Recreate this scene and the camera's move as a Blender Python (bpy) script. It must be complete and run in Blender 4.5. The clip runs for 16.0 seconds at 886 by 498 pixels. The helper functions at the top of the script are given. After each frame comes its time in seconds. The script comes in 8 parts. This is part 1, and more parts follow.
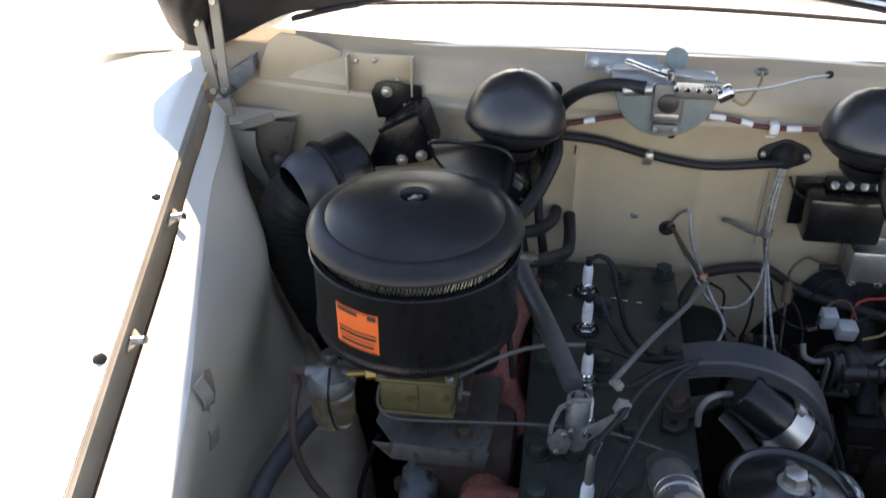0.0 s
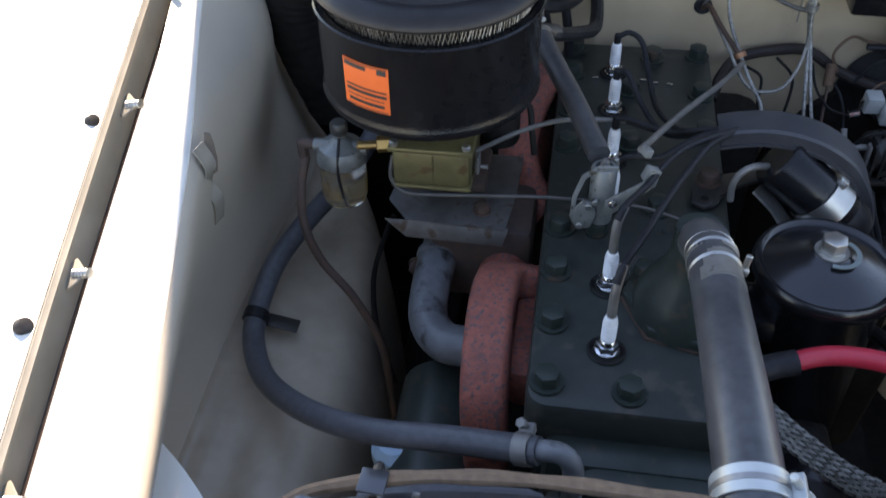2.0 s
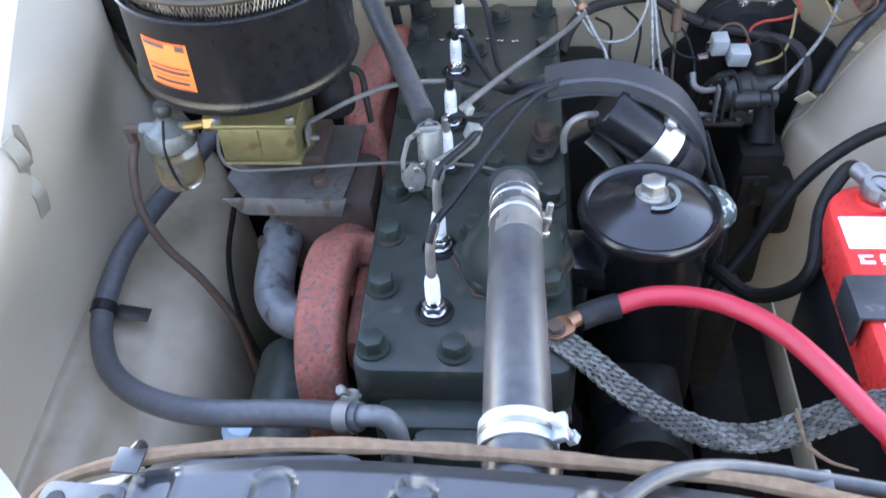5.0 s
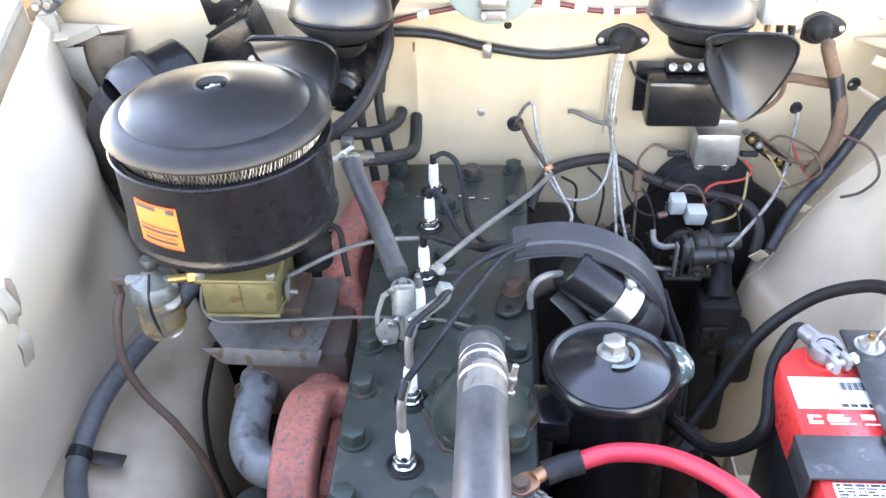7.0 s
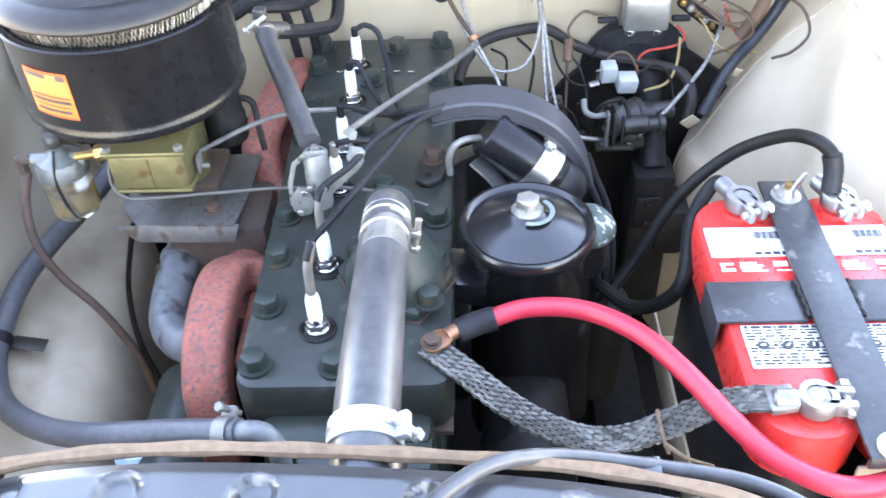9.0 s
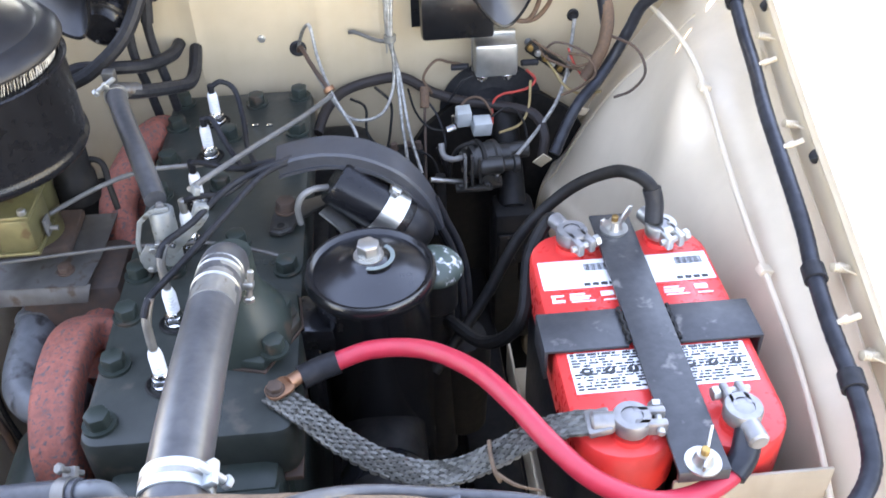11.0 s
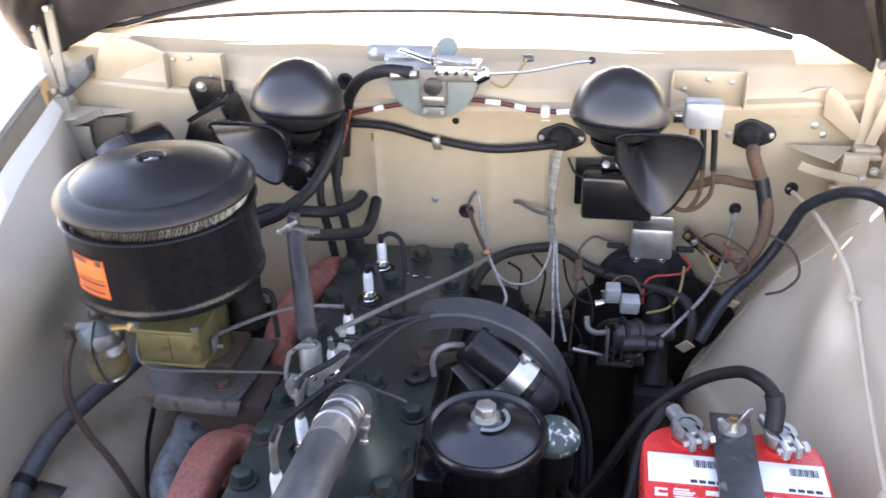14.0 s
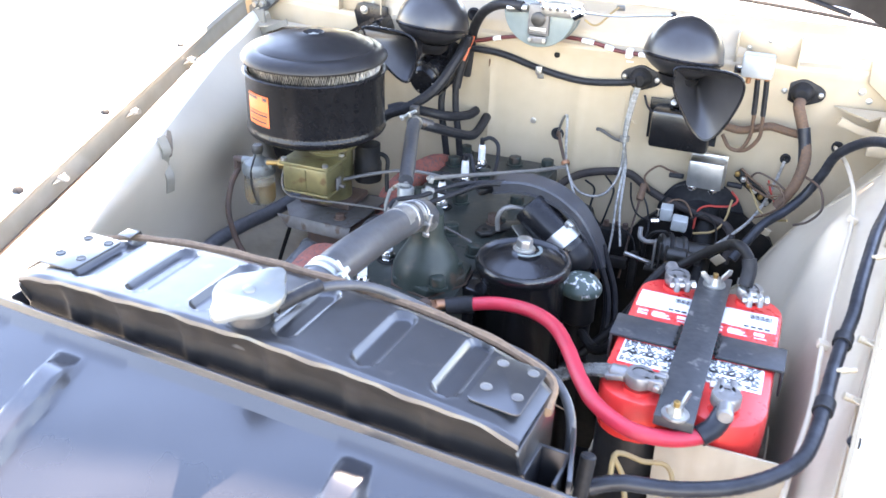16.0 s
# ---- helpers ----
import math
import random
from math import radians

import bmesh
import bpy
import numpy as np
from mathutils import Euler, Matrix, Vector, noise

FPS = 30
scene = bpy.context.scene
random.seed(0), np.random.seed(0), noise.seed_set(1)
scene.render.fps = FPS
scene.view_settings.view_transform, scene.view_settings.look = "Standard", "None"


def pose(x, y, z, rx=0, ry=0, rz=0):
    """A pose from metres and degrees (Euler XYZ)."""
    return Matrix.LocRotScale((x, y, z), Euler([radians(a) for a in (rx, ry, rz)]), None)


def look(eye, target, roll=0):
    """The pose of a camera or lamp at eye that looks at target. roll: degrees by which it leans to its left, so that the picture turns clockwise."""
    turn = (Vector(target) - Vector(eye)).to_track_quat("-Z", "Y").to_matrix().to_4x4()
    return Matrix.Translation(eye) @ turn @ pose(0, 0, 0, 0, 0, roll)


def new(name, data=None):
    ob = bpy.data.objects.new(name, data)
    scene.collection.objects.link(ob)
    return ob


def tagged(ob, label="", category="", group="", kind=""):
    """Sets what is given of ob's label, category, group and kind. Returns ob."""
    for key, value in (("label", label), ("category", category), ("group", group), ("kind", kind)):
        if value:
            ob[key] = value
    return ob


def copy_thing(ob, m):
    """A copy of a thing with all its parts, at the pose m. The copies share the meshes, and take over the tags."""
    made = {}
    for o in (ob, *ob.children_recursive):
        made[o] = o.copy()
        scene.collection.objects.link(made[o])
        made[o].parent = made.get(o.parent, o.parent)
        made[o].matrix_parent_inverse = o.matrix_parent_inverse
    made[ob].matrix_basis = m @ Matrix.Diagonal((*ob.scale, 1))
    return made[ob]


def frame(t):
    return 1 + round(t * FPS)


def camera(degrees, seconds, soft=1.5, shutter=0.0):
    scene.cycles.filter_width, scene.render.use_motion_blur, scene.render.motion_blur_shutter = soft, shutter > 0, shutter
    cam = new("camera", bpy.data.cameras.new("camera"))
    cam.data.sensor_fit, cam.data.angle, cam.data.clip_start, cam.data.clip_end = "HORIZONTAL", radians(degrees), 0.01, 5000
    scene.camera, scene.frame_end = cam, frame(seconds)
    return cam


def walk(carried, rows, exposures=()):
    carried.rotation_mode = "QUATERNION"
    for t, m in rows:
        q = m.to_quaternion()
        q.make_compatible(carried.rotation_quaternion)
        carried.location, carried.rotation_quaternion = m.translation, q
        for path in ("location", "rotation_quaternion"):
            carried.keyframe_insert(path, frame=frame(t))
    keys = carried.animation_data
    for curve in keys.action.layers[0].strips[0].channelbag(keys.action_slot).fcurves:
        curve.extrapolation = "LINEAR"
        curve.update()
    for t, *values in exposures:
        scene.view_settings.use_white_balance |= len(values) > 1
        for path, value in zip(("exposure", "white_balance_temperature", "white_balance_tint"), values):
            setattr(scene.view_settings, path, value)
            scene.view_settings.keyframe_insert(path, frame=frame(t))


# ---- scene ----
cam = camera(51.7, 16.0, shutter=0.4)
PATH = [
    (0, (-0.055, -0.543, 1.577), (-0.281, 1.119, 0.487), -0.1),
    (0.5, (-0.057, -0.547, 1.545), (-0.284, 1.067, 0.385), -0.1),
    (1, (-0.057, -0.541, 1.513), (-0.287, 1.022, 0.285), -0.2),
    (1.5, (-0.056, -0.543, 1.49), (-0.29, 0.973, 0.207), -0.2),
    (2, (-0.052, -0.544, 1.473), (-0.294, 0.916, 0.128), -1.2),
    (2.5, (-0.041, -0.555, 1.451), (-0.295, 0.853, 0.053), -2.0),
    (3, (-0.021, -0.557, 1.428), (-0.233, 0.823, -0.004), -1.9),
    (3.5, (0.003, -0.556, 1.42), (-0.189, 0.814, -0.024), -3.2),
    (4, (0.034, -0.551, 1.421), (-0.131, 0.827, -0.019), -3.7),
    (4.5, (0.059, -0.543, 1.436), (-0.1, 0.855, 0.014), -4.1),
    (5, (0.07, -0.534, 1.457), (-0.088, 0.904, 0.076), -3.9),
    (5.2, (0.073, -0.532, 1.466), (-0.085, 0.927, 0.107), -4.1),
    (7.3, (0.077, -0.553, 1.508), (-0.017, 1.07, 0.342), -1.0),
    (7.5, (0.08, -0.555, 1.497), (-0.012, 1.053, 0.311), -0.7),
    (8, (0.093, -0.56, 1.479), (0.0, 1.006, 0.238), -0.9),
    (8.5, (0.111, -0.568, 1.458), (0.021, 0.966, 0.178), -1.8),
    (9, (0.137, -0.564, 1.456), (0.078, 0.939, 0.137), -2.6),
    (9.2, (0.15, -0.564, 1.455), (0.113, 0.937, 0.132), -2.4),
    (11.3, (0.223, -0.591, 1.488), (0.347, 0.993, 0.273), -1.9),
    (11.5, (0.226, -0.593, 1.498), (0.364, 1.017, 0.319), -1.9),
    (12, (0.236, -0.596, 1.519), (0.38, 1.07, 0.423), -2.3),
    (12.5, (0.237, -0.593, 1.529), (0.353, 1.1, 0.47), -2.5),
    (13, (0.243, -0.589, 1.536), (0.266, 1.126, 0.507), -2.4),
    (13.5, (0.266, -0.596, 1.539), (0.126, 1.13, 0.539), -2.4),
    (14, (0.283, -0.621, 1.527), (-0.028, 1.092, 0.543), -1.8),
    (14.5, (0.312, -0.72, 1.512), (-0.101, 0.992, 0.566), -0.6),
    (15, (0.349, -0.828, 1.492), (-0.123, 0.877, 0.559), 0.4),
    (15.5, (0.4, -0.899, 1.485), (-0.166, 0.784, 0.565), 1.3),
    (16, (0.487, -0.946, 1.476), (-0.165, 0.706, 0.556), 1.7),
]
walk(cam, [(t, look(eye, target, roll)) for t, eye, target, roll in PATH], [(0, 1.8, 8250, 22), (0.5, 1.65, 8150, 22), (1, 1.62, 7950, 21), (2, 1.95, 7850, 20), (3.5, 2.58, 7450, 21), (4, 2.97, 7550, 22), (5, 3.64, 8100, 21), (7.5, 4.22, 8900, 23), (9, 4.36, 8600, 21), (11.5, 3.5, 9000, 25), (12.5, 3.1, 8950, 27), (13, 2.96, 8950, 28), (14, 3.08, 8850, 29), (14.5, 3.36, 8600, 28), (15, 3.69, 8300, 26), (16, 3.74, 8050, 23)])

# ---- world and light ----
XC = 0.056  # centre line of the car
SUN_AZ, SUN_EL = 103.5, 46.0  # bearing of the sun from +x towards +y, and its height


def make_world():
    w = bpy.data.worlds.new("sky_world")
    scene.world = w
    w.use_nodes = True
    nt = w.node_tree
    nt.nodes.clear()
    sky = nt.nodes.new("ShaderNodeTexSky")
    sky.sky_type = "NISHITA"
    sky.sun_disc = False
    sky.sun_elevation = radians(SUN_EL)
    sky.sun_rotation = radians(90 - SUN_AZ)
    sky.dust_density, sky.ozone_density = 0.0, 1.0
    bg = nt.nodes.new("ShaderNodeBackground")
    bg.inputs["Strength"].default_value = 0.15
    out = nt.nodes.new("ShaderNodeOutputWorld")
    nt.links.new(sky.outputs[0], bg.inputs[0])
    nt.links.new(bg.outputs[0], out.inputs[0])
    lamp = bpy.data.lights.new("sun", "SUN")
    lamp.energy, lamp.angle, lamp.color = 5.0, radians(0.6), (1.0, 0.95, 0.87)
    ob = new("sun", lamp)
    a, e = radians(SUN_AZ), radians(SUN_EL)
    d = Vector((math.cos(a) * math.cos(e), math.sin(a) * math.cos(e), math.sin(e)))
    ob.matrix_basis = look(d * 10, (0, 0, 0))


make_world()


# ---- materials ----
def material(name, c1, c2=None, rough=0.5, metal=0.0, grain=60.0, stain=6.0, bump=0.1, rvar=0.15, dirt=None, dirt_amount=0.0, coat=0.0, transmission=0.0, spec=0.5, streak=None, streak_amount=0.3):
    """Two colours mixed by a fine and a coarse noise, an optional dirt colour in patches, uneven gloss and fine relief."""
    m = bpy.data.materials.new(name)
    m.use_nodes = True
    nt = m.node_tree
    n, l = nt.nodes, nt.links
    p = n["Principled BSDF"]
    c2 = c2 or tuple(v * 0.8 for v in c1)
    tc = n.new("ShaderNodeTexCoord")

    def noise_node(scale, detail=4.0):
        t = n.new("ShaderNodeTexNoise")
        t.inputs["Scale"].default_value, t.inputs["Detail"].default_value = scale, detail
        l.new(tc.outputs["Object"], t.inputs["Vector"])
        return t

    fine, coarse = noise_node(grain, 6), noise_node(stain, 3)
    add = n.new("ShaderNodeMath")
    add.operation = "MULTIPLY_ADD"
    l.new(fine.outputs[0], add.inputs[0])
    add.inputs[1].default_value = 0.5
    half = n.new("ShaderNodeMath")
    half.operation = "MULTIPLY"
    half.inputs[1].default_value = 0.5
    l.new(coarse.outputs[0], half.inputs[0])
    l.new(half.outputs[0], add.inputs[2])
    ramp = n.new("ShaderNodeValToRGB")
    ramp.color_ramp.elements[0].position, ramp.color_ramp.elements[1].position = 0.36, 0.64
    ramp.color_ramp.elements[0].color, ramp.color_ramp.elements[1].color = (*c2, 1), (*c1, 1)
    l.new(add.outputs[0], ramp.inputs[0])
    colour = ramp.outputs[0]
    if dirt:
        spots = noise_node(stain * 4, 8)
        cut = n.new("ShaderNodeValToRGB")
        cut.color_ramp.elements[0].position, cut.color_ramp.elements[1].position = 0.62 - 0.3 * dirt_amount, 0.72 - 0.3 * dirt_amount
        l.new(spots.outputs[0], cut.inputs[0])
        mix = n.new("ShaderNodeMix")
        mix.data_type = "RGBA"
        l.new(cut.outputs[0], mix.inputs[0])
        l.new(colour, mix.inputs[6])
        mix.inputs[7].default_value = (*dirt, 1)
        colour = mix.outputs[2]
    if streak:
        mp = n.new("ShaderNodeMapping")
        mp.inputs["Scale"].default_value = (22, 22, 2.2)
        l.new(tc.outputs["Object"], mp.inputs["Vector"])
        run = n.new("ShaderNodeTexNoise")
        run.inputs["Scale"].default_value, run.inputs["Detail"].default_value = 1.6, 6
        l.new(mp.outputs[0], run.inputs["Vector"])
        band = n.new("ShaderNodeValToRGB")
        band.color_ramp.elements[0].position, band.color_ramp.elements[1].position = 0.5, 0.78
        band.color_ramp.elements[1].color = (streak_amount, streak_amount, streak_amount, 1)
        l.new(run.outputs[0], band.inputs[0])
        mix2 = n.new("ShaderNodeMix")
        mix2.data_type = "RGBA"
        l.new(band.outputs[0], mix2.inputs[0])
        l.new(colour, mix2.inputs[6])
        mix2.inputs[7].default_value = (*streak, 1)
        colour = mix2.outputs[2]
    l.new(colour, p.inputs["Base Color"])
    rr = n.new("ShaderNodeMapRange")
    rr.inputs[3].default_value, rr.inputs[4].default_value = max(0.02, rough - rvar), min(1.0, rough + rvar)
    l.new(add.outputs[0], rr.inputs[0])
    l.new(rr.outputs[0], p.inputs["Roughness"])
    p.inputs["Metallic"].default_value = metal
    p.inputs["Coat Weight"].default_value = coat
    p.inputs["Coat Roughness"].default_value = max(0.06, rough * 0.6)
    p.inputs["Transmission Weight"].default_value = transmission
    p.inputs["Specular IOR Level"].default_value = spec
    if bump:
        b = n.new("ShaderNodeBump")
        b.inputs["Strength"].default_value, b.inputs["Distance"].default_value = bump, 0.002
        l.new(fine.outputs[0], b.inputs["Height"])
        l.new(b.outputs[0], p.inputs["Normal"])
    return m


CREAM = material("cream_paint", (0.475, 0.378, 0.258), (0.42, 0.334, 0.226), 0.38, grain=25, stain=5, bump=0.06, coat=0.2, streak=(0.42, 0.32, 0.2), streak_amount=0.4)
# Cream lifted for the right inner fender: its extra light is in the colour.
CREAM_LIFTED = material("lifted_cream_paint", (0.64, 0.53, 0.39), (0.58, 0.475, 0.345), 0.34, grain=25, stain=5, bump=0.05, coat=0.3, streak=(0.48, 0.38, 0.26), streak_amount=0.25)
# Outer cream is far lighter than the firewall's: part of the sunlight is painted in.
CREAM_OUT = material("sunlit_cream_body_paint", (0.8, 0.77, 0.68), (0.77, 0.74, 0.65), 0.3, grain=20, stain=3, bump=0.0, rvar=0.05, coat=0.4)
APRON = material("apron_grey_beige_paint", (0.52, 0.455, 0.357), (0.475, 0.415, 0.323), 0.36, grain=18, stain=2.5, bump=0.03, rvar=0.05, coat=0.3, spec=0.55)
BLACK = material("gloss_black_enamel", (0.006, 0.006, 0.007), (0.011, 0.011, 0.012), 0.26, grain=80, stain=8, bump=0.03, rvar=0.08, coat=0.1, spec=0.25)
LIDBLACK = material("polished_black_enamel", (0.006, 0.006, 0.007), (0.01, 0.01, 0.011), 0.26, grain=80, stain=8, bump=0.02, rvar=0.06, coat=0.35, spec=0.45)
SATIN = material("satin_black_paint", (0.009, 0.009, 0.01), (0.018, 0.017, 0.017), 0.36, grain=120, stain=9, bump=0.08, spec=0.22)
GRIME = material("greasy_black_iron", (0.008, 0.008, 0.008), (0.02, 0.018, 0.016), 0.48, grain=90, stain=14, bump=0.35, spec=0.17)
RUBBER = material("black_rubber", (0.012, 0.012, 0.013), (0.026, 0.026, 0.028), 0.46, grain=150, stain=12, bump=0.12, spec=0.2)
HOSE = material("grey_dusty_hose_rubber", (0.105, 0.108, 0.115), (0.065, 0.067, 0.072), 0.38, grain=140, stain=9, bump=0.1, spec=0.3)
LOOM = material("black_loom_plastic", (0.05, 0.052, 0.057), (0.034, 0.035, 0.039), 0.4, grain=90, stain=10, bump=0.06, spec=0.45)
GREEN = material("engine_green_enamel", (0.022, 0.031, 0.026), (0.034, 0.043, 0.036), 0.36, grain=60, stain=9, bump=0.18, dirt=(0.07, 0.05, 0.036), dirt_amount=0.1, spec=0.3)
HEADGREY = material("engine_grey_green_top", (0.038, 0.043, 0.037), (0.025, 0.03, 0.026), 0.4, grain=70, stain=8, bump=0.2, dirt=(0.07, 0.062, 0.05), dirt_amount=0.08, spec=0.3)
RUST = material("rusty_red_manifold_iron", (0.36, 0.1, 0.065), (0.2, 0.06, 0.042), 0.72, grain=170, stain=55, bump=0.8, dirt=(0.11, 0.065, 0.06), dirt_amount=0.3)
RUSTDARK = material("dark_rusted_steel", (0.1, 0.055, 0.035), (0.05, 0.035, 0.028), 0.75, grain=80, stain=14, bump=0.4)
STEEL = material("dull_zinc_steel", (0.55, 0.54, 0.5), (0.42, 0.41, 0.38), 0.38, metal=0.9, grain=90, stain=15, bump=0.1)
PLATE = material("weathered_sheet_steel", (0.15, 0.142, 0.13), (0.09, 0.082, 0.074), 0.5, metal=0.6, grain=60, stain=14, bump=0.2, dirt=(0.09, 0.06, 0.042), dirt_amount=0.1)
DULL = material("dull_grey_steel", (0.22, 0.21, 0.19), (0.14, 0.13, 0.12), 0.5, metal=0.35, grain=90, stain=20, bump=0.1)
OILY = material("oily_grey_casting", (0.05, 0.048, 0.043), (0.022, 0.02, 0.018), 0.38, metal=0.2, grain=70, stain=25, bump=0.25)
HORN = material("satin_black_horn", (0.014, 0.014, 0.016), (0.022, 0.022, 0.024), 0.38, grain=60, stain=8, bump=0.03, coat=0.25, spec=0.6)
PIPEGREY = material("grey_pipe_paint", (0.16, 0.168, 0.17), (0.1, 0.105, 0.107), 0.4, grain=70, stain=10, bump=0.12, dirt=(0.035, 0.032, 0.03), dirt_amount=0.22)
CHROME = material("bright_chrome", (0.8, 0.8, 0.8), (0.7, 0.7, 0.7), 0.15, metal=1.0, bump=0.0, rvar=0.05)
WIPER = material("grey_green_wiper_paint", (0.2, 0.235, 0.22), (0.15, 0.18, 0.17), 0.38, grain=60, stain=12, bump=0.05)
CASTGREY = material("worn_grey_casting", (0.3, 0.31, 0.29), (0.19, 0.195, 0.18), 0.45, metal=0.35, grain=70, stain=30, bump=0.2, dirt=(0.1, 0.085, 0.06), dirt_amount=0.1)
FILTERGREY = material("dirty_grey_filter_casting", (0.19, 0.2, 0.185), (0.11, 0.115, 0.105), 0.42, metal=0.35, grain=70, stain=30, bump=0.2, dirt=(0.09, 0.075, 0.05), dirt_amount=0.12)
CONDUIT = material("silver_braided_conduit", (0.4, 0.385, 0.35), (0.16, 0.152, 0.135), 0.45, metal=0.5, grain=240, stain=60, bump=0.5)
PALE = material("pale_zinc_plate", (0.5, 0.52, 0.5), (0.4, 0.42, 0.4), 0.35, metal=0.25, grain=70, stain=20, bump=0.08)
SLEEVE = material("dull_silver_sleeve", (0.4, 0.392, 0.37), (0.28, 0.273, 0.255), 0.36, metal=0.75, grain=60, stain=22, bump=0.1, dirt=(0.16, 0.13, 0.1), dirt_amount=0.02)
OLIVE = material("olive_dichromate_metal", (0.22, 0.185, 0.08), (0.15, 0.128, 0.058), 0.42, metal=0.4, grain=70, stain=16, bump=0.15, dirt=(0.13, 0.08, 0.035), dirt_amount=0.12)
BRASS = material("brass_fitting", (0.42, 0.26, 0.09), (0.3, 0.18, 0.07), 0.4, metal=0.9, grain=60, stain=20, bump=0.05)
COPPER = material("copper_lug", (0.42, 0.2, 0.1), (0.3, 0.15, 0.09), 0.45, metal=0.7, grain=60, stain=20, bump=0.1)
WHITE = material("white_porcelain", (0.82, 0.82, 0.8), (0.75, 0.75, 0.73), 0.2, grain=80, stain=20, bump=0.0, coat=0.4)
RED = material("red_battery_plastic", (0.84, 0.055, 0.045), (0.78, 0.045, 0.04), 0.3, grain=120, stain=8, bump=0.05)
REDCABLE = material("red_cable_insulation", (0.62, 0.035, 0.06), (0.52, 0.03, 0.05), 0.38, grain=90, stain=14, bump=0.05)
LEAD = material("dull_lead_terminal", (0.32, 0.31, 0.3), (0.22, 0.21, 0.2), 0.45, metal=0.7, grain=90, stain=25, bump=0.3)
BRAID = material("tinned_braid", (0.21, 0.203, 0.178), (0.1, 0.096, 0.082), 0.5, metal=0.45, grain=200, stain=30, bump=0.4)
LABEL = material("white_label_paper", (0.86, 0.86, 0.84), (0.8, 0.8, 0.78), 0.45, grain=60, stain=10, bump=0.0)
INK = material("black_ink", (0.02, 0.02, 0.02), (0.03, 0.03, 0.03), 0.5, bump=0.0)
ORANGE = material("orange_decal", (0.78, 0.145, 0.03), (0.72, 0.125, 0.025), 0.4, grain=60, stain=12, bump=0.0)
# Lighter black with pale speckles: wear, plus sun patches put into the colour.
STRAP = material("worn_sunlit_black_strap_paint", (0.03, 0.031, 0.033), (0.05, 0.05, 0.05), 0.4, grain=120, stain=14, bump=0.15, dirt=(0.14, 0.13, 0.12), dirt_amount=-0.02)
HOSELIGHT = material("grey_sheen_hose_rubber", (0.08, 0.08, 0.082), (0.042, 0.043, 0.046), 0.34, grain=110, stain=13, bump=0.06, spec=0.5)
RADBLACK = material("satin_black_radiator_paint", (0.013, 0.014, 0.016), (0.024, 0.025, 0.027), 0.36, grain=40, stain=9, bump=0.06, rvar=0.12, dirt=(0.05, 0.046, 0.043), dirt_amount=-0.04, coat=0.65, spec=0.6)
RADFACE = material("dusty_brown_black_tank_paint", (0.032, 0.028, 0.026), (0.02, 0.018, 0.017), 0.55, grain=60, stain=14, bump=0.12, spec=0.25, streak=(0.06, 0.048, 0.038), streak_amount=0.4)
SHEETBLACK = material("gloss_black_sheet_paint", (0.014, 0.015, 0.018), (0.024, 0.025, 0.028), 0.26, grain=14, stain=3, bump=0.012, rvar=0.08, coat=0.7, spec=0.6)
CORD = material("brown_felt_cord", (0.22, 0.14, 0.085), (0.13, 0.08, 0.05), 0.85, grain=160, stain=20, bump=0.5)
CAPMETAL = material("zinc_plated_cap", (0.24, 0.25, 0.24), (0.2, 0.21, 0.2), 0.45, metal=0.5, grain=60, stain=12, bump=0.04, dirt=(0.27, 0.25, 0.2), dirt_amount=-0.05)
CHIPPED = material("chipped_green_cap", (0.075, 0.105, 0.085), (0.055, 0.08, 0.065), 0.42, grain=50, stain=28, bump=0.15, dirt=(0.75, 0.76, 0.74), dirt_amount=0.22)
QUILT = material("black_hood_lining", (0.018, 0.016, 0.015), (0.035, 0.032, 0.03), 0.35, grain=40, stain=9, bump=0.6, spec=0.3)
TRIM = material("aged_hood_edge_trim", (0.34, 0.32, 0.29), (0.2, 0.18, 0.16), 0.5, metal=0.3, grain=60, stain=25, bump=0.2)
HARNESS = material("dark_cloth_harness", (0.03, 0.021, 0.017), (0.016, 0.012, 0.011), 0.7, grain=250, stain=30, bump=0.4)
KHAKI = material("khaki_flange_paint", (0.3, 0.275, 0.225), (0.22, 0.2, 0.16), 0.42, grain=30, stain=8, bump=0.06)
WEBBING = material("brown_cloth_harness", (0.15, 0.082, 0.046), (0.085, 0.05, 0.032), 0.8, grain=250, stain=30, bump=0.5)
TAPE = material("black_harness_tape", (0.012, 0.013, 0.016), (0.026, 0.028, 0.034), 0.34, grain=60, stain=30, bump=0.3, spec=0.3)
WIRERED = material("red_wire", (0.5, 0.05, 0.03), (0.4, 0.04, 0.03), 0.5, bump=0.0)
WIREYEL = material("yellow_tan_wire", (0.32, 0.22, 0.09), (0.24, 0.16, 0.07), 0.6, bump=0.0)
ASPHALT = material("grey_asphalt", (0.3, 0.295, 0.285), (0.25, 0.245, 0.235), 0.9, grain=200, stain=2, bump=0.5)
AMBER = material("amber_fuel_glass", (0.72, 0.5, 0.18), (0.65, 0.43, 0.14), 0.06, grain=20, stain=5, bump=0.0, transmission=0.85, rvar=0.02)
GLASS = material("clear_bowl_glass", (0.85, 0.84, 0.74), (0.8, 0.79, 0.69), 0.05, grain=20, stain=5, bump=0.0, transmission=0.92, rvar=0.02)
SKYBLUE = material("light_blue_plastic", (0.35, 0.5, 0.6), (0.3, 0.45, 0.55), 0.4, bump=0.0)
AIRBLACK = material("dusty_black_lid_enamel", (0.012, 0.012, 0.013), (0.022, 0.022, 0.023), 0.34, grain=45, stain=16, bump=0.04, rvar=0.14, spec=0.25)
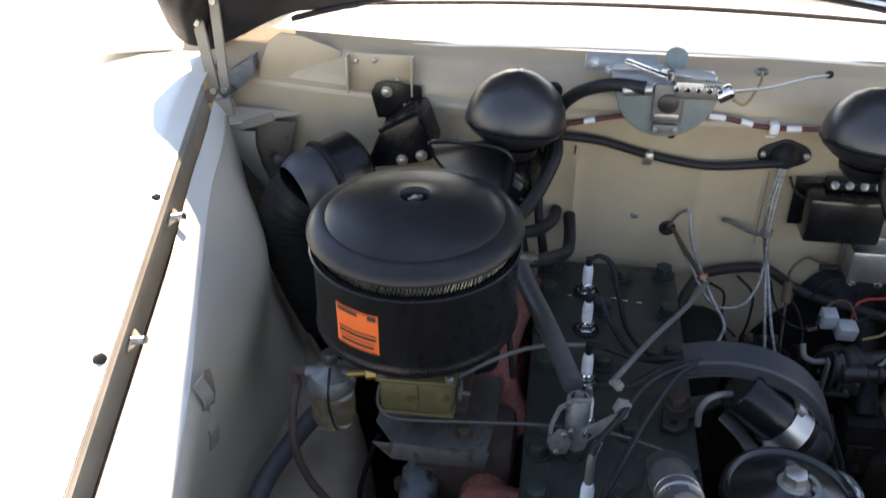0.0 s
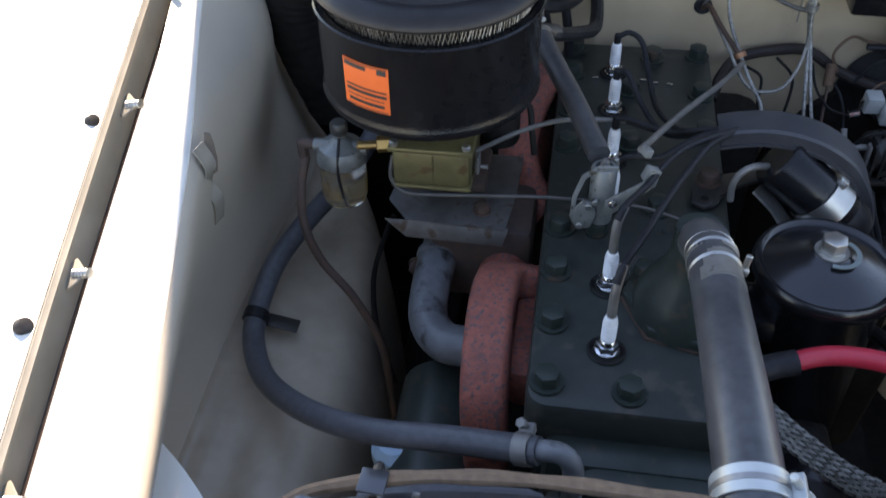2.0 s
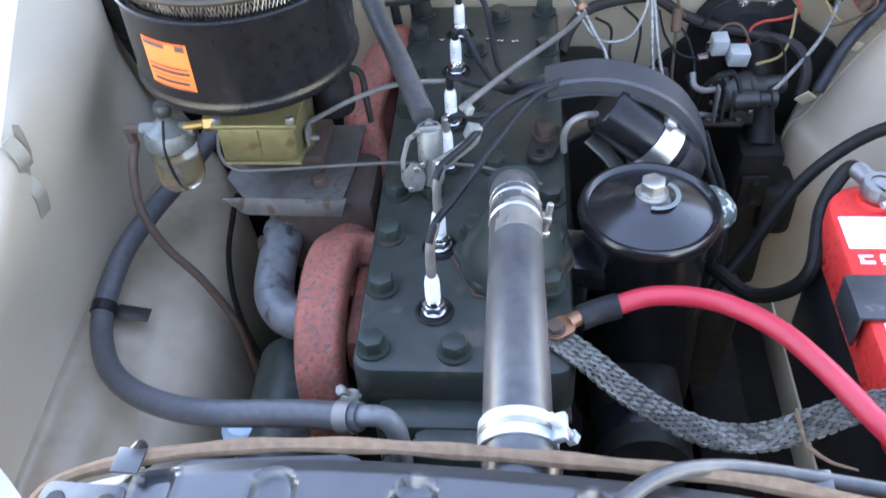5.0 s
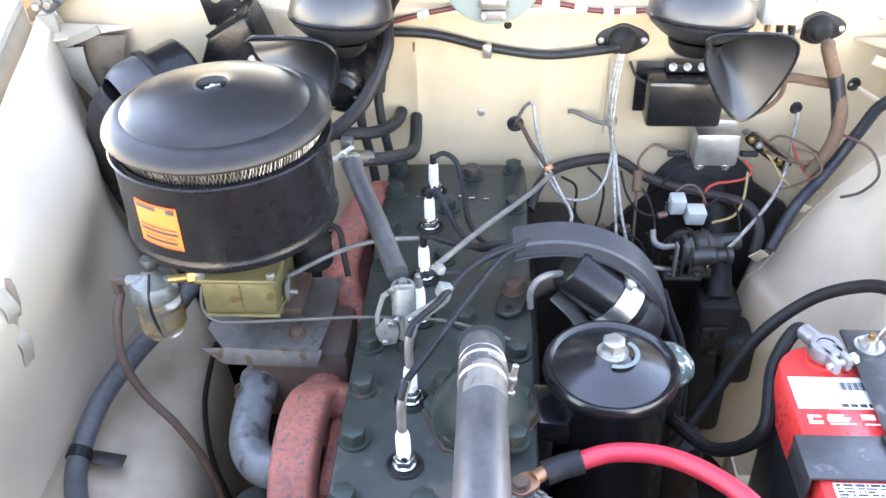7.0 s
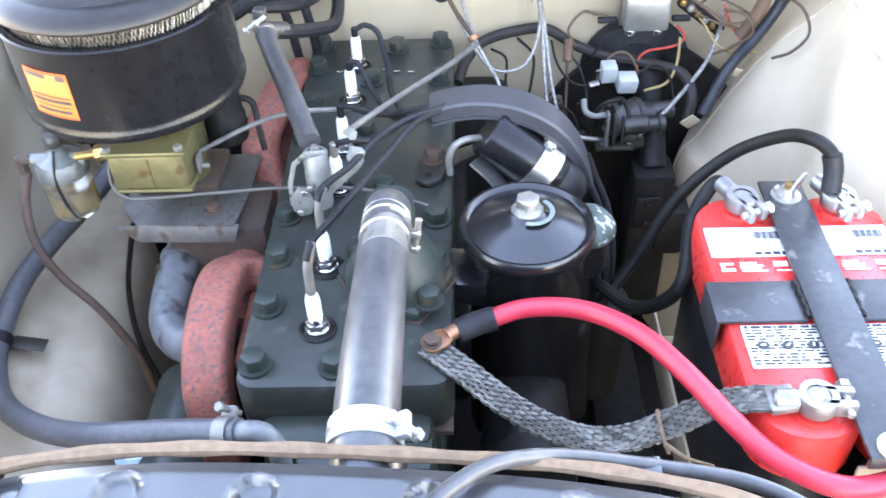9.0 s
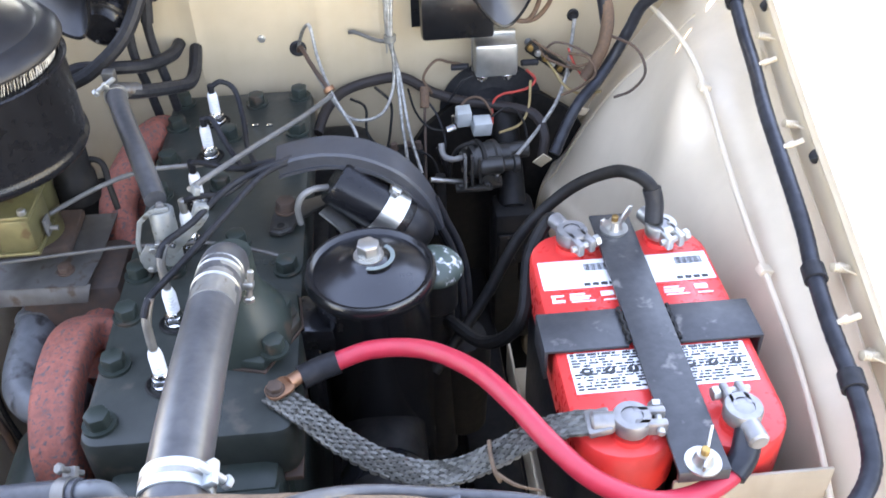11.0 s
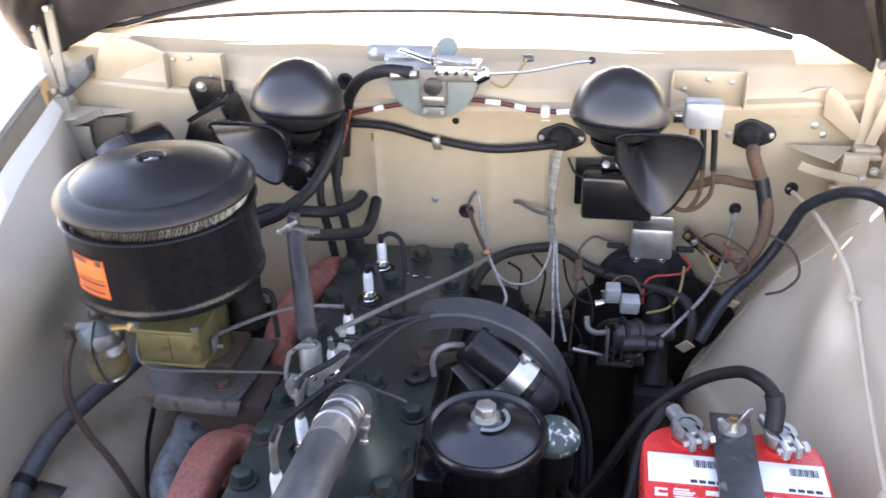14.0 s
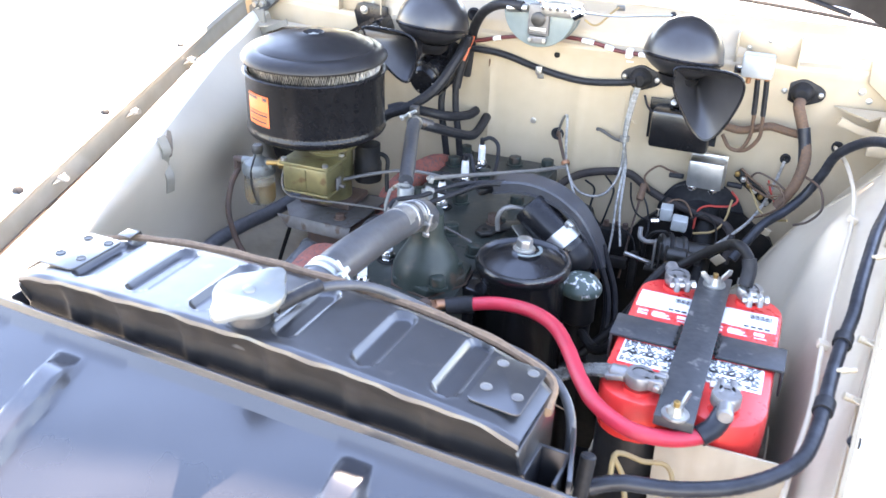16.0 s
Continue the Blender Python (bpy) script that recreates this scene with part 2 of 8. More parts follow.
# Much darker brown than the cream beside it, with darker blotches.
GUSSET = material("dark_brown_gusset_paint", (0.15, 0.115, 0.085), (0.09, 0.07, 0.052), 0.6, grain=40, stain=12, bump=0.1, dirt=(0.05, 0.04, 0.032), dirt_amount=0.15)
# Browner, darker beige: dust, with the shade low in the bay put into it.
DUSTY_SHADED = material("dusty_shaded_beige_paint", (0.43, 0.36, 0.27), (0.35, 0.29, 0.215), 0.4, grain=35, stain=6, bump=0.08, coat=0.2, streak=(0.27, 0.215, 0.15), streak_amount=0.5)
MESH = material("wire_gauze", (0.24, 0.235, 0.22), (0.07, 0.07, 0.065), 0.4, metal=0.8, grain=200, stain=60, bump=0.2)


# ---- building helpers ----
BASE = {}


def to_mesh(name, bm, mat, smooth=35):
    bmesh.ops.remove_doubles(bm, verts=bm.verts, dist=1e-6)
    bmesh.ops.recalc_face_normals(bm, faces=bm.faces)
    me = bpy.data.meshes.new(name)
    bm.to_mesh(me)
    bm.free()
    me.materials.append(mat)
    if smooth:
        me.shade_smooth()
        me.set_sharp_from_angle(angle=radians(smooth))
    return me


def thing(name, base, label, category, group="", kind=""):
    """An Empty at the base of a thing, under which its parts hang."""
    ob = new(name)
    ob.empty_display_size = 0.02
    ob.location = base
    BASE[ob] = Vector(base)
    return tagged(ob, label, category, group, kind)


def part(name, bm, mat, parent, label="", smooth=35):
    base = BASE[parent]
    bmesh.ops.translate(bm, verts=bm.verts, vec=-base)
    ob = new(name, to_mesh(name, bm, mat, smooth))
    ob.parent = parent
    BASE[ob] = base
    return tagged(ob, label)


def solo(name, bm, mat, base, label, category, group="", kind="", smooth=35):
    """A thing that is one mesh."""
    base = Vector(base)
    bmesh.ops.translate(bm, verts=bm.verts, vec=-base)
    ob = new(name, to_mesh(name, bm, mat, smooth))
    ob.location = base
    BASE[ob] = base
    return tagged(ob, label, category, group, kind)


def joined(*bms):
    out = bms[0]
    for b in bms[1:]:
        me = bpy.data.meshes.new("tmp")
        b.to_mesh(me)
        b.free()
        out.from_mesh(me)
        bpy.data.meshes.remove(me)
    return out


def box(c, s, bevel=0.0, rot=(0, 0, 0), seg=2):
    bm = bmesh.new()
    bmesh.ops.create_cube(bm, size=1)
    bmesh.ops.scale(bm, vec=s, verts=bm.verts)
    if bevel:
        bmesh.ops.bevel(bm, geom=bm.edges[:], offset=bevel, segments=seg, affect="EDGES", profile=0.5)
    bmesh.ops.transform(bm, matrix=pose(*c, *rot), verts=bm.verts)
    return bm


def aim(a, b):
    """A matrix whose z runs from a to b, at a."""
    d = Vector(b) - Vector(a)
    return Matrix.Translation(a) @ d.to_track_quat("Z", "Y").to_matrix().to_4x4()


def lathe(profile, m=None, seg=40):
    """Turn (radius, height) pairs round z; the ends close where the radius is 0."""
    bm = bmesh.new()
    rings = []
    for r, z in profile:
        if r < 1e-6:
            rings.append([bm.verts.new((0, 0, z))])
        else:
            rings.append([bm.verts.new((r * math.cos(a), r * math.sin(a), z)) for a in (2 * math.pi * i / seg for i in range(seg))])
    for a, b in zip(rings, rings[1:]):
        for i in range(seg):
            j = (i + 1) % seg
            f = [a[i % len(a)], a[j % len(a)], b[j % len(b)], b[i % len(b)]]
            f = list(dict.fromkeys(f))
            if len(f) > 2:
                bm.faces.new(f)
    if m is not None:
        bmesh.ops.transform(bm, matrix=m, verts=bm.verts)
    return bm


def rod(a, b, r, bevel=0.0, seg=20):
    h = (Vector(b) - Vector(a)).length
    k = min(bevel, r * 0.9)
    prof = [(0, 0), (r - k, 0), (r, k), (r, h - k), (r - k, h), (0, h)] if k else [(0, 0), (r, 0), (r, h), (0, h)]
    return lathe(prof, aim(a, b), seg)


def curve(points, n=8):
    """A smooth line through the points."""
    p = [Vector(q) for q in points]
    p = [2 * p[0] - p[1], *p, 2 * p[-1] - p[-2]]
    out = []
    for i in range(1, len(p) - 2):
        for k in range(n):
            t = k / n
            out.append(0.5 * (2 * p[i] + (p[i + 1] - p[i - 1]) * t + (2 * p[i - 1] - 5 * p[i] + 4 * p[i + 1] - p[i + 2]) * t * t + (3 * p[i] - p[i - 1] - 3 * p[i + 1] + p[i + 2]) * t ** 3))
    out.append(p[-2])
    return out


def sweep(points, section, n=8, up=(0, 0, 1), closed=True, taper=None, smooth_path=True):
    """Carry a flat section of (side, up) pairs along a smooth line."""
    line = curve(points, n) if smooth_path else [Vector(q) for q in points]
    bm = bmesh.new()
    rings = []
    side = None
    for i, c in enumerate(line):
        d = (line[min(i + 1, len(line) - 1)] - line[max(i - 1, 0)]).normalized()
        if side is None:
            side = d.cross(Vector(up))
            if side.length < 1e-3:
                side = d.cross(Vector((0, 1, 0)))
        side = (side - d * side.dot(d)).normalized()
        v = side.cross(d)
        k = taper(i / (len(line) - 1)) if taper else 1.0
        rings.append([bm.verts.new(c + side * (a * k) + v * (b * k)) for a, b in section])
    m = len(section)
    for a, b in zip(rings, rings[1:]):
        for i in range(m if closed else m - 1):
            bm.faces.new((a[i], a[(i + 1) % m], b[(i + 1) % m], b[i]))
    if closed:
        bm.faces.new(rings[0][::-1])
        bm.faces.new(rings[-1])
    return bm


def circle(r, seg=12):
    return [(r * math.cos(2 * math.pi * i / seg), r * math.sin(2 * math.pi * i / seg)) for i in range(seg)]


def tube(points, r, n=8, seg=12, taper=None):
    return sweep(points, circle(r, seg), n, taper=taper)


def prism(outline, h, m=None, bevel=0.0):
    """A flat outline of (x, y) pairs raised by h."""
    bm = bmesh.new()
    f = bm.faces.new([bm.verts.new((x, y, 0)) for x, y in outline])
    ext = bmesh.ops.extrude_face_region(bm, geom=[f])
    bmesh.ops.translate(bm, verts=[v for v in ext["geom"] if isinstance(v, bmesh.types.BMVert)], vec=(0, 0, h))
    if bevel:
        bmesh.ops.recalc_face_normals(bm, faces=bm.faces)
        bmesh.ops.bevel(bm, geom=[e for e in bm.edges if len(e.link_faces) == 2 and e.calc_face_angle(0) > 0.6], offset=bevel, segments=2, affect="EDGES", profile=0.5)
    if m is not None:
        bmesh.ops.transform(bm, matrix=m, verts=bm.verts)
    return bm


def hexa(r, h, m=None, washer=1.25):
    """A hexagon bolt head with its washer, standing on z = 0."""
    prof = lathe([(0, 0), (r * washer, 0), (r * washer, h * 0.2), (0, h * 0.2)], None, 16)
    bm = prism([(r * math.cos(math.pi * i / 3), r * math.sin(math.pi * i / 3)) for i in range(6)], h, None, h * 0.1)
    out = joined(prof, bm)
    if m is not None:
        bmesh.ops.transform(out, matrix=m, verts=out.verts)
    return out


def grid(fn, us, vs, thick=0.0):
    """A sheet of points fn(u, v); thick gives it a back."""
    bm = bmesh.new()
    rows = [[bm.verts.new(fn(u, v)) for v in vs] for u in us]
    for a, b in zip(rows, rows[1:]):
        for i in range(len(vs) - 1):
            bm.faces.new((a[i], a[i + 1], b[i + 1], b[i]))
    if thick:
        bmesh.ops.recalc_face_normals(bm, faces=bm.faces)
        bmesh.ops.solidify(bm, geom=bm.faces[:], thickness=thick)
    return bm


def span(a, b, n):
    return [a + (b - a) * i / (n - 1) for i in range(n)]


def table(x, rows):
    """Read a smooth value between (x, a, b, ...) rows."""
    xs = [r[0] for r in rows]
    return [float(np.interp(x, xs, [r[k] for r in rows])) for k in range(1, len(rows[0]))]


# ---- the setting ----
def fw(x):
    """The firewall's place in y."""
    return 0.558 + 0.22 * (x - XC) ** 2


def build_ground():
    bm = bmesh.new()
    bmesh.ops.create_grid(bm, x_segments=8, y_segments=8, size=400)
    ob = solo("ground", bm, ASPHALT, (0, 0, 0), "grey sunlit asphalt ground under the car", "ground", kind="structure", smooth=0)
    return ob


def build_firewall():
    def main(x, z):
        y = fw(x)
        for bx in (-0.03, 0.135, 0.215):  # pressed upright ribs
            if 0.84 < z < 1.035:
                y -= 0.004 * math.exp(-((x - bx - 0.004) / 0.007) ** 2)
        if x < -0.2 and z > 0.9:
            y -= 0.004
        return (x, y, z)
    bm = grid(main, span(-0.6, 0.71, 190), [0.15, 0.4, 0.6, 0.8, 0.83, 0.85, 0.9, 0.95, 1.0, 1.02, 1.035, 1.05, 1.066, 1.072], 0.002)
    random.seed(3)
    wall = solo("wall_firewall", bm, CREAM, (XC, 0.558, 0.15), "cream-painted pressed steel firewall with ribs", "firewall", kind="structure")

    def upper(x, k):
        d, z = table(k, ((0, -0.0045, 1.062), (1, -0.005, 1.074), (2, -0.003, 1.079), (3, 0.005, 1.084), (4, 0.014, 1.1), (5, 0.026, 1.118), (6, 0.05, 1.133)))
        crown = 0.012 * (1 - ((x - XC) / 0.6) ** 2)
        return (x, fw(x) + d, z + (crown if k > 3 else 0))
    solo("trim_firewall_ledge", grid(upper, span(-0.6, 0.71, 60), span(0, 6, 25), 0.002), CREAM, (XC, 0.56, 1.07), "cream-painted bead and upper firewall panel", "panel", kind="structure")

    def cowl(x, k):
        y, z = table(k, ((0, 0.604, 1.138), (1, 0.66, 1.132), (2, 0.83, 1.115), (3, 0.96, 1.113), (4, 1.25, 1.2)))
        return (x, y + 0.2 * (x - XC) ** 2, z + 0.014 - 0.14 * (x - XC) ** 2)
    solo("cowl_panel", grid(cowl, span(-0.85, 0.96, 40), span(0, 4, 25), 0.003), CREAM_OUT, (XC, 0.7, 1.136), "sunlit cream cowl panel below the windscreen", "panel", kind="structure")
    # Dark plate before the cream wall stands in for the shadowed opening there.
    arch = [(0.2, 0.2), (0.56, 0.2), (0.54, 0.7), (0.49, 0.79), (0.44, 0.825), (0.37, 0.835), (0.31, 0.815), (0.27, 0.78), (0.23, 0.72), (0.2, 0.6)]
    solo("shade_plate", prism([(x, -z) for x, z in arch][::-1], 0.012, pose(0, 0.552, 0, -90, 0, 0)), GRIME, (0.38, 0.55, 0.2), "dark plate standing in for the shadowed opening below the firewall", "toe board", kind="structure")
    # Second dark plate paints in the shade behind the engine.
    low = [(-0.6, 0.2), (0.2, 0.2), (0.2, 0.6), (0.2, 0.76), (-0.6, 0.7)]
    solo("shade_plate", prism([(x, -z) for x, z in low][::-1], 0.01, pose(0, 0.55, 0, -90, 0, 0)), GRIME, (-0.2, 0.55, 0.2), "dark plate standing in for the shade behind the engine", "toe board", kind="structure")
    return wall


APRON_L = (
    (-0.62, 0.41, 0.862, 0.33, 0.845, 0.335, 0.81, 0.44, 0.74, 0.43, 0.68, 0.4, 0.66, 0.36, 0.6, 0.34, 0.25),
    (-0.3, 0.457, 0.922, 0.372, 0.906, 0.375, 0.868, 0.45, 0.78, 0.455, 0.7, 0.43, 0.685, 0.35, 0.63, 0.33, 0.25),
    (-0.1, 0.488, 0.958, 0.408, 0.942, 0.41, 0.894, 0.45, 0.81, 0.452, 0.73, 0.415, 0.715, 0.31, 0.66, 0.28, 0.25),
    (0.1, 0.517, 0.992, 0.45, 0.975, 0.44, 0.925, 0.45, 0.83, 0.45, 0.748, 0.405, 0.732, 0.3, 0.67, 0.27, 0.25),
    (0.25, 0.538, 1.018, 0.492, 0.998, 0.44, 0.936, 0.442, 0.85, 0.435, 0.76, 0.395, 0.738, 0.31, 0.67, 0.28, 0.25),
    (0.4, 0.559, 1.045, 0.53, 1.023, 0.466, 0.961, 0.465, 0.86, 0.43, 0.74, 0.4, 0.72, 0.36, 0.66, 0.33, 0.25),
    (0.5, 0.575, 1.06, 0.545, 1.036, 0.53, 0.995, 0.51, 0.87, 0.48, 0.76, 0.46, 0.72, 0.44, 0.66, 0.42, 0.25),
    (0.6, 0.592, 1.07, 0.578, 1.046, 0.57, 1.0, 0.56, 0.87, 0.54, 0.76, 0.53, 0.72, 0.52, 0.66, 0.5, 0.25),
)
APRON_R = (
    (-0.62, 0.498, 0.836, 0.486, 0.806, 0.476, 0.776, 0.47, 0.722, 0.464, 0.672, 0.46, 0.66, 0.46, 0.6, 0.46, 0.25),
    (-0.3, 0.53, 0.886, 0.514, 0.848, 0.501, 0.816, 0.49, 0.752, 0.482, 0.692, 0.476, 0.685, 0.475, 0.63, 0.475, 0.25),
    (-0.1, 0.552, 0.921, 0.536, 0.881, 0.512, 0.848, 0.495, 0.782, 0.486, 0.712, 0.48, 0.7, 0.478, 0.65, 0.475, 0.25),
    (0.05, 0.568, 0.951, 0.557, 0.906, 0.518, 0.876, 0.495, 0.802, 0.484, 0.732, 0.478, 0.725, 0.476, 0.66, 0.475, 0.25),
    (0.15, 0.58, 0.966, 0.568, 0.918, 0.541, 0.901, 0.505, 0.852, 0.479, 0.772, 0.46, 0.71, 0.455, 0.64, 0.45, 0.25),
    (0.28, 0.598, 0.986, 0.586, 0.938, 0.546, 0.921, 0.51, 0.882, 0.474, 0.812, 0.445, 0.72, 0.435, 0.64, 0.43, 0.25),
    (0.33, 0.606, 0.994, 0.594, 0.948, 0.531, 0.933, 0.5, 0.912, 0.484, 0.822, 0.462, 0.72, 0.45, 0.64, 0.44, 0.25),
    (0.42, 0.618, 1.01, 0.606, 0.964, 0.556, 0.946, 0.525, 0.917, 0.479, 0.832, 0.43, 0.72, 0.41, 0.64, 0.39, 0.25),
    (0.5, 0.623, 1.026, 0.611, 0.981, 0.571, 0.951, 0.54, 0.917, 0.464, 0.84, 0.4, 0.725, 0.37, 0.65, 0.35, 0.25),
    (0.6, 0.628, 1.041, 0.618, 0.996, 0.596, 0.961, 0.575, 0.922, 0.514, 0.842, 0.45, 0.725, 0.42, 0.65, 0.4, 0.25),
)


def smooth_rows(rows, y, step):
    """Rows blended softly along y."""
    w = [table(y + d * step, rows) for d in (-2, -1, 0, 1, 2)]
    return [sum(c) / 5 for c in zip(*w)]


def apron_point(side, y, k):
    """A point of the inner fender: k from 0 (rail) to 7 (bottom)."""
    r = smooth_rows(APRON_L, y, 0.02) if side < 0 else smooth_rows(APRON_R, y, 0.01)
    pts = [(r[2 * i], r[2 * i + 1]) for i in range(8)]
    line = curve([(a, 0, b) for a, b in pts], 8)
    f = k * 8
    i = min(int(f), len(line) - 2)
    p = line[i].lerp(line[i + 1], f - i)
    return Vector((XC + side * p.x, y, p.z))


def build_side(side, word):
    ys = span(-0.6, 0.66, 110)
    low = 4.0 if side < 0 else 7.0
    bm = grid(lambda y, k: apron_point(side, y, k), ys, span(1.0, low, 60), 0.002)
    # The right panel takes the lifted cream, with brightness painted in.
    solo("inner_fender", bm, APRON if side < 0 else CREAM_LIFTED, (XC + side * 0.45, 0, 0.25), "grey-beige painted pressed steel inner fender beside the engine" if side < 0 else "cream-painted pressed steel inner fender behind the battery", "inner fender", kind="structure")

    if side < 0:
        solo("wheel_housing", grid(lambda y, k: apron_point(side, y, k), ys, span(4.0, 7, 30), 0.002), DUSTY_SHADED, (XC - 0.4, 0, 0.25), "beige wheel housing below the inner fender, dust and shade in its colour", "wheel housing", kind="structure")

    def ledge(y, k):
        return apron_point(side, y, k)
    # The sunlit left ledge gets the palest cream, sun included in the colour.
    solo("fender_ledge", grid(ledge, ys, span(0.3, 1.0, 8), 0.002), CREAM_OUT if side < 0 else CREAM_LIFTED, (XC + side * 0.53, 0, 0.9), "cream ledge along the fender, paler on the sunlit side", "panel", kind="structure")

    def outer(y, k):
        p = apron_point(side, y, 0)
        d, h = table(k, ((0, 0.002, 0.0), (1, 0.03, 0.006), (2, 0.12, -0.005), (3, 0.28, -0.05), (4, 0.4, -0.16), (5, 0.46, -0.35), (6, 0.47, -0.6)))
        up = 0.021 if side < 0 else 0.024
        return (p.x + side * (d + 0.003), y, p.z + h + up * (1 + 0.15 * math.sin(3 * y)))
    ys2 = span(-0.62, 0.66, 40)
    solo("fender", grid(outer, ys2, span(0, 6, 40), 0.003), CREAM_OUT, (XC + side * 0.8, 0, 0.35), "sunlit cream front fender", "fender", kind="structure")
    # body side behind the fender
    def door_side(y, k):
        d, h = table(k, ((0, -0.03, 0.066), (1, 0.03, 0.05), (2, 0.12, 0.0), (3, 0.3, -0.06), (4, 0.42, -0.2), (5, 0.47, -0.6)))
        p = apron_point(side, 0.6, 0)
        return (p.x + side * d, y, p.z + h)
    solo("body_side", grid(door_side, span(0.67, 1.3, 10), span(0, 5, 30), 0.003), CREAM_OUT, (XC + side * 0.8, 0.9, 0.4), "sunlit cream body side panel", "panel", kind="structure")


def build_rail(side):
    """The beige channel along the fender's inner edge, with its clip studs and rubber bumpers."""
    base = apron_point(side, 0.0, 0)
    t = thing("fender_rail", base, "beige painted channel rail along the fender edge with clip studs", "rail", "fender rails")
    up = 0.021 if side < 0 else 0.024
    def face(y, k):
        p = apron_point(side, y, 0)
        q = k * (1 + 0.15 * math.sin(3 * y))
        bead = 0.003 * math.exp(-((k - 0.75) / 0.12) ** 2)
        return p + Vector((side * (0.003 * q - bead), 0, up * q + bead * 0.5))
    part("flange_face", grid(face, span(-0.6, 0.56, 50), span(-1, 1, 17), 0.002), KHAKI if side < 0 else CREAM, t, "beige inward-sloping flange")
    # Lower edge is dark brown on the left rail, cream on the right.
    part("seam_edge", tube([face(y, -1) for y in span(-0.6, 0.5, 14)], 0.0022, 4, 6), RUSTDARK if side < 0 else CREAM, t, "lower edge strip of the flange")
    for y in (0.312, 0.128, -0.064, -0.25) if side < 0 else (0.34, 0.19, 0.0, -0.09, -0.3):
        p = apron_point(side, y, 0) + Vector((-side * 0.003, 0, 0.003))
        washer = box(p, (0.02, 0.022, 0.0022), 0.0008, (0, side * 24, 45))
        shank = lathe([(0, 0)] + [(0.0044 if k % 2 else 0.0037, 0.0016 * k) for k in range(1, 12)] + [(0, 0.0185)], aim(p, p + Vector((-side, -0.1, 0.28))), 12)
        part("clip_washer", washer, KHAKI if side < 0 else CREAM, t, "square painted washer")
        part("clip", shank, STEEL if side < 0 else CREAM, t, "threaded clip stud")
    for y in ((0.318, 0.083, -0.13) if side < 0 else (0.388, 0.132, -0.155)):
        p = apron_point(side, y, 0) + (Vector((side * 0.017, 0, 0.018)) if side < 0 else Vector((side * 0.004, 0, 0.008)))
        part("bumper", lathe([(0, 0), (0.006, 0), (0.0075, 0.004), (0.006, 0.01), (0, 0.012)], aim(p, p + Vector((-side, 0, 0.9))), 16), RUBBER, t, "dark blue-grey rubber bumper")


def hood_point(u, v):
    """u: -1..1 across, v: 0 (rear edge) .. 1 (front edge) of the raised hood."""
    w = table(v, ((0, 0.605), (0.17, 0.555), (0.28, 0.548), (0.55, 0.53), (1, 0.47)))[0]
    x = XC + u * w
    along = 0.92 * v
    a = radians(79)
    crown = 0.12 * (1 - u * u) * min(1.0, 3 * v)
    y = 0.65 + 0.04 * (1 - u * u) - math.cos(a) * along + math.sin(a) * crown
    z = 1.115 + 0.1 * (1 - u * u) + math.sin(a) * along + math.cos(a) * crown
    return Vector((x, y, z))


def build_hood():
    t = thing("hood", (XC, 0.63, 1.12), "raised cream hood with a black quilted underside lining", "hood")
    us, vs = span(-1, 1, 40), span(0, 1, 24)
    part("skin", grid(lambda u, v: hood_point(u * 0.97, 0.01 + 0.98 * v) + Vector((0, 0.02, 0.012)), us, vs, 0.003), CREAM_OUT, t, "cream outer skin")

    def lining(u, v):
        p = hood_point(u * 0.985, 0.012 + v * 0.975)
        q = 0.5 + 0.5 * math.cos(u * 19) * math.cos(v * 16)
        return p - Vector((0, 0.01, 0.012)) * q
    part("lining", grid(lining, span(-1, 1, 90), span(0, 1, 70), 0.002), QUILT, t, "black quilted lining")
    edge = [hood_point(u, 0) + Vector((0, 0.004, 0.0)) for u in span(-0.8, 0.8, 15)]
    part("rear_edge_trim", sweep(edge, [(-0.006, -0.003), (0.006, -0.003), (0.006, 0.003), (0.002, 0.005), (-0.006, 0.004)], 4), TRIM, t, "worn metal rear edge trim")
    part("rubber_seal", tube([p + Vector((0, -0.016, 0.004)) for p in edge], 0.004, 4, 8), RUBBER, t, "black rubber seal")
    for s in (-1, 1):
        side = [hood_point(s, v) for v in span(0.0, 1, 8)]
        def flap(d, w):
            h = hood_point(s, d / 0.92) + Vector((0, -0.01, 0.0))
            k = max(0.0, 1 - (d / 0.22) ** 2)
            e = Vector((XC + s * (0.66 - 0.2 * d), 0.61 - 0.5 * d, 1.2 + 0.45 * d + 0.012 * math.sin(d * 30)))
            p = h.lerp(e, w * k)
            return p + Vector((0, -0.02, -0.02)) * math.sin(math.pi * w) * (1 + 0.5 * math.sin(d * 22))
        part("lining_flap", grid(flap, span(0.0, 0.22, 24), span(0, 1, 10), 0.004), QUILT, t, "sagging black lining flap")
        part("side_flange", sweep(side, [(-0.016, -0.012), (0.016, -0.012), (0.016, 0.03), (-0.016, 0.03)], 4), QUILT, t, "black folded side edge")
    return t


def build_cowl_strip():
    """Two bright mouldings across the cowl."""
    for y, r, z in ((0.83, 0.004, 1.136), (0.93, 0.006, 1.134)):
        line = [(x, y + 0.2 * (x - XC) ** 2, z - 0.14 * (x - XC) ** 2) for x in span(-0.7, 0.8, 12)]
        solo("trim_cowl", tube(line, r, 4, 8), CHROME if r > 0.005 else RUBBER, (XC, y, z), "bright moulding across the cowl" if r > 0.005 else "dark rubber strip across the cowl", "trim", kind="structure")


